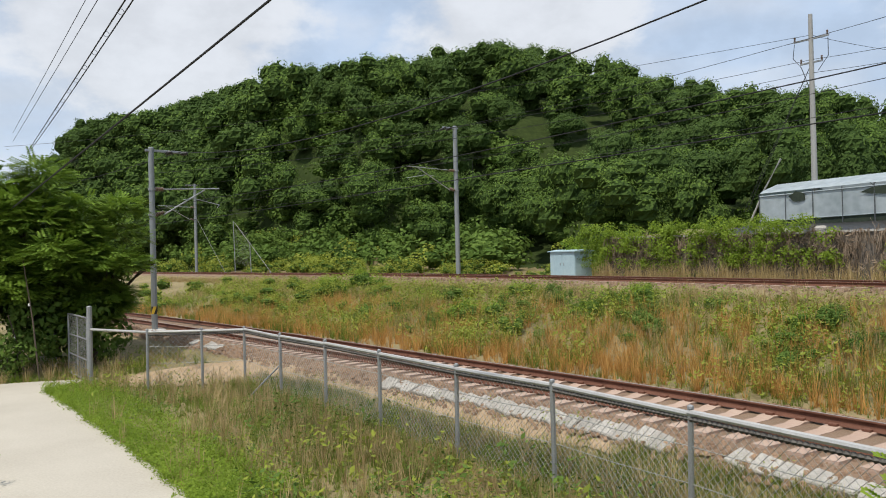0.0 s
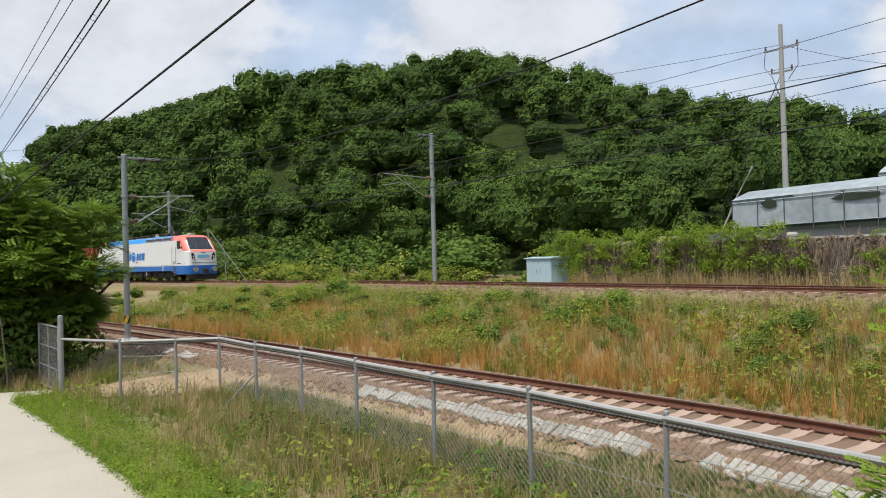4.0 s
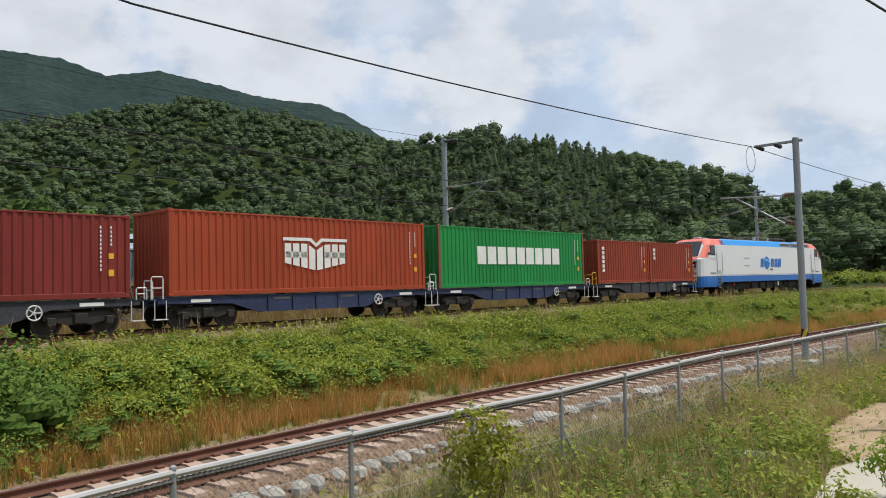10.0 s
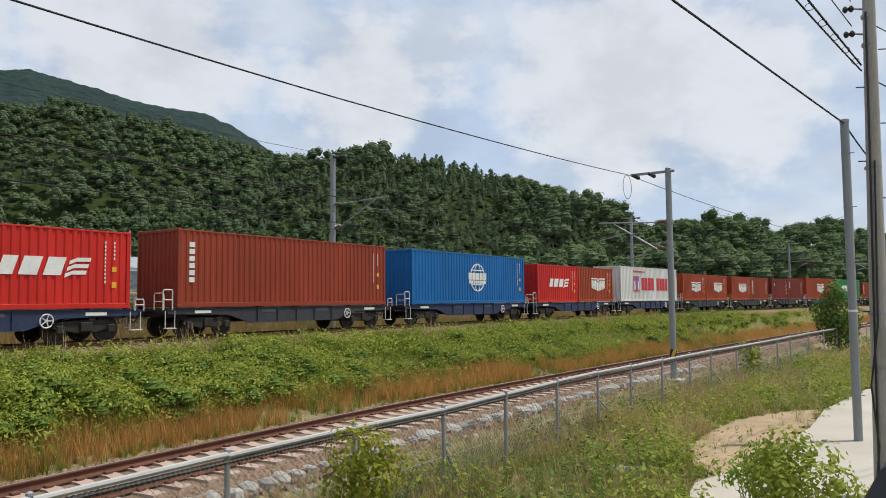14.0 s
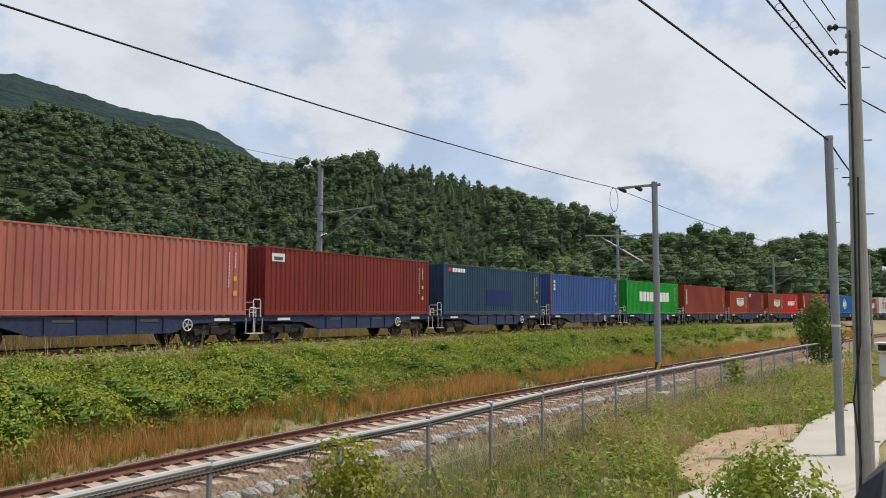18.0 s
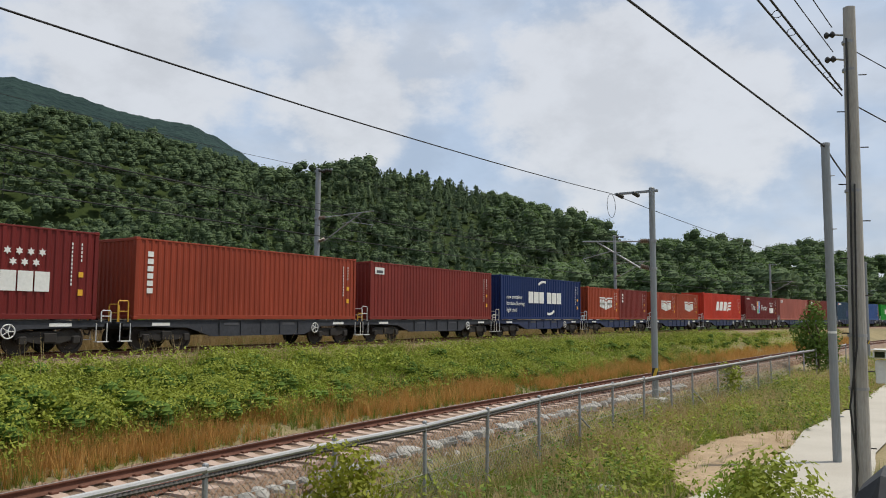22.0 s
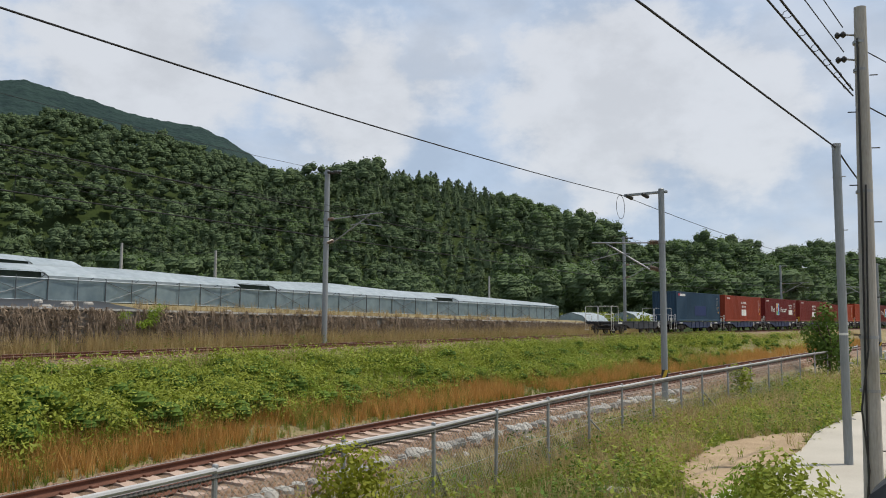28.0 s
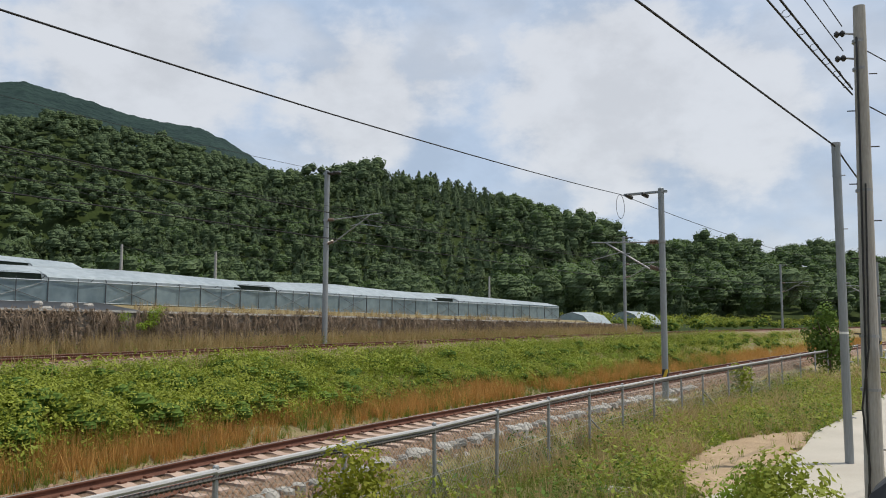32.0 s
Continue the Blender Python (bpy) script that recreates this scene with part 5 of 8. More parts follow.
def stones(name, line, s0, s1, bands, n, size, material, seed, z, label, parent=None):
    """Broken stones strewn over bands of a bed, in one mesh."""
    rng = np.random.default_rng(seed)
    base = np.array([(-1, -1, -.6), (1, -.8, -.6), (.9, 1, -.6), (-.8, .9, -.6), (-.6, -.5, .6), (.6, -.6, .5), (.5, .6, .6), (-.6, .5, .45)], float)
    faces = np.array([(0, 1, 5, 4), (1, 2, 6, 5), (2, 3, 7, 6), (3, 0, 4, 7), (4, 5, 6, 7)])
    V, F = [], []
    s = rng.uniform(s0, s1, n)
    pick = rng.integers(0, len(bands), n)
    lo = np.array([b[0] for b in bands])[pick]
    hi = np.array([b[1] for b in bands])[pick]
    off = lo + (hi - lo) * rng.random(n)
    x, y = line.at(s, off)
    zz = z + np.interp(abs(off), [0, .78, .95, 1.3, 1.75, 2.9], [-.275, -.275, -.245, -.225, -.23, -.62])
    a = rng.uniform(0, 6.283, n)
    r = size * rng.uniform(.5, 1.25, n)
    ca, sa = np.cos(a), np.sin(a)
    P = base[None] * r[:, None, None] * rng.uniform(.6, 1.2, (n, 8, 3))
    X = P[..., 0] * ca[:, None] - P[..., 1] * sa[:, None] + x[:, None]
    Y = P[..., 0] * sa[:, None] + P[..., 1] * ca[:, None] + y[:, None]
    Z = P[..., 2] + zz[:, None] + r[:, None] * .75
    V = np.stack([X, Y, Z], -1).reshape(-1, 3)
    F = (faces[None] + (np.arange(n) * 8)[:, None, None]).reshape(-1, 4)
    ob = new(name, big_mesh(name, V, F, material))
    ob.parent = parent
    return tagged(ob, label, kind="stuff")


stones("ballast_stones", NEAR, -22, 26, [(-2.15, -.8), (-.7, .7), (.8, 3.1), (1.3, 3.1)], 20000, .034, "rust_stone", 11, NEAR_Z, "rust brown broken ballast stones", near_track)
stones("ballast_stones", NEAR, -45, 75, [(-2.2, -.8), (-2.3, -1.6), (-.7, .7), (.8, 3.1)], 13000, .046, "rust_stone", 12, NEAR_Z, "rust brown broken ballast stones", near_track)
stones("ballast_stones", FAR, -75, 60, [(-2.7, -.8), (-.7, .7), (.8, 2.4)], 5000, .065, "ballast", 13, FAR_Z, "grey brown broken ballast stones", far_track)


stones("ballast_stones", FAR, -75, 4, [(-3.2, -1.4), (-3.3, -2.2)], 3600, .07, "ballast", 14, FAR_Z, "grey brown broken stones on the shoulder of the far track", far_track)


def white_slabs():
    """Pale concrete slabs laid on the shoulder of the near track, broken towards -y."""
    rng = random.Random(8)
    base = [Kit().box((0, 0, 0), (.40, .36, .10), ch=.02).mesh("shoulder_slab", MT["white_stone"])]
    for q in range(4):
        k = Kit()
        n = 7
        pr = [(.34 * rng.uniform(.6, 1.15) * math.cos(6.283 * i / n), .26 * rng.uniform(.6, 1.15) * math.sin(6.283 * i / n)) for i in range(n)]
        v = [(a, b, -.12) for a, b in pr] + [(a * .92, b * .9, .05 + rng.uniform(-.02, .03)) for a, b in pr] + [(a * .5, b * .5, .11) for a, b in pr]
        f = [(j * n + i, j * n + (i + 1) % n, (j + 1) * n + (i + 1) % n, (j + 1) * n + i) for j in range(2) for i in range(n)] + [tuple(range(2 * n, 3 * n))]
        k.add(v, f)
        base.append(k.mesh("white_rock", MT["white_stone"]))
    grp = thing("shoulder_stones", "row of pale concrete slabs and white rocks along the ballast shoulder", "stone edging", kind="structure")
    s = -34.0
    while s < 34:
        slab = s < -3
        if -31.5 < s < -21.8 or -13.1 < s < -12.5 or rng.random() < .10:
            s += .5
            continue
        off = -1.90 + rng.uniform(-.07, .07)
        for row in range(1 if slab or rng.random() < .65 else 2):
            me = base[0] if slab else rng.choice(base[1:])
            x, y = NEAR.at(s, off - .38 * row)
            ob = new("slab" if slab else "white_rock", me)
            ob.parent = grp
            sc = rng.uniform(.88, 1.06) if slab else rng.uniform(.55, .95) / (1 + .6 * row)
            tilt = rng.uniform(.2, .5) if slab else rng.uniform(-.3, .5)
            ob.matrix_basis = Matrix.Translation((float(x), float(y), NEAR_Z - .26 - .2 * row)) @ Matrix.Rotation(NEAR.yaw(s) + math.pi / 2 + rng.uniform(-.1, .1) * (1 if slab else 5), 4, "Z") @ Matrix.Rotation(-tilt, 4, "Y") @ Matrix.Rotation(rng.uniform(-.05, .3) if slab else 0, 4, "X") @ Matrix.Scale(sc, 4)
        s += .405 if slab else rng.uniform(.34, .52)


white_slabs()

# ---------------------------------------------------------------- fence
FENCE = [(-6.24, 21.88), (-4.72, 21.68), (-3.59, 21.78), (-2.34, 19.53), (-1.12, 17.62), (.09, 15.42), (1.37, 13.04), (2.59, 11.1), (3.72, 8.9), (4.85, 6.5), (5.95, 4.1), (6.95, 1.65), (7.68, -.85), (8.25, -3.4), (8.58, -5.95), (8.88, -8.5),
         (9.05, -10.9), (9.42, -13.35), (9.9, -16.2), (10.2, -18.8), (10.3, -21.0), (10.5, -23.6), (10.7, -26.4), (10.85, -28.8), (10.95, -31.9), (11.15, -35.4), (11.3, -38.5), (11.5, -41.4), (11.8, -46.0), (12.0, -50), (12.2, -54), (12.4, -58), (12.6, -62), (12.8, -66)]
FENCE_TOP = -.67
MT["mesh_dark"] = mat("mesh_roll", (0.05, 0.048, 0.044), (0.13, 0.12, 0.11), 0.7, 0.3, scale=4, fine=30)
MT["mesh_wire"] = mat("mesh_wire", (0.26, 0.265, 0.25), (0.38, 0.385, 0.36), 0.6, 0.4)


def build_fence():
    fe = thing("chain_link_fence", "galvanised chain-link fence with a bright top pipe beside the railway", "fence")
    pm = {}
    for i, (x, y) in enumerate(FENCE):
        z0 = gz(x, y) - .1
        h = FENCE_TOP - z0
        k = Kit().tube([(0, 0, 0), (0, 0, h), (0, 0, h + .012)], [.038, .038, .030], 8)
        p = part("post", k, "galv", fe)
        p.location = (x, y, z0)
        p.rotation_euler = (random.uniform(-.012, .012), random.uniform(-.012, .012), 0)
        part("post_cap", Kit().tube([(0, 0, h), (0, 0, h + .03), (0, 0, h + .045)], [.045, .04, .015], 8), "galv", p)
    for (x0, y0), (x1, y1) in zip(FENCE[:-1], FENCE[1:]):
        dz = .05
        part("top_pipe", Kit().tube([(x0, y0, FENCE_TOP - dz), (x1, y1, FENCE_TOP - dz + random.uniform(-.02, .02))], .040, 8), "pipe", fe)
        n = int(math.hypot(x1 - x0, y1 - y0) / .07)
        part("rolled_mesh", Kit().tube([(x0 + (x1 - x0) * q / (2 * n), y0 + (y1 - y0) * q / (2 * n), FENCE_TOP - dz - .075) for q in range(2 * n + 1)], [.040 if q % 2 else .022 for q in range(2 * n + 1)], 5, False), "mesh_dark", fe, "dark rolled edge of the wire mesh")
        for z in (.45, .9):
            part("tension_wire", Kit().tube([(x0, y0, FENCE_TOP - z), ((x0 + x1) / 2, (y0 + y1) / 2, FENCE_TOP - z - .02), (x1, y1, FENCE_TOP - z)], .006, 4, False), "mesh_wire", fe)
    # woven wire, one panel to a bay
    for (x0, y0), (x1, y1) in list(zip(FENCE[:-1], FENCE[1:]))[:28]:
        L = math.hypot(x1 - x0, y1 - y0)
        zb, H = gz((x0 + x1) / 2, (y0 + y1) / 2) + .03, 0
        H = FENCE_TOP - .1 - zb
        step = .11 if -12 < y0 < 20 else .16
        v, f = [], []
        r = .0045
        ux, uy = (x1 - x0) / L, (y1 - y0) / L
        n = int((L + H) / step)
        for d in (1, -1):
            for j in range(n):
                a = j * step - H if d > 0 else j * step
                if d > 0:
                    lo, hi = max(0, -a), min(H, L - a)
                else:
                    lo, hi = max(0, a - L), min(H, a)
                if hi - lo < .05:
                    continue
                pa, pb = a + d * lo, a + d * hi
                o = len(v)
                for q, zz in ((pa, lo), (pb, hi)):
                    cx, cy = x0 + ux * q - uy * .012 * d, y0 + uy * q + ux * .012 * d
                    v += [(cx - ux * r, cy - uy * r, zb + zz), (cx + uy * r, cy - ux * r, zb + zz), (cx + ux * r, cy + uy * r, zb + zz)]
                f += [(o, o + 1, o + 4, o + 3), (o + 1, o + 2, o + 5, o + 4), (o + 2, o, o + 3, o + 5)]
        ob = new("wire_mesh", big_mesh("wire_mesh", np.array(v), np.array(f), "mesh_wire"))
        ob.parent = fe
        tagged(ob, kind="stuff")
    # struts at three posts
    for (x, y), (dx, dy) in (((-2.34, 19.53), (-.9, .2)), ((9.05, -10.9), (.55, -1.1)), ((10.2, -18.8), (-.2, -1.2)), ((10.85, -28.8), (-.3, -1.2))):
        part("strut", Kit().tube([(x, y, FENCE_TOP - .75), (x + dx, y + dy, gz(x + dx, y + dy))], .022, 6), "galv", fe)
    return fe


build_fence()


def build_gate():
    g = thing("metal_gate", "open galvanised tubular gate with wire mesh beside the concrete path", "gate")
    a, b = Vector((-8.3, 23.4, 0)), Vector((-11.2, 28.2, 0))
    c = Vector((-6.24, 21.88, 0))
    for p, h, r in ((a, 2.35, .075), (b, 2.5, .07)):
        z0 = gz(p.x, p.y)
        part("gate_post", Kit().tube([(p.x, p.y, z0 - .1), (p.x, p.y, z0 + h), (p.x, p.y, z0 + h + .02)], [r, r, r * .8], 10), "galv", g)
    z0 = gz(a.x, a.y)
    part("cross_bar", Kit().tube([(a.x, a.y, FENCE_TOP - .05), (c.x, c.y, FENCE_TOP - .05)], .036, 8), "pipe", g)
    d = (b - a)
    p0, p1 = a + d * .06 + Vector((0, 0, z0 + .12)), a + d * .06 + Vector((0, 0, z0 + 2.0))
    q0, q1 = a + d * .55 + Vector((0, 0, z0 + .12)), a + d * .55 + Vector((0, 0, z0 + 2.0))
    fr = part("gate_frame", Kit().tube([p0, p1], .028, 8).tube([p1, q1], .028, 8).tube([q1, q0], .028, 8).tube([q0, p0], .028, 8), "galv", g)
    for u in (.33, .66):
        part("gate_bar", Kit().tube([p0.lerp(p1, u), q0.lerp(q1, u)], .02, 6), "galv", fr)
    for u in (.5,):
        part("gate_bar", Kit().tube([p0.lerp(q0, u), p1.lerp(q1, u)], .018, 6), "galv", fr)
    part("gate_mesh", net(p0, q0, 1.86, .12), "mesh_wire", fr)
    e = Vector((-12.4, 29.6, 0))
    z1 = gz(e.x, e.y)
    part("side_post", Kit().tube([(e.x, e.y, z1), (e.x, e.y, z1 + 1.9)], .04, 8), "galv", g)
    part("side_mesh", net(Vector((b.x, b.y, z1 + .1)), Vector((e.x, e.y, z1 + .1)), 1.75, .12), "mesh_wire", g)


def net(p, q, H, step):
    """Crossed wires between two lower corners."""
    k = Kit()
    L = (q - p).length
    u = (q - p) / L
    for d in (1, -1):
        for j in range(int((L + H) / step)):
            a = j * step - H if d > 0 else j * step
            lo, hi = (max(0, -a), min(H, L - a)) if d > 0 else (max(0, a - L), min(H, a))
            if hi - lo > .05:
                k.tube([p + u * (a + d * lo) + Vector((0, 0, lo)), p + u * (a + d * hi) + Vector((0, 0, hi))], .003, 3, False)
    return k


build_gate()

# ---------------------------------------------------------------- masts and wires
MT["yellow_band"] = mat("yellow_band", (0.55, 0.36, 0.03), (0.68, 0.46, 0.05), 0.6)


def striped_band(parent, r, z, h):
    for i in range(6):
        k = Kit()
        n, m = 5, 8
        a0 = i * math.pi / 3
        v = []
        for j in range(n + 1):
            for q in range(m + 1):
                a = a0 + math.pi / 3 * j / n + q / m
                v.append(((r + .006) * math.cos(a), (r + .006) * math.sin(a), z + h * q / m))
        k.add(v, [(j * (m + 1) + q, (j + 1) * (m + 1) + q, (j + 1) * (m + 1) + q + 1, j * (m + 1) + q + 1) for j in range(n) for q in range(m)])
        part("warning_stripe", k, "yellow_band" if i % 2 else "black", parent)


def ribbed(k, a, b, r, n=5):
    """An insulator of n sheds from a to b."""
    a, b = Vector(a), Vector(b)
    pts, rr = [], []
    for i in range(n):
        for u, q in ((.0, .45), (.35, 1.0), (.6, 1.0), (.95, .45)):
            pts.append(a.lerp(b, (i + u) / n)), rr.append(r * q)
    return k.tube(pts, rr, 10)


def catenary_mast(x, y, z0, top, r, side, band, label, top_arm, arm_z, reach, heading, insul_top=True):
    """A tubular mast whose arms point along `heading` (radians)."""
    m = thing("catenary_mast", label, "mast", "catenary masts", m=Matrix.Translation((x, y, z0)) @ Matrix.Rotation(heading, 4, "Z"))
    H = top - z0
    part("pole", Kit().tube([(0, 0, -.3), (0, 0, H), (0, 0, H + .03)], [r, r * .93, r * .7], 16), "mast", m, smooth=False)
    part("footing", Kit().box((0, 0, .02), (.75, .75, .22), ch=.03), "concrete", m)
    for z in arm_z:
        part("clamp", Kit().tube([(0, 0, z - z0 - .05), (0, 0, z - z0 + .05)], r + .03, 14), "galv", m)
    a, b = arm_z[0] - z0, arm_z[1] - z0
    part("top_tube", Kit().tube([(r + .35, 0, a), (reach, 0, a + .12)], .030, 8), "galv", m)
    part("strut_tube", Kit().tube([(r + .35, 0, b), (reach * .78, 0, a + .05)], .034, 8), "galv", m)
    part("insulator", ribbed(Kit(), (r, 0, a), (r + .38, 0, a + .01), .095), "insul", m)
    part("insulator", ribbed(Kit(), (r, 0, b), (r + .38, 0, b + .12), .095), "insul", m)
    part("registration_arm", Kit().tube([(reach * .6, 0, a - .35), (reach * 1.0, 0, a - .62), (reach * .96, 0, a - .74)], .02, 6).tube([(reach * .45, 0, a - .42), (reach * .60, 0, a - .35)], .02, 6), "galv", m)
    part("drop_rod", Kit().tube([(reach * .70, 0, a + .0), (reach * .80, 0, a - .46)], .018, 6), "black", m)
    part("stay", Kit().tube([(reach * .97, 0, a + .1), (reach * .86, 0, a - .5)], .008, 5), "wire", m)
    if top_arm:
        k = Kit().box((top_arm / 2 - .1, 0, H - .12), (abs(top_arm) + .3, .09, .10), ch=.01)
        part("cross_arm", k, "mast", m)
        if insul_top:
            for u in (.55, 1.0):
                ins = ribbed(Kit(), (top_arm * u - .12, .14, H - .16), (top_arm * u - .12, -.42, H - .20), .085, 4)
                part("insulator", ins, "black", m)
    if band:
        striped_band(m, r, band - z0, .32)
    return m


def heading_to(line, s, sign):
    """The heading across a line at s: 1 away from the camera, -1 towards it."""
    n = np.array([np.interp(s, line.s, line.n[:, k]) for k in (0, 1)]) * sign
    return math.atan2(n[1], n[0])


FAR_MASTS = []
for s, hh in ((-134, 9.3), (-92.2, 9.05), (-53.0, 9.55), (-11.0, 9.65), (29.6, 9.4), (71.6, 9.45), (121.9, 9.45), (168, 9.4), (212, 9.4)):
    x, y = (float(q) for q in BACK.at(s, 3.0))
    FAR_MASTS.append((s, x, y, hh))
    catenary_mast(x, y, gz(x, y), hh, .155, 1, None, "grey steel railway mast with bracket arms behind the far track", .95, (6.65, 5.35), 3.9, heading_to(FAR, s, -1))
NEAR_MASTS = [(-9.29, 33.74, 6.06, -37.0), (6.75, 5.33, 5.3, -4.0), (12.39, -28.96, 6.42, 30.5), (13.6, -80, 6.5, 82.0)]
for x, y, top, s in NEAR_MASTS:
    near_n = y > 0 and x > 0
    catenary_mast(x, y, gz(x, y), top, .125, -1, -1.02, "grey steel mast with yellow and black band beside the near track", 1.5, (3.95, 3.03) if near_n else (4.3, 3.2), 2.2 if near_n else 3.0, heading_to(NEAR, s, 1) - (.20 if near_n else 0))


def wire(name, pts, r, sag, label="", m="wire", seg=14, parent=None):
    """A wire hung between points, with its sag in metres."""
    k = Kit()
    path = []
    for i, (a, b) in enumerate(zip(pts[:-1], pts[1:])):
        a, b = Vector(a), Vector(b)
        sg = sag if not isinstance(sag, (list, tuple)) else sag[i]
        for j in range(seg + (1 if i == len(pts) - 2 else 0)):
            u = j / seg
            p = a.lerp(b, u)
            p.z -= 4 * sg * u * (1 - u)
            path.append(p)
    k.tube(path, r, 5)
    ob = part(name, k, m, parent)
    if not parent:
        tagged(ob, label, "wire")
    return ob


def along(line, off, z, ss):
    return [(float(line.at(s, off)[0]), float(line.at(s, off)[1]), z) for s in ss]


def contact_line(line, ss, zc, zm, sag, label):
    th = thing("overhead_line", label, "overhead line")
    wire("contact_wire", along(line, 0, zc, ss), .010, .02, parent=th, seg=10)
    wire("messenger_wire", along(line, 0, zm, ss), .010, sag, parent=th, seg=14)
    for a, b in zip(ss[:-1], ss[1:]):
        for j in range(1, 8):
            u = j / 8
            x, y = (float(q) for q in line.at(a + (b - a) * u))
            part("dropper", Kit().tube([(x, y, zc), (x, y, zm - 4 * sag * u * (1 - u))], .004, 4, False), "wire", th)


contact_line(FAR, [q[0] for q in FAR_MASTS], 5.55, 6.75, .45, "contact and messenger wires with droppers over the far track")
contact_line(NEAR, [-70, -37, -4.0, 30.5, 82], 2.95, 3.75, .28, "contact and messenger wires with droppers over the near track")
wire("feeder_wire", [(x - .35, y, hh - .1) for s, x, y, hh in FAR_MASTS], .011, .55, "dark feeder wire along the far masts")
wire("earth_wire", [(x, y, 7.35) for s, x, y, hh in FAR_MASTS], .008, .4, "thin earth wire along the far masts")
wire("feeder_wire", [(-33, 65, 6.0), (-8.1, 34.05, 5.92), (6.9, 5.2, 4.87), (8.63, -3.14, 4.5), (9.83, -8.97, 4.8), (13.83, -28.3, 6.25), (15.2, -79.5, 6.4)], .014, [.3, .94, .03, .01, .06, .6], "dark feeder wire along the near masts")
part_loop = Kit().tube([(13.83 + .0, -28.3 + .28 * math.cos(a) * 1.3, 5.75 + .48 * math.sin(a)) for a in np.linspace(0, 2 * math.pi, 21)], .010, 5)
tagged(part("jumper_loop", part_loop, "wire"), "thin hanging loop of wire below the mast insulators", "wire")


def utility_pole(x, y, z0, top, r, label, arms, kind="cpole", lean=(0, 0), yaw=0.0):
    m = thing("utility_pole", label, "utility pole", m=Matrix.Translation((x, y, z0)) @ Matrix.Rotation(yaw, 4, "Z"))
    H = top - z0
    part("shaft", Kit().tube([(0, 0, -.3), (lean[0] * .5, lean[1] * .5, H * .5), (lean[0], lean[1], H)], [r, r * .82, r * .62], 16), kind, m)
    for z, w in arms:
        part("cross_arm", Kit().box((lean[0], lean[1], z - z0), (.09, w, .09), ch=.01), "galv", m)
        for u in (-.46, 0, .46):
            part("insulator", ribbed(Kit(), (lean[0], lean[1] + w * u, z - z0 + .04), (lean[0], lean[1] + w * u, z - z0 + .28), .06, 3), "insul", m)
    return m


def pole_steps(m, r, z0, z1, n, lean):
    for i in range(n):
        z = z0 + (z1 - z0) * i / n
        a = 0 if i % 2 else math.pi
        part("step_bolt", Kit().tube([(lean[0] * z / z1 + r * .6 * math.cos(a + .5), r * .6 * math.sin(a + .5), z), (lean[0] * z / z1 + (r + .05) * math.cos(a + .5), (r + .05) * math.sin(a + .5), z)], .011, 5), "bogie", m)


up = utility_pole(23.3, 38.5, 1.5, 13.4, .17, "grey concrete power pole with cross-arms behind the greenhouse", [(12.1, 1.9), (10.85, 1.2)], "pole_grey", yaw=.55)
part("jumper", Kit().tube([(0, .9, 10.5), (.2, 1.1, 9.8), (.1, .6, 9.2), (0, .1, 7.9)], .02, 6), "black", up)
part("jumper", Kit().tube([(0, -.9, 10.5), (.2, -.8, 9.6), (.1, -.3, 8.9)], .02, 6), "black", up)
part("brace_pole", Kit().tube([(-.74, 1.42, 4.4), (-1.1, 2.13, 2.9), (-1.7, 3.3, -.1)], .055, 8), "pole_grey", up)
for dy in (.35, .55):
    part("stay_wire", Kit().tube([(0, 0, 9.3), (-1.9, 2.4 + dy, 1.6)], .015, 5), "wire", up)
utility_pole(48.5, 50.4, 4.0, 15.4, .17, "slim grey power pole with cross-arms beyond the greenhouses", [(13.4, 1.8)], "pole_grey", yaw=.6)
utility_pole(49.5, -33.8, 2.0, 6.2, .14, "short pale pole behind the greenhouse", [])
utility_pole(46.7, -65.0, 1.2, 5.6, .14, "short pale pole behind the greenhouse", [])
utility_pole(47.6, -25.4, 2.2, 6.0, .12, "short pale pole behind the greenhouse", [])
for dz, r in ((12.3, .012), (11.0, .013), (10.3, .013)):
    wire("power_line", [(-28, 62, dz - 2.0), (23.3, 38.5, dz), (48.5, 50.4, dz + 2.2)] if dz > 12 else [(-16, 60, dz - 2.4), (23.3, 38.5, dz), (33, 10, dz - .6), (60, -80, dz - 3.5)], r, .7, "black power line crossing above the greenhouses")
wire("power_line", [(47.6, -25.4, 5.9), (49.5, -33.8, 6.1), (46.7, -65, 5.5), (44, -130, 4.5)], .012, .3, "thin line between the short poles")

gp = thing("steel_pole", "grey steel pipe pole beside the concrete path", "pole", m=Matrix.Translation((4.53, -21.84, gz(4.53, -21.84))))
part("shaft", Kit().tube([(0, 0, -.2), (0, 0, 8.2)], .105, 14), "mast", gp)
part("cap", Kit().tube([(0, 0, 8.2), (0, 0, 8.28)], .115, 14), "galv", gp)
part("white_band", Kit().tube([(0, 0, 3.3), (0, 0, 3.36)], .108, 14), "mark_white", gp)
for z in (1.2, 2.6, 4.6, 6.0, 7.4):
    part("step_bolt", Kit().tube([(-.1, 0, z), (-.2, 0, z)], .014, 5), "galv", gp)
    part("collar", Kit().tube([(0, 0, z - .02), (0, 0, z + .02)], .112, 14), "mast", gp)

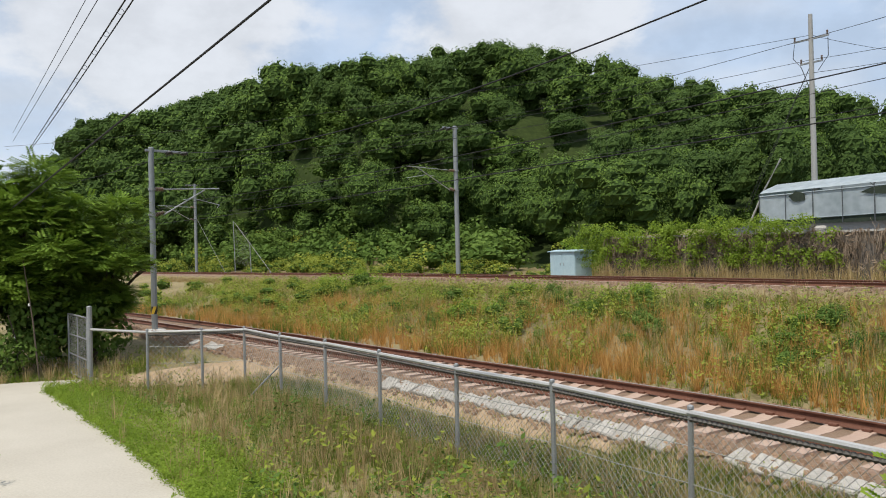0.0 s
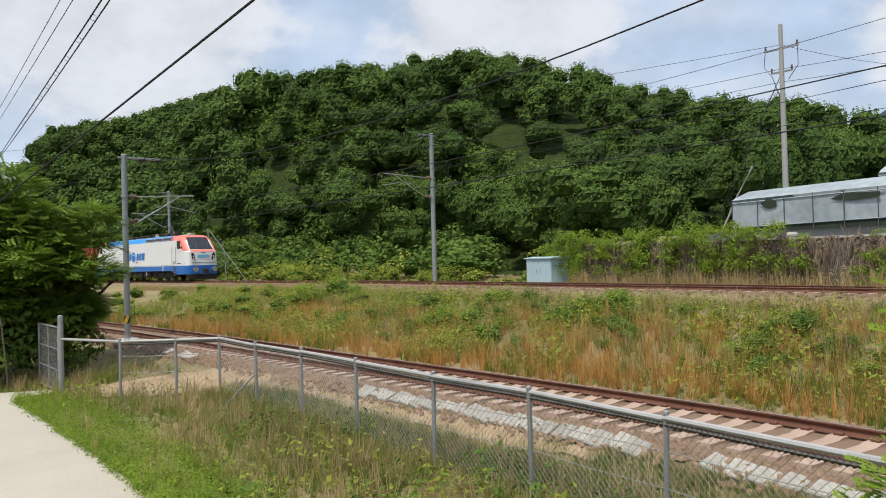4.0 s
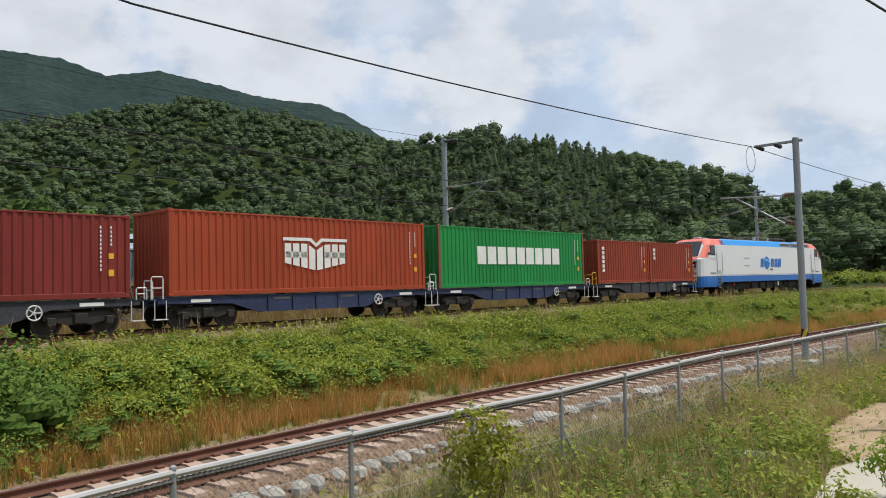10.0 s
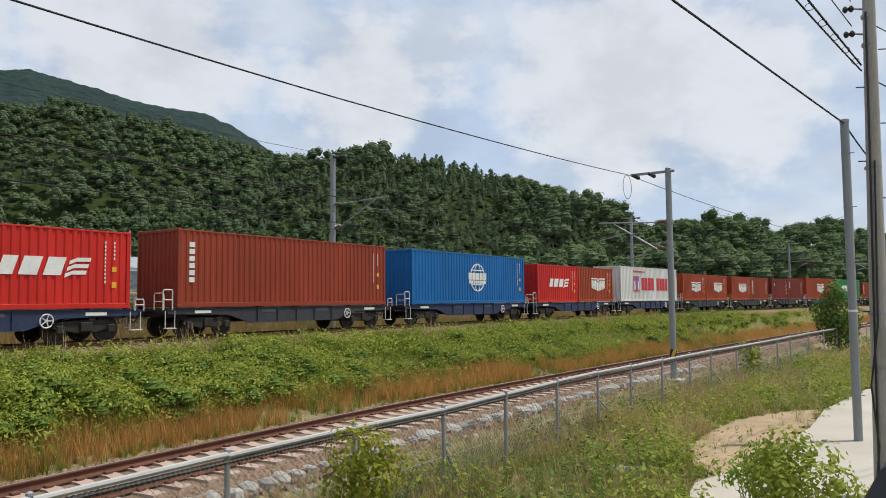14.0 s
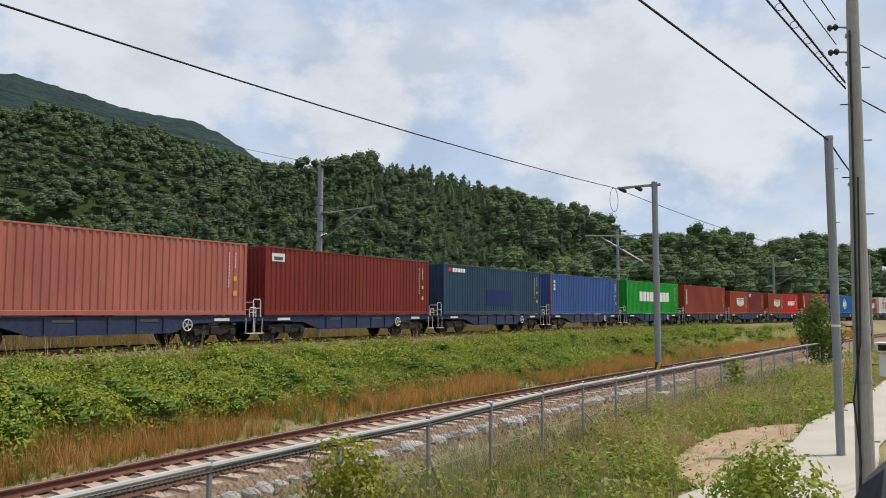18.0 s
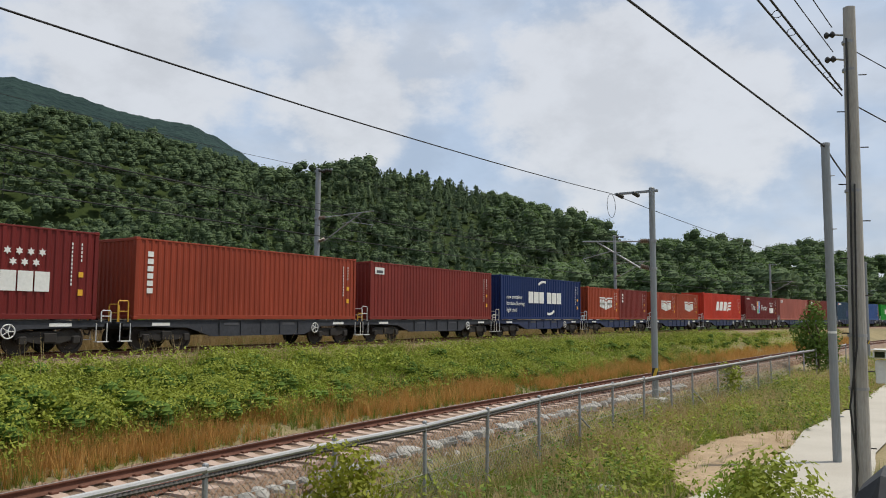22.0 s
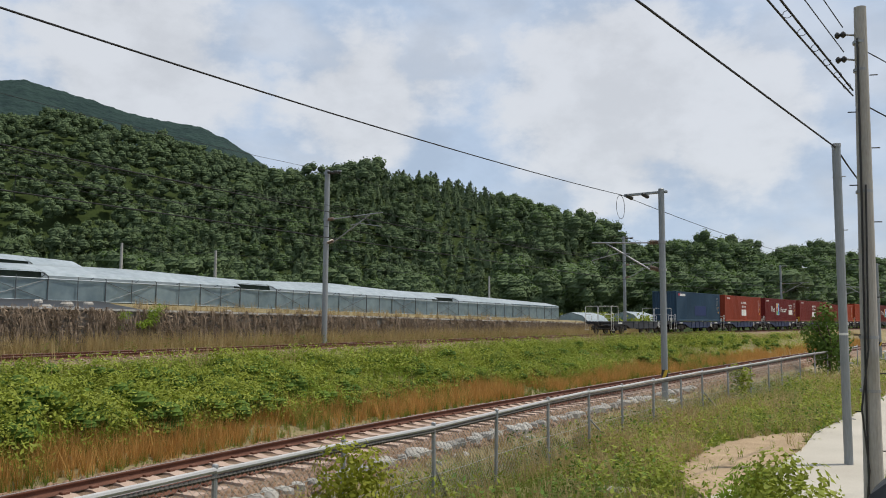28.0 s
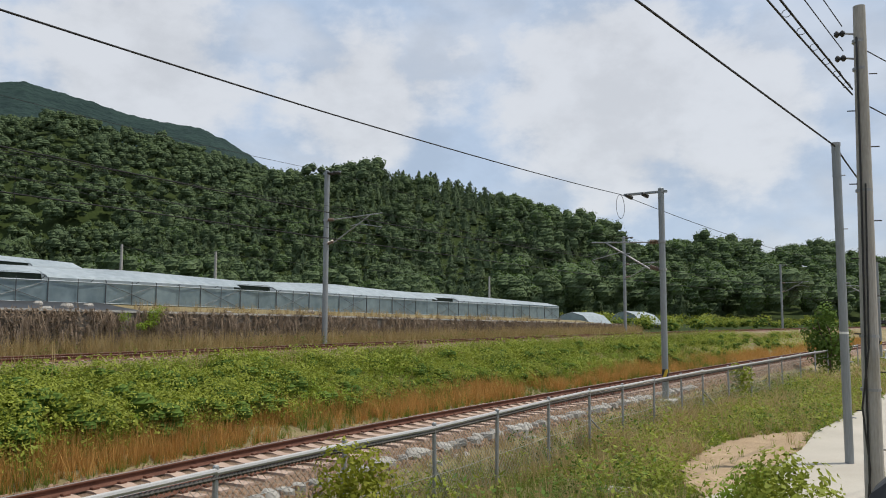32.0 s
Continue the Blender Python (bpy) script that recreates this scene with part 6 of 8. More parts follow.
cp = utility_pole(2.72, -14.8, gz(2.72, -14.8), 6.75, .160, "weathered concrete power pole with cables and step bolts", [], lean=(-.12, 0))
pole_steps(cp, .2, 1.5, 8.6, 11, (-.12, 0))
for z in (8.55, 8.05, 5.9, 3.4, 2.5):
    part("band", Kit().tube([(-.1 * z / 9, 0, z - .025), (-.1 * z / 9, 0, z + .025)], .178 - .066 * z / 9, 14), "galv", cp)
for z in (8.75, 8.3):
    part("insulator", ribbed(Kit(), (.12, .0, z), (.30, .03, z), .06, 2), "black", cp)
    part("bracket", Kit().tube([(-.05, 0, z - .06), (.14, 0, z)], .018, 6), "galv", cp)
part("cable", Kit().tube([(-.08, .125, 8.6), (-.05, .15, 6), (0, .17, 3), (.03, .19, .2)], .018, 6), "black", cp)
part("cable", Kit().tube([(-.12, .15, 6.0), (-.06, .19, 3.2), (.08, .19, 2.2), (.0, .2, 1.2), (.1, .22, .2)], .016, 6), "black", cp)
ca = thing("security_camera", "white weatherproof camera box strapped to the concrete pole", "camera", m=Matrix.Translation((2.30, -14.6, .45)) @ Matrix.Scale(.62, 4))
part("housing", Kit().box((0, 0, .35), (.34, .5, .22), ch=.03), "mark_white", ca)
part("sunshade", Kit().box((0, .05, .48), (.38, .6, .03), ch=.008), "mark_white", ca)
part("lens_window", Kit().box((0, .255, .35), (.24, .01, .15)), "loco_glass", ca)
part("control_box", Kit().box((0, -.05, -.12), (.30, .26, .62), ch=.03), "mark_white", ca)
mb = thing("meter_box", "white metal cabinet on the pole beside the path", "cabinet", m=Matrix.Translation((2.93, -16.2, gz(2.93, -16.2))))
part("body", Kit().box((0, 0, 1.75), (.26, .22, .5), ch=.03), "mark_white", mb)
part("door", Kit().box((0, .115, 1.75), (.21, .012, .43), ch=.005), "mark_white", mb)
part("leg", Kit().tube([(0, 0, 0), (0, 0, 1.5)], .05, 8), "galv", mb)

# the cable and the wires that pass over the camera to a pole beside the gate
wire("power_cable", [(4.6, -26, 5.2), (4.53, -21.84, 5.75), (5.65, 2.37, 6.9), (-12.6, 27.4, 2.8), (-19, 38, 1.6)], .022, [.05, .02, .02, .05], "thick black cable hung from the steel pole", seg=20)
lp = utility_pole(-19.5, 39.5, gz(-19.5, 39.5), 9.2, .2, "concrete power pole with cross-arms among trees", [(8.6, 2.2), (7.8, 1.6)], yaw=.3)
OVER = Vector((2.5, .5, 5.6))
for dz, sg, r in ((0, .03, .016), (-.1, .16, .014)):
    wire("twisted_cable", [(2.74, -14.66, 5.25 + dz), OVER + Vector((0, 0, dz)), (-18.5, 43.5, 7.25 + dz)], r, sg, "bundled telephone cable with spacer coils")
for z, dx in ((6.45, .3), (6.0, .3)):
    wire("power_line", [(2.58 + dx, -14.78, z), (2.3 + dx, .5, z + .1), (-19.5 + dx, 43.5, z + 1.9)], .009, .02, "thin black power line")
coils = thing("cable_coils", "black wire rings round the telephone cable", "cable rings")
for i in range(40):
    u = .03 + .05 * i
    a, b, v = (Vector((2.74, -14.66, 5.2)), OVER, u) if u < 1 else (OVER, Vector((-18.5, 43.5, 7.2)), (u - 1) * .8)
    if .75 < u < 1.2:
        continue
    p = a.lerp(b, v)
    p.z -= 4 * .09 * v * (1 - v)
    part("coil", Kit().tube([p + Vector((.055 * math.cos(t), .025 * math.cos(t) + .05 * t / 6.283, .055 * math.sin(t))) for t in np.linspace(0, 2 * math.pi, 13)], .005, 4), "wire", coils)
wire("power_line", [(2.6, -14.8, 5.0), (-3, -40, 4.5)], .012, .3, "black service line leaving the pole")
wire("power_line", [(2.6, -14.8, 6.0), (-3, -40, 6.5)], .010, .3, "black service line leaving the pole")
for z in (6.75, 5.95):
    tagged(part("cross_arm", Kit().box((-10.75, 22.7, z), (1.7, .09, .09), m=Matrix.Rotation(-.3, 3, "Z").to_4x4(), ch=.01), "mast", lp))

# ---------------------------------------------------------------- retaining wall, greenhouses, equipment box


def build_wall():
    w = thing("retaining_wall", "low weathered stone retaining wall overgrown with dry vines", "wall", kind="structure")
    ss = np.arange(WALL_S[0], WALL_S[1] + .1, 2.0)
    for a, b in zip(ss[:-1], ss[1:]):
        k = Kit()
        v = []
        for s in (a, b):
            zt = float(terrace(s))
            for off, z in ((3.9, -.6), (4.05, zt), (4.4, zt), (4.4, -.6)):
                x, y = BACK.at(s, off)
                v.append((float(x), float(y), z))
        k.add(v, [(0, 1, 5, 4), (1, 2, 6, 5), (2, 3, 7, 6), (0, 3, 2, 1), (4, 5, 6, 7)])
        part("wall_section", k, "wallstone", w)
        k = Kit()
        v = []
        for s in (a + .02, b - .02):
            zt = float(terrace(s))
            for off, z in ((3.98, zt), (3.98, zt + .09), (4.45, zt + .09), (4.45, zt)):
                x, y = BACK.at(s, off)
                v.append((float(x), float(y), z))
        k.add(v, [(0, 1, 5, 4), (1, 2, 6, 5), (2, 3, 7, 6), (0, 3, 2, 1), (4, 5, 6, 7), (0, 4, 7, 3)])
        part("coping", k, "concrete", w)
    rng = random.Random(4)
    me = [Kit().box((0, 0, 0), (.5, .35, .28), ch=.09).mesh("loose_stone", MT["white_stone"]) for q in range(1)]
    for i in range(34):
        s = rng.uniform(-34, 22) if i < 26 else rng.uniform(24, 60)
        x, y = BACK.at(s, rng.uniform(5.0, 7.5))
        st = new("loose_stone", me[0])
        st.parent = w
        q = rng.uniform(.5, 1.2)
        st.matrix_basis = Matrix.Translation((float(x), float(y), gz(float(x), float(y)) + .08)) @ Matrix.Rotation(rng.uniform(0, 6), 4, "Z") @ Matrix.Scale(q, 4)


build_wall()


def mulch():
    """Black plastic mulch on the bank before the greenhouse."""
    ss = np.arange(-36, 20.1, 1.0)
    offs = np.array([4.9, 5.6, 6.4, 7.4, 8.4, 9.1])
    rng = np.random.default_rng(5)
    X, Y = [np.array(q) for q in zip(*[BACK.at(ss, o) for o in offs])]
    Z = ground_z(X, Y) + .05 + rng.uniform(0, .05, X.shape)
    V = np.stack([X, Y, Z], -1)
    m, n = X.shape
    i, j = np.meshgrid(np.arange(m - 1), np.arange(n - 1), indexing="ij")
    q = np.stack([i * n + j, i * n + j + 1, (i + 1) * n + j + 1, (i + 1) * n + j], -1).reshape(-1, 4)
    tagged(new("mulch_sheet", big_mesh("mulch_sheet", V.reshape(-1, 3), q, "black")), "black plastic mulch sheet held down by stones", "ground", kind="structure")


mulch()
MT["gh_frame"] = mat("greenhouse_pipe", (0.07, 0.08, 0.085), (0.14, 0.15, 0.16), 0.5, 0.3)
# near-black green; the shade inside the house is part of this colour
MT["gh_dark"] = mat("greenhouse_inside_shade", (0.012, 0.020, 0.014), (0.035, 0.05, 0.03), 0.9, scale=2, fine=9)


def greenhouse(off, s0, s1, step, label, rows, depth, gaps, torn=()):
    """A long plastic house beside the track: rows give (s, base, eave, ridge)."""
    g = thing("greenhouse", label, "greenhouse", "greenhouses")
    R = np.array(rows)
    hs = lambda s: [float(np.interp(s, R[:, 0], R[:, k])) for k in (1, 2, 3)]
    rng = random.Random(int(abs(s0) * 10))
    n = int(round((s1 - s0) / step))

    def P(s, o, z):
        x, y = BACK.at(s, off + o)
        return (float(x), float(y), z)
    half = depth / 2
    for i in range(n):
        a, b = s0 + (s1 - s0) * i / n, s0 + (s1 - s0) * (i + 1) / n
        (b0, e0, r0), (b1, e1, r1) = hs(a), hs(b)
        gap = any(q0 <= (a + b) / 2 <= q1 for q0, q1 in gaps)
        jit = [rng.uniform(-.04, .04) for q in range(4)]
        mid = (a + b) / 2
        bm, em, rm = hs(mid)
        # front film, slightly slack between the posts
        k = Kit()
        top0, top1 = (e0 - .12, e1 - .12)
        lo = .28
        k.add([P(a, 0, b0 + lo), P(mid, .05 + jit[0], bm + lo), P(b, 0, b1 + lo), P(b, 0, top1), P(mid, .04 + jit[1], em - .14), P(a, 0, top0)], [(0, 1, 4, 5), (1, 2, 3, 4)])
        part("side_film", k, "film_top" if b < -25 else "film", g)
        k = Kit().tube([P(a, -.02, b0 + lo), P(b, -.02, b1 + lo)], .022, 5)
        k.tube([P(a, -.02, e0 - .14), P(b, -.02, e1 - .14)], .03, 5)
        part("film_rail", k, "film_top", g)
        part("post", Kit().tube([P(a, -.03, b0 - .2), P(a, -.03, e0)], .028, 6), "gh_frame", g)
        part("post", Kit().tube([P(mid, -.03, bm - .2), P(mid, -.03, em)], .022, 6), "gh_frame", g)
        if i % 2 == 0 and s0 > 0:
            part("brace", Kit().tube([P(a, -.02, e0 - .15), P(b, -.02, b1 + lo)], .014, 5), "gh_frame", g)
            part("brace", Kit().tube([P(a, -.02, b0 + lo), P(b, -.02, e1 - .15)], .014, 5), "gh_frame", g)
        # roof film
        k = Kit()
        prof = [(0.0 if not gap else .45, 0.02 if not gap else .28), (.25, .22), (half * .45, .75), (half, 1.0), (half * 1.55, .75), (depth, 0.02)]
        if gap:
            prof[1] = (.75, .42)
        v = []
        for s, (bb, ee, rr), jj in ((a, hs(a), 0), (b, hs(b), 0)):
            for o, u in prof:
                v.append(P(s, o, ee + (rr - ee) * u))
        m = len(prof)
        k.add(v, [(j, j + 1, m + j + 1, m + j) for j in range(m - 1)])
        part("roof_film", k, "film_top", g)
        if gap:
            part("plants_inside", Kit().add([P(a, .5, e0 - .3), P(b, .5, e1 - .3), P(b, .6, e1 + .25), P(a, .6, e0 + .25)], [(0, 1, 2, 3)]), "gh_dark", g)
        k = Kit()
        k.tube([P(a, o, e0 - .03 + (r0 - e0) * u) for o, u in ((0, 0), (.3, .2), (half * .45, .72), (half, .97), (half * 1.55, .72), (depth, 0))], .02, 5)
        part("hoop", k, "gh_frame", g)
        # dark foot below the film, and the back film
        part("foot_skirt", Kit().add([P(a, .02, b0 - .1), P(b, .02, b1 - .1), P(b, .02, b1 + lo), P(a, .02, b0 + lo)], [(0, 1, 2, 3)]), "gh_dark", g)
        part("back_film", Kit().add([P(a, depth, b0), P(b, depth, b1), P(b, depth, e1), P(a, depth, e0)], [(0, 1, 2, 3)]), "film", g)
    for s in (s0, s1):
        bb, ee, rr = hs(s)
        pts = [P(s, 0, bb + .1), P(s, 0, ee), P(s, .3, ee + (rr - ee) * .2), P(s, half * .45, ee + (rr - ee) * .74), P(s, half, rr - .02), P(s, half * 1.55, ee + (rr - ee) * .74), P(s, depth, ee), P(s, depth, bb + .1)]
        part("end_film", Kit().add(pts, [tuple(range(8))]), "film", g)
    # tears: patches laid on the uncut film, inner shade in their colour
    for s, z, rx, rz in torn:
        k = Kit()
        c = []
        for q in range(11):
            a = 2 * math.pi * q / 11
            w = rng.uniform(.75, 1.15)
            c.append(P(s + rx * w * math.cos(a), -.05, z + rz * w * math.sin(a)))
        k.add(c, [tuple(range(11))])
        part("torn_hole", k, "gh_dark", g, "dark patch on the film for a torn hole's shaded inside")
    return g


greenhouse(9.0, -35.3, 14.0, 2.9, "long plastic-film greenhouse with torn sides on the bank", [(-35.3, 2.2, 3.85, 4.55), (-28, 2.3, 3.95, 4.65), (-13, 2.4, 3.85, 5.1), (0, 2.2, 3.65, 4.6), (14, 1.8, 3.15, 3.85)], 6.5, [(-24, -3)], [(-33.2, 3.55, .45, .25), (-29.0, 3.6, 1.1, .2)])
greenhouse(9.0, 14.6, 69.0, 2.9, "long plastic-film greenhouse with sagging roof on the stone wall", [(14, 1.72, 3.1, 3.75), (24, 1.62, 3.05, 3.85), (32, 1.48, 2.98, 3.6), (40, 1.35, 2.85, 3.75), (48, 1.25, 2.75, 3.45), (56, 1.15, 2.65, 3.4), (69, .93, 2.48, 2.95)], 6.5, [(13, 17), (28, 32), (49, 53)])
greenhouse(17.5, -32, 24.5, 3.2, "second plastic-film greenhouse behind the first", [(-32, 3.0, 5.3, 6.2), (-13, 3.0, 5.2, 6.1), (0, 2.6, 4.8, 5.6), (24.5, 2.2, 4.0, 4.75)], 6.5, [(-24, 22)])
greenhouse(10.0, 78, 83, 2.5, "small low white plastic tunnel beside the track", [(78, .2, .5, 2.0), (83, .2, .5, 2.0)], 5.0, [])
greenhouse(12.0, 95, 101, 3.0, "small low white plastic tunnel beside the track", [(95, .2, .6, 2.3), (101, .2, .6, 2.2)], 5.0, [])


def equipment_box():
    b = thing("equipment_cabinet", "pale blue-grey steel trackside cabinet with overhanging lid", "cabinet", m=Matrix.Translation((10.9, 41.6, gz(10.9, 41.6) - .02)) @ Matrix.Rotation(radians(-62), 4, "Z"))
    MT["cabinet"] = mat("cabinet_paint", (0.33, 0.46, 0.52), (0.42, 0.55, 0.60), 0.5, scale=1, fine=10)
    part("plinth", Kit().box((0, 0, .06), (2.1, 1.35, .3), ch=.02), "concrete", b)
    part("body", Kit().box((0, 0, .9), (2.0, 1.25, 1.45), ch=.02), "cabinet", b)
    part("lid", Kit().prism([(-.72, 1.62), (.72, 1.62), (.72, 1.66), (0, 1.74), (-.72, 1.66)], -1.1, 1.1), "cabinet", b)
    for x in (-.5, .5):
        d = part("door", Kit().box((x, -.632, .9), (.94, .02, 1.3), ch=.006), "cabinet", b)
        part("handle", Kit().box((x + (.36 if x < 0 else -.36), -.65, .95), (.03, .03, .16), ch=.006), "galv", d)
    part("sign_plate", Kit().box((1.006, .1, 1.25), (.012, .3, .16)), "mark_grey", b)


equipment_box()


def slope_net():
    """Grey safety netting on leaning posts beside bare soil on the slope behind the far track."""
    n = thing("safety_net", "grey rock-fall net hung on leaning posts at a bare slope", "net")
    top, foot = Vector((-12.6, 72.4, 4.6)), Vector((-9.2, 71.2, -.1))
    part("net_mesh", net(Vector((-12.6, 72.4, .9)), Vector((-11.2, 71.9, .4)), 3.2, .14).tube([top, foot], .03, 6), "mesh_wire", n)
    for u in (0, .45, 1):
        p = top.lerp(foot, u)
        part("post", Kit().tube([(p.x, p.y, gz(p.x, p.y) - .2), (p.x - .1, p.y, p.z + .1)], .04, 6), "galv", n)
    part("stay_wire", Kit().tube([(-16.0, 72.0, 5.2), (-13.2, 71.2, -.2)], .018, 5), "galv", n)


slope_net()
sg = thing("track_sign", "small white marker sign on a post by the rail", "sign", m=Matrix.Translation((float(BACK.at(-8.9, 2.6)[0]), float(BACK.at(-8.9, 2.6)[1]), gz(*(float(q) for q in BACK.at(-8.9, 2.6))))))
part("post", Kit().tube([(0, 0, 0), (0, 0, .75)], .02, 6), "galv", sg)
part("plate", Kit().box((0, 0, .8), (.04, .34, .2), ch=.005), "mark_white", sg)

# ---------------------------------------------------------------- plants


def unit(rng, n):
    v = rng.normal(size=(n, 3))
    return v / np.linalg.norm(v, axis=1)[:, None]


def leaf_quads(rng, pos, nrm, size, slim=.55):
    """Kite-shaped leaves at pos, facing nrm."""
    n = len(pos)
    t = np.cross(nrm, unit(rng, n))
    t /= np.linalg.norm(t, axis=1)[:, None] + 1e-9
    b = np.cross(nrm, t)
    s = size * rng.uniform(.6, 1.3, n)[:, None]
    fold = nrm * s * .12
    return np.stack([pos - t * s * .5, pos + b * s * slim * .5 - fold, pos + t * s * .6, pos - b * s * slim * .5 - fold], 1)


def crown(seed, n, r, leaf, lumps=9, flat=.8, lr=(.42, .62), low=-.35, slim=.6, jit=.36):
    """A crown of leaves on overlapping lumps, radius r, centred at the origin: (leaf quads, shade quads)."""
    rng = np.random.default_rng(seed)
    c = unit(rng, lumps) * rng.uniform(.35, .72, (lumps, 1)) * r
    c[:, 2] = c[:, 2] * flat + .05 * r
    rad = rng.uniform(*lr, lumps) * r
    w = rad ** 2 / (rad ** 2).sum()
    k = rng.choice(lumps, n, p=w)
    d = unit(rng, n)
    d[:, 2] = np.where(d[:, 2] < low, -d[:, 2], d[:, 2])
    pos = c[k] + d * (rad[k] * rng.uniform(.80, 1.10, n))[:, None] * np.array([1, 1, flat])
    nr = d + unit(rng, n) * jit + np.array([0, 0, .15])
    nr /= np.linalg.norm(nr, axis=1)[:, None]
    L = leaf_quads(rng, pos, nr, leaf, slim)
    # closed inner masses of foliage, one to a lump, coloured as shade
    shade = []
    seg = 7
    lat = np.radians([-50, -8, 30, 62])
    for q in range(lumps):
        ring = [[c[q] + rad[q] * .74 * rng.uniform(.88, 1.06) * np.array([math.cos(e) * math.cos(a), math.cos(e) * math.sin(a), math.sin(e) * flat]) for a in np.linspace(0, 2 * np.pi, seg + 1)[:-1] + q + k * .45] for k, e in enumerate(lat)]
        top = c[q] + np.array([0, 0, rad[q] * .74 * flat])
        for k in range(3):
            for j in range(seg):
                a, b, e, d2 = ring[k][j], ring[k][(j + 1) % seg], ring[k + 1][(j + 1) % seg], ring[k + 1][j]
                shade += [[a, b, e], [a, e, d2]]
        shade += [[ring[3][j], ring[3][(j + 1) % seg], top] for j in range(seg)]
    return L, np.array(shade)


def conifer(seed, n, r, h, leaf):
    """A pine: whorls of drooping sprays round a pointed, uneven crown."""
    rng = np.random.default_rng(seed)
    m = 26
    bu = (np.arange(m) + rng.random(m)) / m
    ba = rng.uniform(0, 6.283, m)
    bl = r * (1.0 - bu) ** .62 * rng.uniform(.62, 1.1, m) + .06
    k = rng.integers(0, m, n)
    q = rng.random(n) ** .55
    a = ba[k] + rng.normal(0, .36, n)
    rr = bl[k] * q
    pos = np.stack([rr * np.cos(a), rr * np.sin(a), (.12 + .88 * bu[k]) * h - .30 * rr + rng.normal(0, .05, n)], 1)
    nr = np.stack([np.cos(a) * .75, np.sin(a) * .75, np.full(n, .65)], 1) + unit(rng, n) * .35
    nr /= np.linalg.norm(nr, axis=1)[:, None]
    L = leaf_quads(rng, pos, nr, leaf, .55)
    v = np.linspace(0, 2 * np.pi, 6)[:-1]
    base = [np.array([r * .55 * math.cos(q), r * .55 * math.sin(q), .02 * h]) for q in v]
    tip = np.array([0, 0, h * .9])
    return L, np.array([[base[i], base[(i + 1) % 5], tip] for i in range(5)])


def tuft(seed, n, h, w, spread=.6):
    """Blades of grass as thin triangles, three corners each."""
    rng = np.random.default_rng(seed)
    a = rng.uniform(0, 6.283, n)
    r = rng.random(n) * .16
    p = np.stack([r * np.cos(a), r * np.sin(a), np.zeros(n)], 1)
    hh = h * rng.uniform(.45, 1.15, n)
    lean = rng.uniform(0, spread, n) * hh
    b = rng.uniform(0, 6.283, n)
    tip = p + np.stack([lean * np.cos(b), lean * np.sin(b), hh], 1)
    side = np.stack([np.cos(b + 1.57), np.sin(b + 1.57), np.zeros(n)], 1) * w
    return np.stack([p - side, p + side, tip], 1)


def spread(templates, tid, pos, scale, yaw, squash=None):
    """Copies of the templates, as one set of faces."""
    out = []
    for t, T in enumerate(templates):
        i = np.nonzero(tid == t)[0]
        if not len(i):
            continue
        c, s = np.cos(yaw[i])[:, None, None], np.sin(yaw[i])[:, None, None]
        sc = scale[i][:, None, None]
        sq = (squash[i] if squash is not None else np.ones(len(i)))[:, None, None]
        X = (T[None, ..., 0] * c - T[None, ..., 1] * s) * sc + pos[i, 0][:, None, None]
        Y = (T[None, ..., 0] * s + T[None, ..., 1] * c) * sc + pos[i, 1][:, None, None]
        Z = T[None, ..., 2] * sc * sq + pos[i, 2][:, None, None]
        out.append(np.stack([X, Y, Z], -1).reshape(-1, T.shape[1], 3))
    return np.concatenate(out)


def faces_object(name, Q, material, label, category, parent=None):
    k = Q.shape[1]
    V = Q.reshape(-1, 3)
    F = np.arange(len(V)).reshape(-1, k)
    ob = new(name, big_mesh(name, V, F, material))
    if parent:
        ob.parent = parent
        return ob
    return tagged(ob, label, category, kind="stuff")


def polar_points(rng, n, az0, az1, d0, d1):
    a = np.radians(rng.uniform(az0, az1, n))
    d = np.sqrt(rng.uniform(d0 ** 2, d1 ** 2, n))
    return d * np.sin(a), d * np.cos(a)


def thin(x, y, r, keep=None):
    """Drops points that stand closer than r to one kept before."""
    cell, ok = {}, []
    for i, (a, b) in enumerate(zip(x, y)):
        g = (int(a // r), int(b // r))
        if any((x[j] - a) ** 2 + (y[j] - b) ** 2 < r * r for dx in (-1, 0, 1) for dy in (-1, 0, 1) for j in cell.get((g[0] + dx, g[1] + dy), ())):
            continue
        cell.setdefault(g, []).append(i)
        ok.append(i)
    return np.array(ok)


SKYLINE = [(-24, .13), (-22.1, .146), (-20.2, .172), (-16, .184), (-13.3, .200), (-8.6, .228), (-6, .259), (-2.9, .247), (.4, .263), (2.9, .260), (5.9, .276), (7.6, .264), (9.3, .292), (10.9, .275), (13, .262),
           (16.3, .25), (18.7, .243), (20.7, .228), (23.3, .214), (25.2, .198), (27.4, .199), (29.9, .178), (30.9, .186), (32.6, .181), (34.9, .162), (37.7, .150), (40.6, .140), (43, .12)]


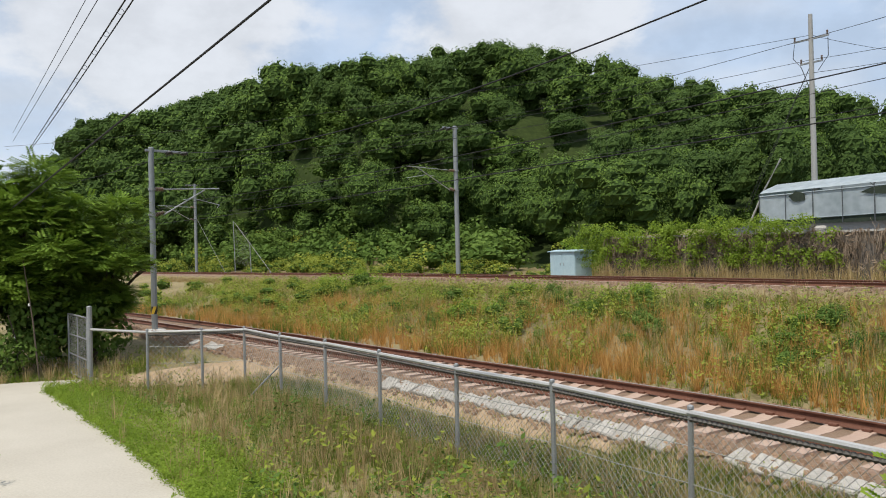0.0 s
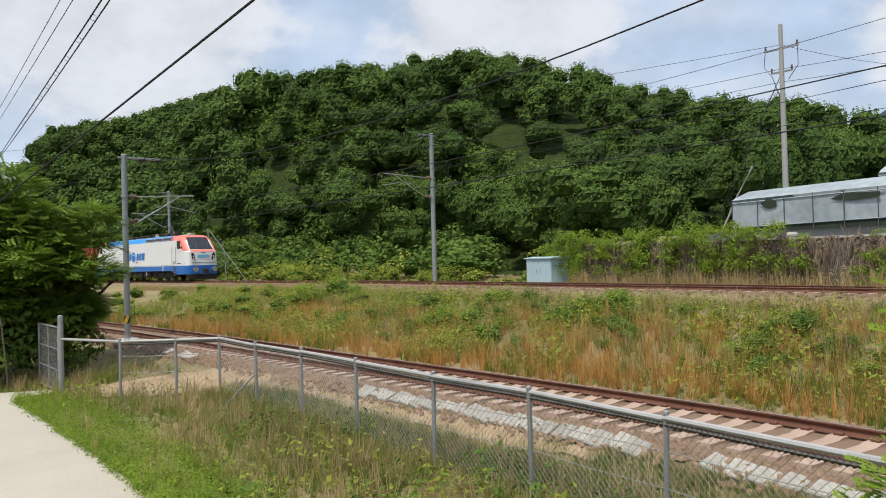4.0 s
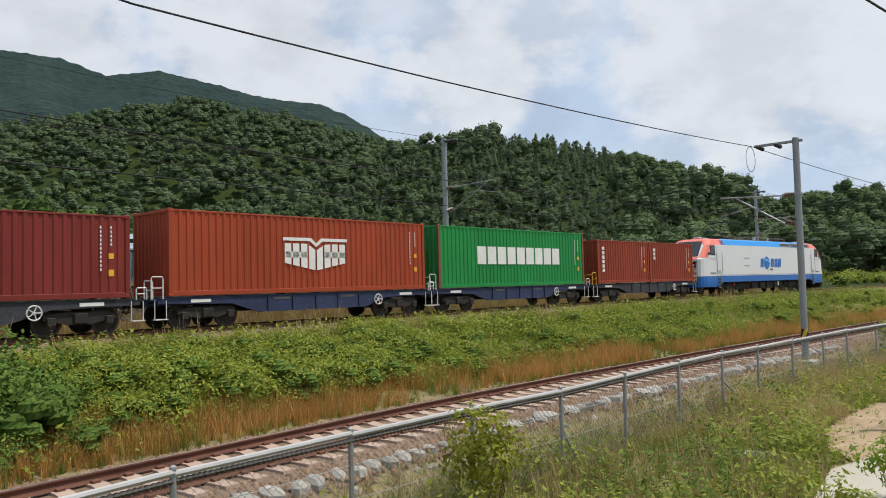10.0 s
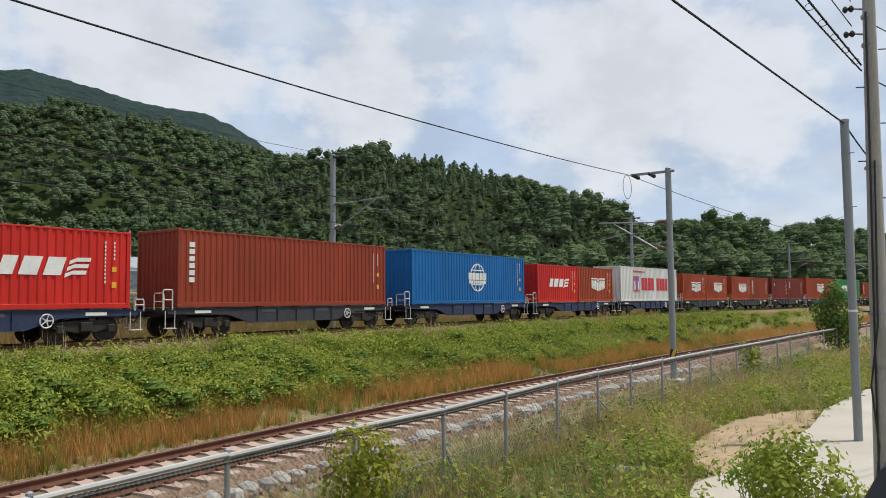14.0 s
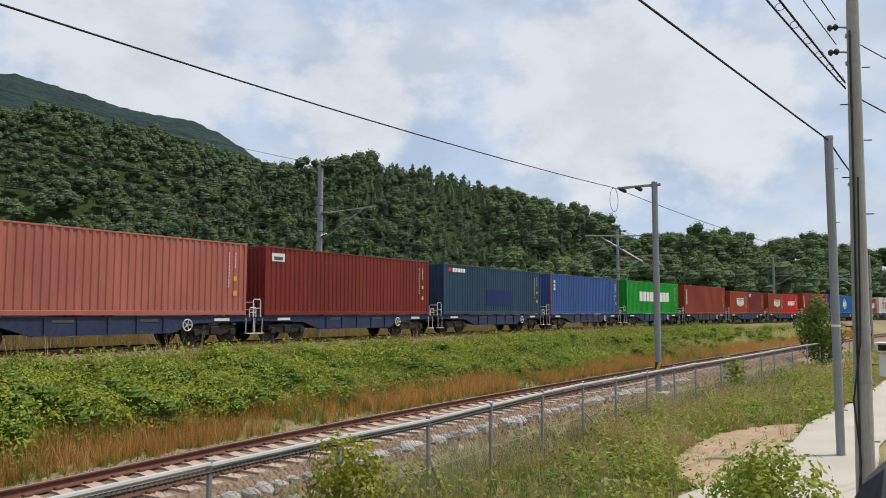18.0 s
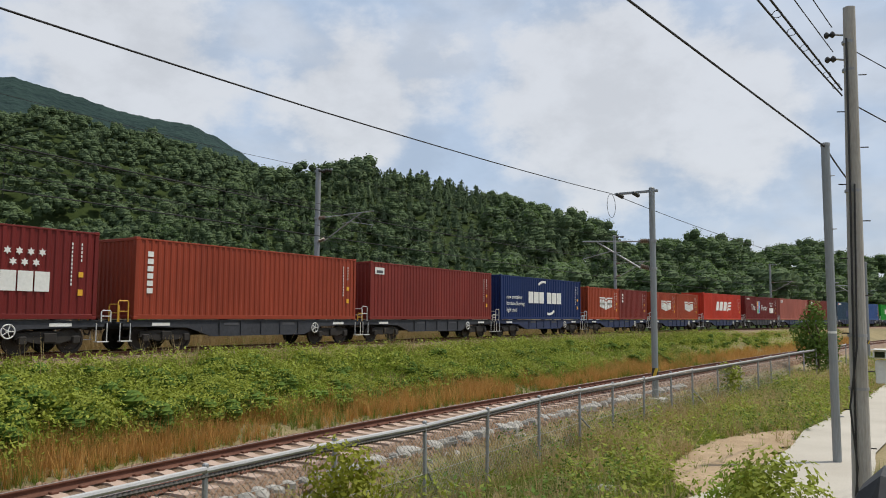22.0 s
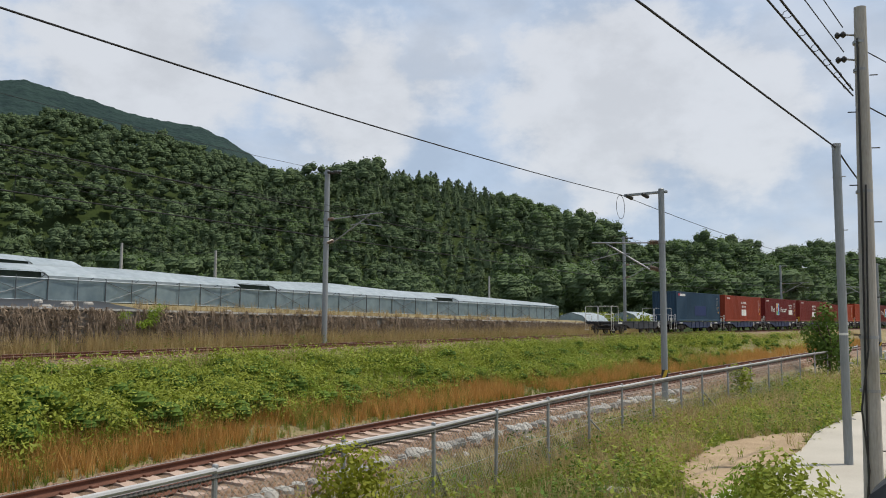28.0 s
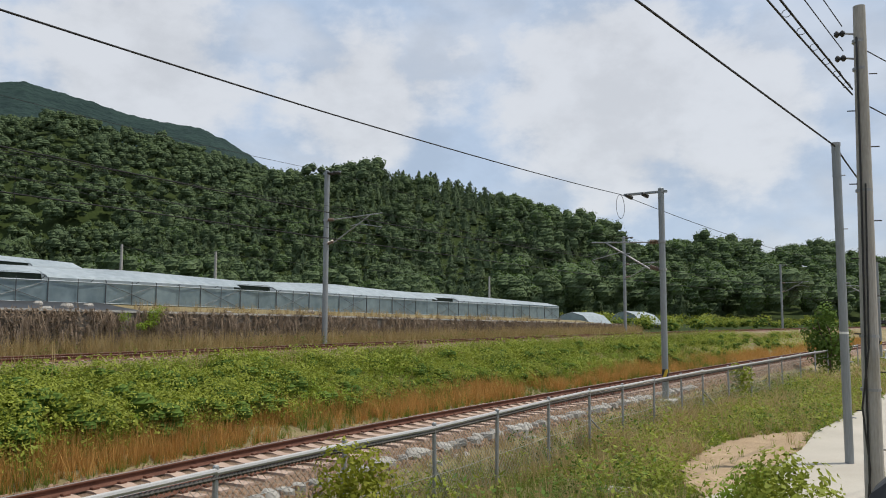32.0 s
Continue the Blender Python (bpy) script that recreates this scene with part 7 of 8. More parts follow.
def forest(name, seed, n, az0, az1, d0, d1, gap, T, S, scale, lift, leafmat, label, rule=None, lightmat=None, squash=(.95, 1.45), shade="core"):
    rng = np.random.default_rng(seed)
    x, y = polar_points(rng, n, az0, az1, d0, d1)
    ok = thin(x, y, gap)
    x, y = x[ok], y[ok]
    if rule is not None:
        m = rule(x, y)
        x, y = x[m], y[m]
    z = ground_z(x, y)
    k = len(x)
    sc = rng.uniform(*scale, k)
    pos = np.stack([x, y, z + lift * sc + rng.uniform(-.5, .9, k)], 1)
    tid = rng.integers(0, len(T), k)
    yaw = rng.uniform(0, 6.283, k)
    sq = rng.uniform(*squash, k)
    d = np.hypot(x, y)
    az = np.degrees(np.arctan2(x, y))
    crest = EYE.z + d * np.interp(az, [q[0] for q in SKYLINE], [q[1] for q in SKYLINE], left=9, right=9)
    over = pos[:, 2] + .96 * sc * sq - crest + rng.uniform(-.5, .3, k)
    pos[:, 2] -= np.maximum(over, 0)
    seen = over < 7
    x, y, d, pos, tid, sc, yaw, sq, k = x[seen], y[seen], d[seen], pos[seen], tid[seen], sc[seen], yaw[seen], sq[seen], int(seen.sum())
    light = rng.random(k) < .42
    if lightmat is None:
        light[:] = False
    faces_object(name, spread(T, tid[~light], pos[~light], sc[~light], yaw[~light], sq[~light]), leafmat, label, "forest")
    if light.any():
        faces_object(name, spread(T, tid[light], pos[light], sc[light], yaw[light], sq[light]), lightmat, label, "forest")
    # the cores carry the crowns' inner shade in their colour
    faces_object("forest_shade", spread(S, tid, pos, sc, yaw, sq), shade, "inner foliage of the wood with shade put into its colour", "forest")
    return k


def far_side(lo, lo_wall):
    def f(x, y):
        s, d = FAR.coords(x, y)
        walled = (s > WALL_S[0] + 3) & (s < WALL_S[1] + 4)
        return d > np.where(walled, lo_wall, lo)
    return f


CR = [crown(20 + i, 2500, 1.0, .058, 11, lr=(.34, .50)) for i in range(6)]
CT, CS = [c[0] for c in CR], [c[1] for c in CR]
CRM = [crown(26 + i, 1100, 1.0, .086, 11, lr=(.34, .50)) for i in range(5)]
CTM, CSM = [c[0] for c in CRM], [c[1] for c in CRM]
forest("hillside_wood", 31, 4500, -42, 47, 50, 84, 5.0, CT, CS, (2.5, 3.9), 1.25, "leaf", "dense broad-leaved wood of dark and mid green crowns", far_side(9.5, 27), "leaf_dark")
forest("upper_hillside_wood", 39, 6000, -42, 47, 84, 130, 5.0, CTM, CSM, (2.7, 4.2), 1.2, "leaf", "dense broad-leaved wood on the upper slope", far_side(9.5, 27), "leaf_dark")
CR2 = [crown(40 + i, 400, 1.0, .118, 14, lr=(.34, .5)) for i in range(5)]
CT2, CS2 = [c[0] for c in CR2], [c[1] for c in CR2]
forest("far_left_wood", 38, 9000, -36, 2, 108, 180, 3.2, CT2, CS2, (3.2, 4.8), 1.1, "leaf", "leafy wood beyond the bend of the line", far_side(5, 5), "leaf_dark")
forest("bush_hill_wood", 32, 2600, 40, 108, 105, 235, 5.0, CT2, CS2, (3.4, 5.6), 1.05, "leaf_dark", "round green hill covered with leafy trees", far_side(30, 34), "leaf")
forest("valley_wood", 33, 1200, 40, 92, 170, 285, 7.0, CT2, CS2, (4.0, 6.5), 1.0, "leaf_dark", "trees in the valley beyond the greenhouses", far_side(40, 40), "leaf")
CN = [conifer(60 + i, 240, 1.0, 2.2, .24) for i in range(6)]
NT, NS = [c[0] for c in CN], [c[1] for c in CN]
CR3 = [crown(80 + i, 90, 1.0, .25, 9, lr=(.34, .5)) for i in range(4)]
CT3, CS3 = [c[0] for c in CR3], [c[1] for c in CR3]
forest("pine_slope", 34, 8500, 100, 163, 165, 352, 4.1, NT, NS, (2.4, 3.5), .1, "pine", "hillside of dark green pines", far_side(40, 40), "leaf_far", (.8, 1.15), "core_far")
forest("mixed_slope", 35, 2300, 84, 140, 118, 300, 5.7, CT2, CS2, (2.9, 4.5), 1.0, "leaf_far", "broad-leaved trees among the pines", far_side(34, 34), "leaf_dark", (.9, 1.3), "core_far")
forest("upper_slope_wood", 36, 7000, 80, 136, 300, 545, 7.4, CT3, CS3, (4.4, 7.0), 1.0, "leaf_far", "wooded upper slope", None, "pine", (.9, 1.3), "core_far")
CR4 = [crown(90 + i, 330, 1.0, .12, 13, lr=(.32, .48)) for i in range(4)]
CT4, CS4 = [c[0] for c in CR4], [c[1] for c in CR4]
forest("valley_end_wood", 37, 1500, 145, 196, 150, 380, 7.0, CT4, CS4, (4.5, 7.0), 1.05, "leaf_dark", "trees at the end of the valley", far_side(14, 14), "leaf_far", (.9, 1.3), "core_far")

# light green shrubs at the foot of the wood and along the far track
SH = [crown(100 + i, 230, 1.0, .14, 13, .75, lr=(.3, .48), slim=.7) for i in range(5)]
ST_, SS_ = [c[0] for c in SH], [c[1] for c in SH]
FINE_SH = [crown(120 + i, 640, 1.0, .074, 13, .8, lr=(.3, .48), slim=.6, jit=.45)[0] for i in range(5)]


def shrubs(name, seed, line, rows, leafmat, label, cat="shrubs", T=None):
    """rows: (s0, s1, off0, off1, number, size0, size1)."""
    rng = np.random.default_rng(seed)
    P, sc = [], []
    for s0, s1, o0, o1, n, a, b in rows:
        s, o = rng.uniform(s0, s1, n), rng.uniform(o0, o1, n)
        x, y = line.at(s, o)
        z = ground_z(x, y)
        q = rng.uniform(a, b, n)
        df = FAR.coords(x, y)[1]
        q = q * np.where(df < 0, np.clip((-df - 2.4) / 2.4, .2, 1), 1)
        P.append(np.stack([x, y, z + q * .35], 1)), sc.append(q)
    P, sc = np.concatenate(P), np.concatenate(sc)
    k = len(P)
    tid, yaw, sq = rng.integers(0, 5, k), rng.uniform(0, 6.283, k), rng.uniform(.7, 1.1, k)
    faces_object(name, spread(T or ST_, tid, P, sc, yaw, sq), leafmat, label, cat)
    # inner masses in plain leaf green, as painted shade behind the outer leaves
    faces_object("shrub_shade", spread(SS_, tid, P, sc * .66, yaw, sq), "leaf", "inner leaves of the shrubs, mid green standing in for shade", cat)


shrubs("edge_shrubs", 41, FAR, [(-110, -70, 4.6, 9.5, 60, .8, 1.7), (-70, -42, 4.6, 8.5, 20, .6, 1.4), (-110, -42, 8, 14, 26, 1.4, 2.3), (-110, -45, 3.4, 5, 40, .4, .8), (90, 190, 7, 22, 90, .9, 2.2)], "leaf_lit", "pale green shrubs at the edge of the wood")
shrubs("slope_trees", 46, FAR, [(-125, -44, 8, 30, 260, 1.7, 3.2)], "leaf", "bushy young trees on the slope above the track", "trees")


def creeper(name, seed, rows, leafmat, label):
    """Creeper that hangs over the wall: rows (s0, s1, number, size0, size1, low, high)."""
    rng = np.random.default_rng(seed)
    P, sc = [], []
    for s0, s1, n, a, b, lo, hi in rows:
        s = rng.uniform(s0, s1, n)
        x, y = BACK.at(s, rng.uniform(3.45, 4.1, n))
        u = rng.uniform(lo, hi, n)
        P.append(np.stack([x, y, -.4 + (terrace(s) + .4) * u], 1)), sc.append(rng.uniform(a, b, n))
    P, sc = np.concatenate(P), np.concatenate(sc)
    k = len(P)
    tid, yaw, sq = rng.integers(0, 5, k), rng.uniform(0, 6.283, k), rng.uniform(.8, 1.2, k)
    faces_object(name, spread(ST_, tid, P, sc, yaw, sq), leafmat, label, "creeper")


creeper("wall_creeper", 42, [(-44, -28, 130, .45, .8, .3, 1.25), (-26.5, -24.5, 14, .35, .55, .2, 1.1), (-22, -19, 8, .3, .5, .6, 1.1), (-10, -4, 26, .35, .6, .5, 1.2), (17.5, 19.5, 8, .35, .6, .6, 1.3)], "leaf_fresh", "bright green creeper hanging over the stone wall")
shrubs("wall_weeds", 43, BACK, [(-30, 70, 3.6, 4.0, 34, .25, .5)], "leaf", "dull green weeds along the wall", "weeds")
# bushes on the bank between the tracks
shrubs("bank_bushes", 44, NEAR, [(-2, 7, 5.2, 7.4, 9, 1.0, 1.4), (-8, 18, 4.6, 8.2, 50, .55, 1.1), (-14, 34, 4.6, 9.0, 100, .35, .75), (18, 40, 4.4, 8.5, 45, .4, .8), (40, 95, 4.2, 9, 60, .4, .9), (-75, -38, 4.5, 12, 40, .5, 1.0), (-50, -42, 6, 12, 10, .9, 1.4)], "leaf_lit", "dense green bushes on the railway bank", "bushes", FINE_SH)
shrubs("bank_bushes", 45, NEAR, [(-48, -15, 6, 13, 36, .5, .95), (-40, -8, 5, 14, 70, .3, .65), (-36, -10, 4.5, 8, 16, .3, .55), (-8, 34, 4.8, 8.6, 45, .35, .8)], "leaf", "darker green bushes on the railway bank", "bushes", FINE_SH)
bs, bo = (float(v[0]) for v in NEAR.coords(np.array([15.2]), np.array([-3.2])))
sg = 1 if NEAR.coords(np.array([19.5]), np.array([-11.6]))[0][0] > bs else -1
shrubs("bank_thicket", 47, NEAR, [(bs - 1.9, bs + 1.7, bo + .9, bo + 2.2, 9, 1.2, 1.5), (bs - 1.7, bs + 1.5, bo + 2.2, bo + 3.4, 7, 1.4, 1.75), (bs - 2.2, bs + 2.0, bo + .2, bo + .9, 7, .55, .8)], "leaf", "tall dark green thicket on the railway bank", "bushes", FINE_SH)
shrubs("bank_bushes", 48, NEAR, [(bs + min(2 * sg, 14 * sg), bs + max(2 * sg, 14 * sg), bo + 1.2, bo + 3.6, 34, .8, 1.35)], "leaf_lit", "uneven light green bushes on the railway bank", "bushes", FINE_SH)


PATH_A = [(-2.3, 10.9), (-2.75, 11.92), (-3.92, 13.92), (-5.66, 16.86), (-7.9, 20.5), (-9.36, 22.9), (-8.5, 24.6), (-10.25, 24.5), (-13, 23.9), (-20, 23.5), (-26, 16), (-20, 8), (-10, 5), (-4, 6.5)]
PATH_B = [(5.3, -12.2), (6.05, -15.0), (5.75, -17.5), (5.75, -19.5), (6.1, -23.98), (6.6, -27.15), (6.68, -32.25), (6.75, -37), (7.4, -46), (8.4, -60), (5.5, -60), (4.6, -37), (4.0, -24), (3.0, -17), (3.4, -12.4)]
SOIL_A = [(-8.0, 25.1), (-6.1, 25.6), (-4.4, 24.6), (-2.6, 23.0), (-1.0, 20.9), (.5, 18.0), (1.7, 15.9), (2.9, 13.8), (3.9, 12.0), (3.5, 11.8), (2.3, 13.5), (1.0, 15.6), (-.3, 17.7), (-1.5, 19.8), (-2.7, 21.3), (-4.3, 22.3), (-6.4, 22.6), (-7.6, 23.6)]
SOIL_B = [(5.9, -15.6), (7.1, -17.0), (7.66, -18.74), (8.0, -21.2), (8.05, -23.35), (7.64, -25.79), (6.7, -27.1), (6.16, -23.9), (5.65, -19.5)]


def inside(x, y, poly):
    r = np.zeros(len(x), bool)
    for (ax, ay), (bx, by) in zip(poly, poly[1:] + poly[:1]):
        c = ((ay > y) != (by > y)) & (x < (bx - ax) * (y - ay) / (by - ay + 1e-12) + ax)
        r ^= c
    return r


VERGE = PATH_A[:6] + [(-8.3, 23.2), (-4.7, 17.4), (-3.0, 14.4), (-1.9, 12.3), (-1.5, 11.2)]


def strewn(name, seed, line, rows, T, material, label, cat, size, gaps=-.28):
    """Tufts or leaves strewn over stretches: rows (s0, s1, off0, off1, number)."""
    rng = np.random.default_rng(seed)
    P = []
    for s0, s1, o0, o1, n in rows:
        s, o = rng.uniform(s0, s1, n), rng.uniform(o0, o1, n)
        x, y = line.at(s, o)
        P.append(np.stack([x, y], 1))
    P = np.concatenate(P)
    # uneven cover
    keep = np.array([noise.noise((a * .33, b * .33, seed)) > gaps for a, b in P])
    for poly, chance in ((VERGE, .2), (PATH_A, 0), (PATH_B, 0), (SOIL_A, .04), (SOIL_B, .02)):
        keep &= ~inside(P[:, 0], P[:, 1], poly) | (rng.random(len(P)) < chance)
    P = P[keep]
    z = ground_z(P[:, 0], P[:, 1])
    k = len(P)
    df = FAR.coords(P[:, 0], P[:, 1])[1]
    low = np.where(df < 0, np.clip((-df - 2.2) / 2.0, .3, 1), 1)
    return faces_object(name, spread(T, rng.integers(0, len(T), k), np.stack([P[:, 0], P[:, 1], z - .02], 1), low * rng.uniform(*size, k), rng.uniform(0, 6.283, k)), material, label, cat)


TUFT = [tuft(200 + i, 13, 1.0, .013) for i in range(5)]
FINE = [tuft(220 + i, 13, 1.0, .016, .9) for i in range(5)]
ARCH = [tuft(230 + i, 26, 1.0, .014, 1.2) for i in range(4)]
WEED = []
for i in range(6):
    # leafy stems that stand up side by side
    rg = np.random.default_rng(240 + i)
    stems = rg.normal(0, .26, (6, 2))
    k = rg.integers(0, 6, 19)
    hgt = rg.random(19) ** .8
    p = np.stack([stems[k, 0] + rg.normal(0, .09, 19), stems[k, 1] + rg.normal(0, .09, 19), hgt * (.7 + .4 * rg.random(6)[k])], 1)
    nn = unit(rg, 19) * .7 + np.array([0, 0, .8])
    WEED.append(leaf_quads(rg, p, nn / np.linalg.norm(nn, axis=1)[:, None], .155, .5))
strewn("red_brown_grass", 51, NEAR, [(-12, 2, 3.3, 5.0, 500), (2, 45, 3.3, 5.1, 2600), (45, 120, 3.0, 5.5, 2200), (-60, -12, 3.3, 4.8, 500)], TUFT, "grass_red", "red-brown dry grass at the foot of the bank", "dry grass", (.35, .8), -.2)
strewn("foot_grass", 66, NEAR, [(-12, 60, 3.2, 5.0, 1400), (-60, -12, 3.2, 5.4, 2000)], TUFT, "grass", "green grass at the foot of the bank", "grass", (.3, .65), 0)
strewn("bank_cover", 67, NEAR, [(-20, 60, 3.1, 5.4, 3800), (-20, 40, 5.4, 9.6, 2600)], FINE, "grass", "short green grass on the bank", "grass", (.18, .4), -1)
strewn("seed_grass", 68, FAR, [(-20, 62, -5.2, -3.2, 520)], TUFT, "grass_dry", "tall pale grass with seed heads beside the far track", "dry grass", (.9, 1.5), .1)
strewn("tan_grass", 52, FAR, [(-30, 60, -4.6, -2.3, 4600), (60, 130, -5.5, -2.3, 2000), (-85, -30, -5.0, -2.3, 3000), (20, 60, 4.4, 8.5, 800)], TUFT, "grass_dry", "tan dry grass beside the far track", "dry grass", (.3, .65))
strewn("wall_foot_grass", 61, BACK, [(-24, 75, 2.7, 3.95, 4600), (-41, -24, 2.7, 3.6, 300)], TUFT, "grass_dry", "tall tan grass at the foot of the wall", "dry grass", (.7, 1.25), -.6)
strewn("wall_foot_weeds", 62, BACK, [(-41, 75, 2.5, 3.9, 900)], WEED, "grass", "green weeds among the dry grass by the wall", "weeds", (.35, .8), -.05)
strewn("bank_weeds", 53, NEAR, [(-12, 40, 4.3, 9.2, 4200), (-40, 8, 3.5, 5.4, 900), (40, 110, 4.4, 10, 1600), (-60, -12, 5.2, 13, 1900)], WEED, "leaf_lit", "mixed green weeds covering the bank", "weeds", (.4, .9), -.12)
strewn("bank_weeds", 54, NEAR, [(-12, 40, 4.4, 9.2, 2600), (40, 110, 4.6, 10, 900), (-60, -12, 5.0, 13, 1300)], WEED, "leaf_fresh", "yellow-green weeds covering the bank", "weeds", (.35, .8), -.05)
strewn("bank_grass", 63, NEAR, [(-12, 60, 4.2, 9.6, 2600), (-60, -12, 4.2, 13, 1500)], ARCH, "grass", "arching green grass on the bank", "grass", (.35, .75))
strewn("bank_dry_stalks", 55, NEAR, [(-60, -8, 4.0, 15, 3600), (-8, 60, 4.6, 9, 700)], TUFT, "grass_dry", "dry stalks among the bank weeds", "dry grass", (.35, .75))
strewn("bank_red_stalks", 56, NEAR, [(-50, -8, 3.0, 9, 1700)], TUFT, "grass_red", "red-brown stalks among the bank weeds", "dry grass", (.45, .9))
strewn("bank_top_grass", 81, FAR, [(2, 75, -5.6, -3.0, 2600)], ARCH, "grass", "long green grass along the top of the bank", "grass", (.55, 1.0), -.2)
strewn("bank_top_grass", 82, FAR, [(2, 75, -5.0, -2.9, 1500), (-30, 2, -4.4, -2.8, 500)], TUFT, "grass_dry", "pale dry grass along the top of the bank", "dry grass", (.55, 1.0), -.1)
strewn("bank_top_weeds", 83, FAR, [(0, 75, -6.4, -3.2, 2600)], WEED, "leaf_lit", "leafy weeds along the top of the bank", "weeds", (.55, 1.0), -.15)
strewn("red_brown_grass", 84, NEAR, [(2, 70, 3.2, 5.2, 2400), (-40, 2, 3.3, 4.6, 300)], TUFT, "grass_red", "red-brown dry grass at the foot of the bank", "dry grass", (.3, .62), -.3)
shrubs("bank_bushes", 85, NEAR, [(-4, 42, 5.0, 8.6, 75, .65, 1.1), (42, 80, 5, 9, 30, .6, 1.1)], "leaf_lit", "dense light green bushes on the railway bank", "bushes", FINE_SH)
shrubs("bank_bushes", 86, NEAR, [(-34, -6, 6, 12, 22, .5, .95), (-46, -38, 7, 12, 6, .9, 1.3)], "leaf_fresh", "bright green bushes on the railway bank", "bushes", FINE_SH)


def path_verge():
    """Low bright weeds along the edge of the concrete path by the gate."""
    rng = np.random.default_rng(87)
    E = np.array(PATH_A[:6])
    n = 4200
    u = rng.random(n) * (len(E) - 1)
    k = u.astype(int)
    p = E[k] + (E[k + 1] - E[k]) * (u - k)[:, None]
    nr = np.array([.857, .515])
    p = p + nr * (rng.random(n) ** 1.6 * 1.5 - .05)[:, None]
    z = ground_z(p[:, 0], p[:, 1])
    faces_object("verge_weeds", spread(WEED, rng.integers(0, 6, n), np.stack([p[:, 0], p[:, 1], z], 1), rng.uniform(.14, .34, n), rng.uniform(0, 6.283, n)), "leaf_fresh", "low bright green weeds along the path's edge", "weeds")


path_verge()
# camera's side of the near track
strewn("lineside_grass", 57, NEAR, [(-34, 40, -7.5, -2.7, 7000), (40, 90, -8, -2.7, 2400), (-26, 20, -11, -6.5, 1600), (-52, -30, -14, -2.8, 2600), (-26, 14, -5.2, -2.8, 2600)], FINE, "grass", "rough green grass by the fence", "grass", (.18, .44))
strewn("lineside_grass", 58, NEAR, [(-34, 4, -8.5, -2.8, 1700), (4, 50, -8.5, -3, 1900)], TUFT, "grass_dry", "dry grass by the fence", "dry grass", (.35, .8))
strewn("tall_grass", 64, NEAR, [(18, 48, -6.2, -2.6, 700), (14, 48, -7.0, -3.6, 300), (48, 80, -9, -4, 300)], ARCH, "grass_dry", "tall pale grass leaning beside the fence", "dry grass", (.5, .9), .1)
strewn("lineside_weeds", 59, NEAR, [(-34, 2, -9.0, -3.2, 1000), (2, 45, -9.0, -3.2, 1500), (45, 80, -9, -3, 700), (4, 34, -8.5, -4.5, 900)], WEED, "leaf_lit", "leafy weeds by the fence", "weeds", (.25, .65), 0)
strewn("lineside_weeds", 69, NEAR, [(8, 24, -8.6, -6.2, 500), (4, 48, -8.6, -3.4, 1500), (-20, 4, -7, -4, 160)], WEED, "leaf_lit", "tall leafy weeds between the fence and the path", "weeds", (.45, .9), -.05)
strewn("lineside_weeds", 70, NEAR, [(4, 48, -8.6, -3.0, 900), (-24, 4, -9, -3.4, 400)], WEED, "leaf", "dark green leafy weeds by the fence", "weeds", (.4, .85), .05)
strewn("lineside_weeds", 60, NEAR, [(-30, 45, -9.0, -3.2, 1800)], WEED, "grass", "leafy weeds by the fence", "weeds", (.25, .6), -.1)
strewn("verge_grass", 65, NEAR, [(-34, 0, -13.5, -7.0, 8000), (10, 40, -9.6, -5.6, 3600), (-30, 10, -7, -3, 1500)], FINE, "leaf_fresh", "fresh green grass along the path", "grass", (.14, .36), -.35)
strewn("slab_weeds", 88, NEAR, [(-24, 4, -3.4, -1.85, 800), (2, 34, -4.4, -2.3, 900), (-14, 2, -6.5, -3.2, 700)], WEED, "leaf_lit", "leafy weeds creeping over the pale slabs", "weeds", (.16, .4), -.05)
strewn("slab_foot_grass", 90, NEAR, [(-27, 2, -3.6, -2.1, 6500)], FINE, "grass", "short green grass below the pale slabs", "grass", (.14, .34), -1)
strewn("slab_foot_grass", 91, NEAR, [(-27, 2, -5.0, -2.2, 2000), (2, 30, -4.2, -2.3, 1200)], TUFT, "grass_dry", "thin dry grass below the pale slabs", "dry grass", (.2, .5), -1)
strewn("slab_weeds", 89, NEAR, [(-30, 4, -9, -3.0, 900)], WEED, "leaf", "dark leafy weeds among the dry grass", "weeds", (.2, .5), 0)


def vine_cover():
    """Dry vines that hang over the face of the wall."""
    rng = np.random.default_rng(71)
    n = 15000
    s = rng.uniform(WALL_S[0], WALL_S[1], n)
    u = rng.random(n) ** .7
    keep = np.array([noise.noise((q * .35, v * 1.2, 3)) > -.45 for q, v in zip(s, u)])
    s, u = s[keep], u[keep]
    n = len(s)
    x, y = BACK.at(s, 3.86 + .13 * u + rng.uniform(-.10, .01, n))
    z = -.4 + (terrace(s) + .5) * u
    nx, ny = BACK.at(s, -1.0)
    fx, fy = BACK.at(s, 0.0)
    nr = np.stack([nx - fx, ny - fy, np.full(n, .4)], 1) + unit(rng, n) * .7
    nr /= np.linalg.norm(nr, axis=1)[:, None]
    faces_object("dry_vines", leaf_quads(rng, np.stack([x, y, z], 1), nr, .26, .22), "dry_vine", "grey-brown dry vines matted over the stone wall", "vines")


vine_cover()


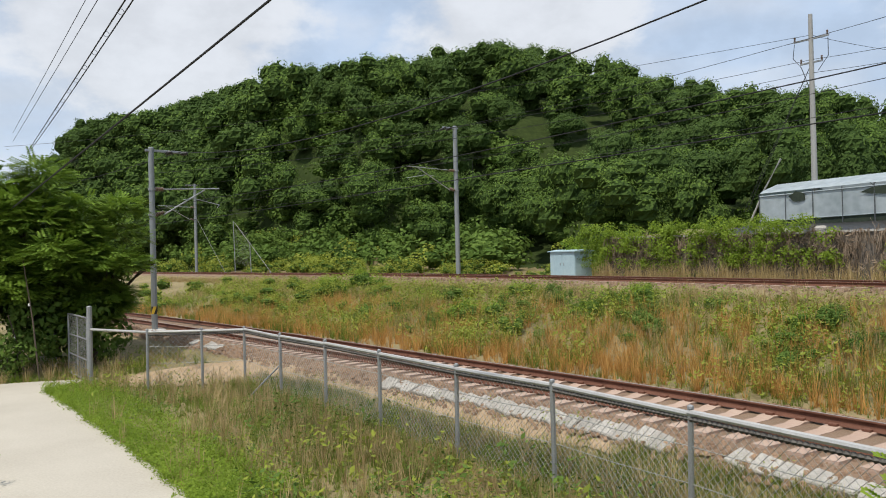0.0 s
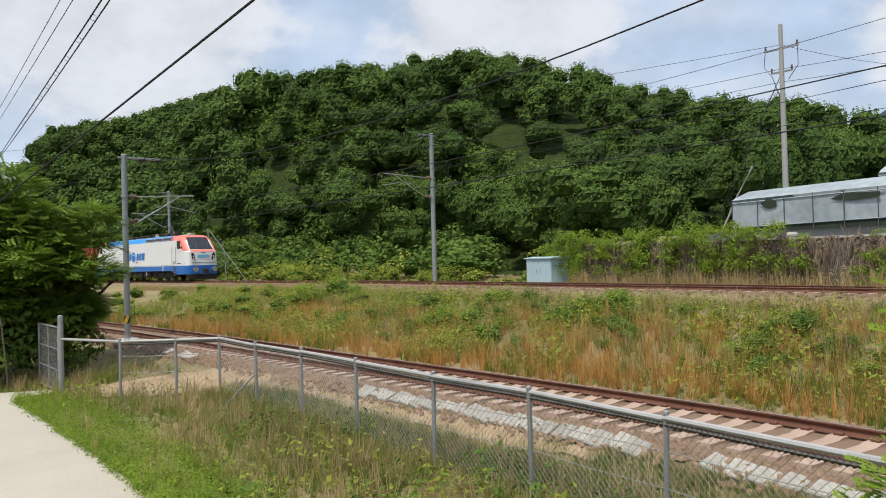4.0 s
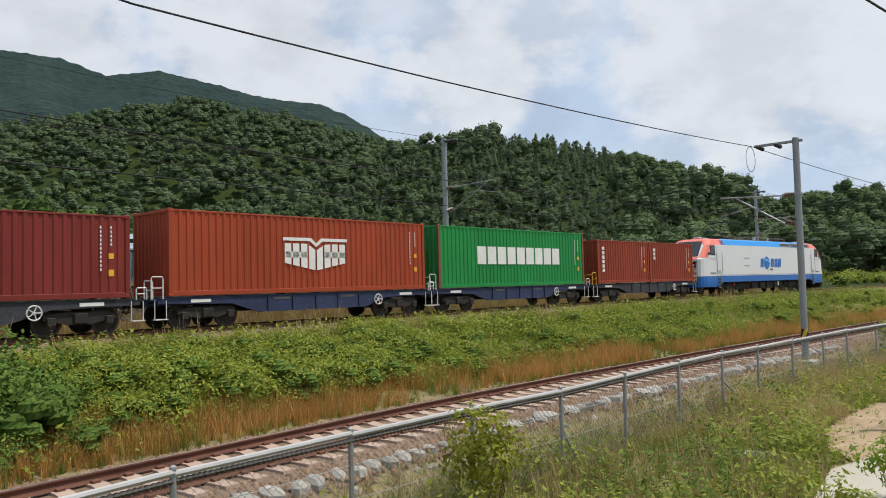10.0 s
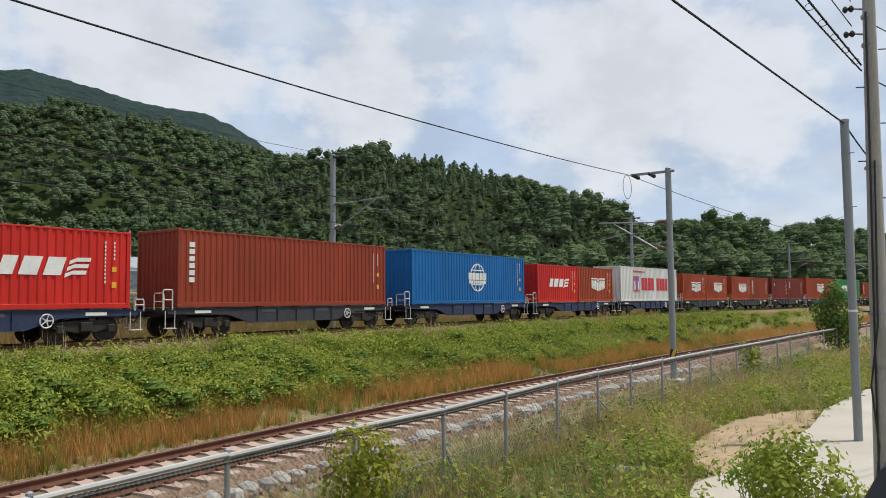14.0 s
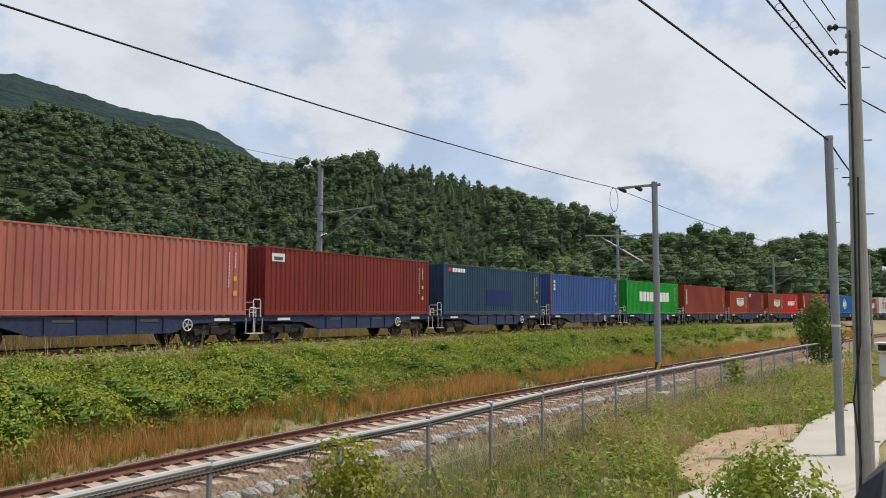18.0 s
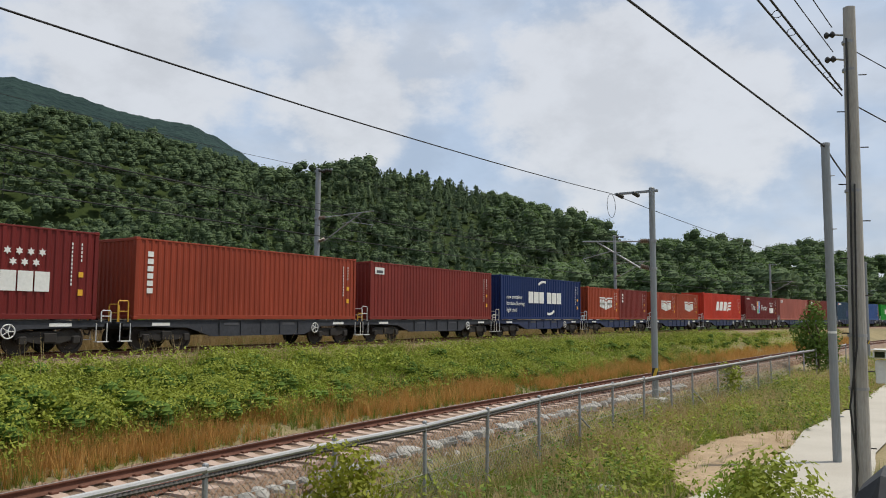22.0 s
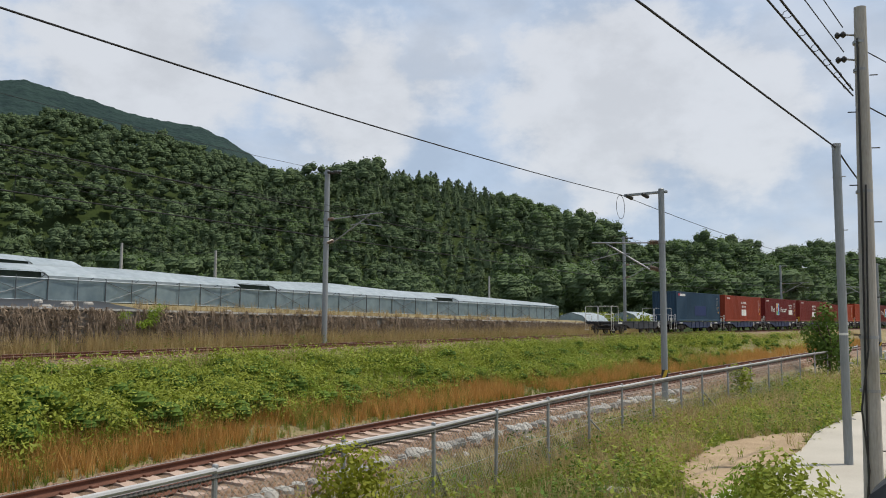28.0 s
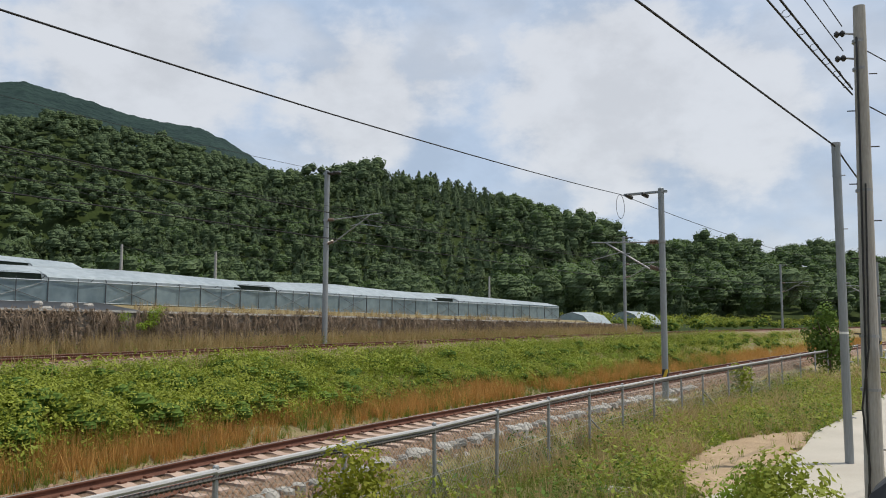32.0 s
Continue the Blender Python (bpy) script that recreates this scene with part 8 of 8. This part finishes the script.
def hanging_stalks():
    """Dry stalks that hang down the wall from its top."""
    rng = np.random.default_rng(72)
    n = 2600
    s = rng.uniform(WALL_S[0], WALL_S[1], n)
    x, y = BACK.at(s, rng.uniform(3.72, 3.95, n))
    z = terrace(s) + rng.uniform(-.9, .15, n)
    faces_object("hanging_stalks", spread(TUFT, rng.integers(0, 5, n), np.stack([x, y, z], 1), rng.uniform(.4, .9, n), rng.uniform(0, 6.283, n), rng.choice([-1.0, .6], n, p=[.8, .2])), "dry_vine", "grey-brown dry stalks hanging down the stone wall", "vines")


hanging_stalks()


def fronds(seed, n, r, flat, length, lumps=12):
    """Feathered leaves of a locust tree: pairs of leaflets along a stalk."""
    rng = np.random.default_rng(seed)
    c = unit(rng, lumps) * rng.uniform(.3, .8, (lumps, 1)) * r
    c[:, 2] *= flat
    k = rng.integers(0, lumps, n)
    d = unit(rng, n)
    d[:, 2] = np.abs(d[:, 2]) * .8 - .2
    rad = rng.uniform(.28, .46, lumps) * r
    p = c[k] + d * (rad[k] * rng.uniform(.5, 1.1, n))[:, None]
    t = d * np.array([1, 1, .35]) + unit(rng, n) * .35
    t[:, 2] -= .15
    t /= np.linalg.norm(t, axis=1)[:, None]
    side = np.cross(t, np.array([0, 0, 1.0]) + unit(rng, n) * .3)
    side /= np.linalg.norm(side, axis=1)[:, None]
    out = []
    for i in range(6):
        for s in (-1, 1):
            base = p + t * (length * (i + .5) / 6)
            ln = length * .30
            tip = base + (side * s + t * .25) * ln
            w = t * ln * .26
            mid = (base + tip) / 2
            out.append(np.stack([base, mid + w, tip, mid - w], 1))
    return np.concatenate(out)


def branching(kit, rng, p, d, r, length, depth):
    q = p + d * length
    kit.tube([p, (p + q) / 2 + Vector((rng.uniform(-.1, .1), rng.uniform(-.1, .1), 0)) * length * .3, q], [r, r * .8, r * .62], 7)
    if depth:
        for i in range(rng.choice((2, 3))):
            e = (d + Vector((rng.uniform(-.8, .8), rng.uniform(-.8, .8), rng.uniform(-.1, .6)))).normalized()
            branching(kit, rng, q, e, r * .6, length * rng.uniform(.6, .8), depth - 1)


def tree(name, x, y, h, r, leafmat, label, seed, locust=True, n=1500, length=.34, stems=1, base=None, mid=.55, lumps=16):
    rng = random.Random(seed)
    z0 = gz(x, y) if base is None else base
    t = thing(name, label, "tree", m=Matrix.Translation((x, y, z0)))
    for s in range(stems):
        k = Kit()
        lean = Vector((rng.uniform(-.25, .25), rng.uniform(-.25, .25), 1)).normalized()
        branching(k, rng, Vector((rng.uniform(-.2, .2) * (stems > 1), rng.uniform(-.2, .2) * (stems > 1), -.1)), lean, .022 * h ** .9 * (.4 if stems > 1 else 1), h * (.26 if stems > 1 else .34), 2)
        part("trunk", k, "bark", t)
    if locust:
        Q = fronds(seed, n, r, (h * .48) / r, length, lumps)
        Q[..., 2] += h * .52
    else:
        L, S = crown(seed, n, r, length, 16, min(1.9, h * .45 / r), lr=(.3, .5), low=-1.0)
        Q = L
        Q[..., 2] += h * mid
    faces_object("crown", Q, leafmat, "", "", t)
    return t


tree("locust_tree", -12.2, 27.7, 7.9, 3.1, "leaf_locust", "green locust tree with feathery drooping leaves by the gate", 301, True, 6500, .42, lumps=24)
tree("locust_tree", -9.9, 28.1, 6.5, 2.3, "leaf_locust", "light green locust tree with feathery leaves by the gate", 302, True, 6500, .42, lumps=24)
tree("locust_tree", -15.5, 28.0, 7.2, 3.0, "leaf_dark", "dark green locust tree behind the path", 303, True, 2400, .44)
tree("broadleaf_tree", -12.0, 30.8, 5.4, 3.4, "leaf_dark", "dense dark tree behind the gate", 304, False, 2600, .3, mid=.5)
tree("broadleaf_tree", -10.5, 27.9, 4.2, 2.2, "leaf", "dense green bushy tree beside the gate", 315, False, 3000, .24, mid=.42)
tree("gate_bush", -11.6, 25.7, 1.9, 1.3, "leaf", "low dark green bush beside the path", 317, False, 900, .16, stems=3, mid=.42)
tree("gate_bush", -13.9, 25.3, 2.2, 1.6, "leaf", "low dark green bush beside the path", 318, False, 1100, .16, stems=3, mid=.42)
tree("broadleaf_tree", -15.5, 26.5, 3.6, 2.6, "leaf_dark", "low dark bushy tree beside the path", 313, False, 1900, .26, mid=.45)
tree("sparse_tree", -16.0, 32.6, 9.4, 2.1, "leaf", "tall thin-leaved tree against the sky", 305, False, 800, .22)


def shoots(label, base, tips, seed, per=70):
    """A young locust: upright shoots from one foot, with feathered leaves all along them."""
    rng = np.random.default_rng(seed)
    b = Vector((*base, gz(*base)))
    t = thing("locust_sapling", label, "tree", m=Matrix.Translation(b))
    Q = []
    for tip in tips:
        p1 = Vector(tip) - b
        bend = Vector((p1.x * .35, p1.y * .35, p1.z * .55))
        path = [Vector((0, 0, -.1)) * (1 - u) ** 2 + bend * 2 * u * (1 - u) + p1 * u * u for u in np.linspace(0, 1, 9)]
        part("stem", Kit().tube(path, [.020 - .0018 * q for q in range(9)], 6), "bark", t)
        P = np.array([q[:] for q in path])
        u = .22 + .78 * rng.random(per) ** .8
        at = np.stack([np.interp(u, np.linspace(0, 1, 9), P[:, k]) for k in range(3)], 1)
        reach = (.72 * (1 - u) + .07) * rng.uniform(.1, 1.0, per)
        a = rng.uniform(0, 6.283, per)
        out = np.stack([np.cos(a), np.sin(a), rng.uniform(-.1, .7, per)], 1)
        out /= np.linalg.norm(out, axis=1)[:, None]
        at = at + out * reach[:, None]
        d = out + np.array([0, 0, .15])
        d /= np.linalg.norm(d, axis=1)[:, None]
        side = np.cross(d, np.array([0, 0, 1.0]) + unit(rng, per) * .45)
        side /= np.linalg.norm(side, axis=1)[:, None]
        ln = rng.uniform(.12, .22, per)[:, None]
        up = np.cross(side, d)
        for i in range(7):
            q = at + d * ln * (i + .6) / 7 - up * ln * .25 * ((i + .6) / 7) ** 2
            for sg in (-1, 1, 0) if i == 6 else (-1, 1):
                ax = (side * sg + d * (.35 if sg else 1.0)) * ln * .27
                w = (d if sg else side) * ln * .10
                Q.append(np.stack([q, q + ax * .5 + w, q + ax, q + ax * .5 - w], 1))
    faces_object("crown", np.concatenate(Q), "leaf_shoot", "", "", t)


shoots("bright green locust sapling growing at the foot of the mast", (4.75, 4.15), [(4.79, 3.94, 1.30), (4.95, 3.75, .85), (4.55, 4.2, .75), (4.3, 4.5, .62), (5.1, 3.5, .3), (5.25, 3.25, -.15), (4.7, 4.6, .2), (4.9, 4.1, .1)], 306, 190)
shoots("slender bright green locust sapling beside the fence", (4.05, 4.8), [(3.86, 4.86, 1.0), (3.98, 4.74, .72), (3.72, 4.98, -.4), (3.55, 5.1, -.6), (4.1, 4.55, .2)], 314, 130)
tree("roadside_tree", 12.3, -54.6, 5.0, 1.75, "leaf", "dark green bushy tree beside the fence", 308, False, 2600, .22, mid=.5)
tree("yellow_bush", 8.15, -8.1, 1.95, .75, "leaf_yellow", "yellow-green bush leaning against the fence", 309, False, 1500, .085, stems=4)
tree("fence_sapling", 11.2, -34.0, 1.6, .6, "leaf_lit", "small leafy sapling growing through the fence", 310, False, 460, .14, stems=2, mid=.6)
tree("roadside_shrub", 3.25, -12.2, 1.75, 1.0, "leaf_lit", "leafy shrub with pale flowers beside the path", 311, False, 1900, .10, stems=5)
tree("roadside_shrub", 4.35, -13.4, 1.3, .75, "leaf_fresh", "bright leafy shrub beside the path", 319, False, 1100, .09, stems=4)
tree("verge_bush", -6.7, 13.0, .8, .55, "leaf_fresh", "low bright green weeds beside the concrete path", 316, False, 420, .08, stems=3)
tree("roadside_shrub", 4.1, -10.7, 1.0, .5, "leaf_lit", "low leafy shrub beside the path", 312, False, 420, .08, stems=3)

# ---------------------------------------------------------------- path, bare soil, small things


def patch(name, outline, dz, material, label, cat, step=.5, wobble=.12, seed=1):
    """A sheet that follows the ground inside an outline, with an uneven edge."""
    bm = bmesh.new()
    rng = random.Random(seed)
    pts = []
    n = len(outline)
    for i in range(n):
        a, b = Vector(outline[i]), Vector(outline[(i + 1) % n])
        k = max(1, int((b - a).length / step))
        for j in range(k):
            p = a.lerp(b, j / k)
            pts.append((p.x + rng.uniform(-wobble, wobble), p.y + rng.uniform(-wobble, wobble)))
    vs = [bm.verts.new((x, y, gz(x, y) + dz)) for x, y in pts]
    f = bm.faces.new(vs)
    r = bmesh.ops.triangulate(bm, faces=[f])
    bmesh.ops.subdivide_edges(bm, edges=[e for e in bm.edges if e.calc_length() > 1.2], cuts=2, use_grid_fill=True)
    co = np.array([v.co[:] for v in bm.verts])
    zz = ground_z(co[:, 0], co[:, 1]) + dz
    for v, z in zip(bm.verts, zz):
        v.co.z = z
    bmesh.ops.recalc_face_normals(bm, faces=bm.faces)
    me = bpy.data.meshes.new(name)
    bm.to_mesh(me)
    bm.free()
    if me.polygons[0].normal.z < 0:
        me.flip_normals()
    me.materials.append(MT[material])
    ob = new(name, me)
    return tagged(ob, label, cat, kind="structure")


patch("path", PATH_A, .06, "path", "pale concrete path leading to the gate", "path", .8, .012)
patch("bare_soil", SOIL_A, .045, "dirt", "worn bare soil track inside the fence", "ground", .5, .22, 2)
patch("path", PATH_B, .06, "path", "pale concrete path beside the fence", "path", .8, .02, 3)
patch("bare_soil", SOIL_B, .05, "dirt", "bare sandy soil beside the concrete path", "ground", .4, .2, 4)
for p, q in (((-10.35, 24.9, -2.4), (-10.9, 25.2, 1.35)), ((-11.0, 25.5, -2.4), (-11.75, 26.0, -.4))):
    st = thing("bamboo_stake", "thin leaning bamboo stake among the trees", "stake", "stakes by the path", m=Matrix.Translation(p))
    d = Vector(q) - Vector(p)
    part("cane", Kit().tube([(0, 0, -.1), d * .5 + Vector((.04, 0, 0)), d], [.028, .024, .016], 7), "bark", st)
    part("node_ring", Kit().tube([d * .62, d * .62 + d.normalized() * .08], .034, 7), "mark_white", st)
sl = thing("concrete_slab", "small grey concrete cover slab in the grass", "slab", m=Matrix.Translation((7.55, -15.05, gz(7.55, -15.05))) @ Matrix.Rotation(.3, 4, "Z"))
part("slab", Kit().box((0, 0, .06), (.75, .45, .14), ch=.02), "concrete", sl)
part("stone", Kit().box((-.5, .15, .06), (.2, .16, .14), ch=.04), "white_stone", sl)
tp = thing("black_tarpaulin", "crumpled black plastic sheet heaped beside the pole", "tarpaulin", m=Matrix.Translation((.46, -3.37, gz(.46, -3.37))))
rg = np.random.default_rng(12)
k = Kit()
v, f, nx, ny = [], [], 13, 11
for i in range(nx):
    for j in range(ny):
        u, w = i / (nx - 1) * 2 - 1, j / (ny - 1) * 2 - 1
        hgt = max(0, 1 - u * u) * max(0, 1 - w * w)
        v.append((u * .46, w * .45, .02 + (-.02 - (gz(.46, -3.37) - .70)) * hgt ** .5 + float(rg.normal(0, .035)) * (hgt > 0)))
for i in range(nx - 1):
    for j in range(ny - 1):
        f.append((i * ny + j, (i + 1) * ny + j, (i + 1) * ny + j + 1, i * ny + j + 1))
k.add(v, f)
part("sheet", k, "black", tp)
for dx in (-.3, .1, .4):
    part("fold", Kit().tube([(dx * .6, -.25, .8), (dx * .6 + .04, -.05, 1.05), (dx * .6, .22, .85)], .03, 7), "black", tp)

# ---------------------------------------------------------------- distant mountains


def mountain(name, dist, depth, rows, material, label, rough, seed):
    """A far ridge: crest rows of (azimuth, slope)."""
    az = np.linspace(rows[0][0], rows[-1][0], int((rows[-1][0] - rows[0][0]) * 10))
    crest = np.interp(az, [q[0] for q in rows], [q[1] for q in rows]) * dist
    us = np.linspace(0, 1, 30)
    rng = np.random.default_rng(seed)
    V = []
    for u in us:
        d = dist - depth * (1 - u)
        a = np.radians(az)
        x, y = d * np.sin(a), d * np.cos(a)
        rib = np.array([noise.noise((p * .09, u * 1.4, seed)) + .5 * noise.noise((p * .35, u * 3, seed + 3)) for p in az])
        z = crest * (u ** 1.15) * (1 + .22 * rib * (1 - u) * 1.6) + np.array([noise.noise((p * 1.6, u * 6, seed)) + .4 * noise.noise((p * 4.0, u * 14, seed)) for p in az]) * rough * 1.0 * u
        V.append(np.stack([x, y, z - 2], 1))
    V = np.array(V)
    m, n = V.shape[:2]
    i, j = np.meshgrid(np.arange(m - 1), np.arange(n - 1), indexing="ij")
    q = np.stack([i * n + j, i * n + j + 1, (i + 1) * n + j + 1, (i + 1) * n + j], -1).reshape(-1, 4)
    ob = new(name, big_mesh(name, V.reshape(-1, 3), q[:, ::-1], material, True))
    return tagged(ob, label, "mountain", kind="structure")


# bluish colours and a faint glow put haze into the far ridges
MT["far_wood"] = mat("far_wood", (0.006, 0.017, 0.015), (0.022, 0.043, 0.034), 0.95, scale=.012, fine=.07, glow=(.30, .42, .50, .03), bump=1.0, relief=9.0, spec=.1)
MT["blue_far"] = mat("distance_haze", (0.013, 0.028, 0.032), (0.028, 0.046, 0.048), 0.95, scale=.006, fine=.05, glow=(.30, .42, .52, .11), bump=.8, relief=8.0, spec=.1)
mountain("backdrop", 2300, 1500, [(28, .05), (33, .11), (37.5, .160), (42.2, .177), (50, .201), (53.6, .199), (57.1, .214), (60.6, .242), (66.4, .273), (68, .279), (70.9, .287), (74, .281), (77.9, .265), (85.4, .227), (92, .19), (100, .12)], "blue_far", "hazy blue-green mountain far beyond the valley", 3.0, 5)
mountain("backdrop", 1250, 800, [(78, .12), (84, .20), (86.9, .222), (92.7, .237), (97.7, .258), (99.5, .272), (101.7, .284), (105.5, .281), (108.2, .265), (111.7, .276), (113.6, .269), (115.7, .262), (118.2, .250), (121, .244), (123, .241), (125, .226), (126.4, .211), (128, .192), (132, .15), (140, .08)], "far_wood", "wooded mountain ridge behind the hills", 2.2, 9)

motions()
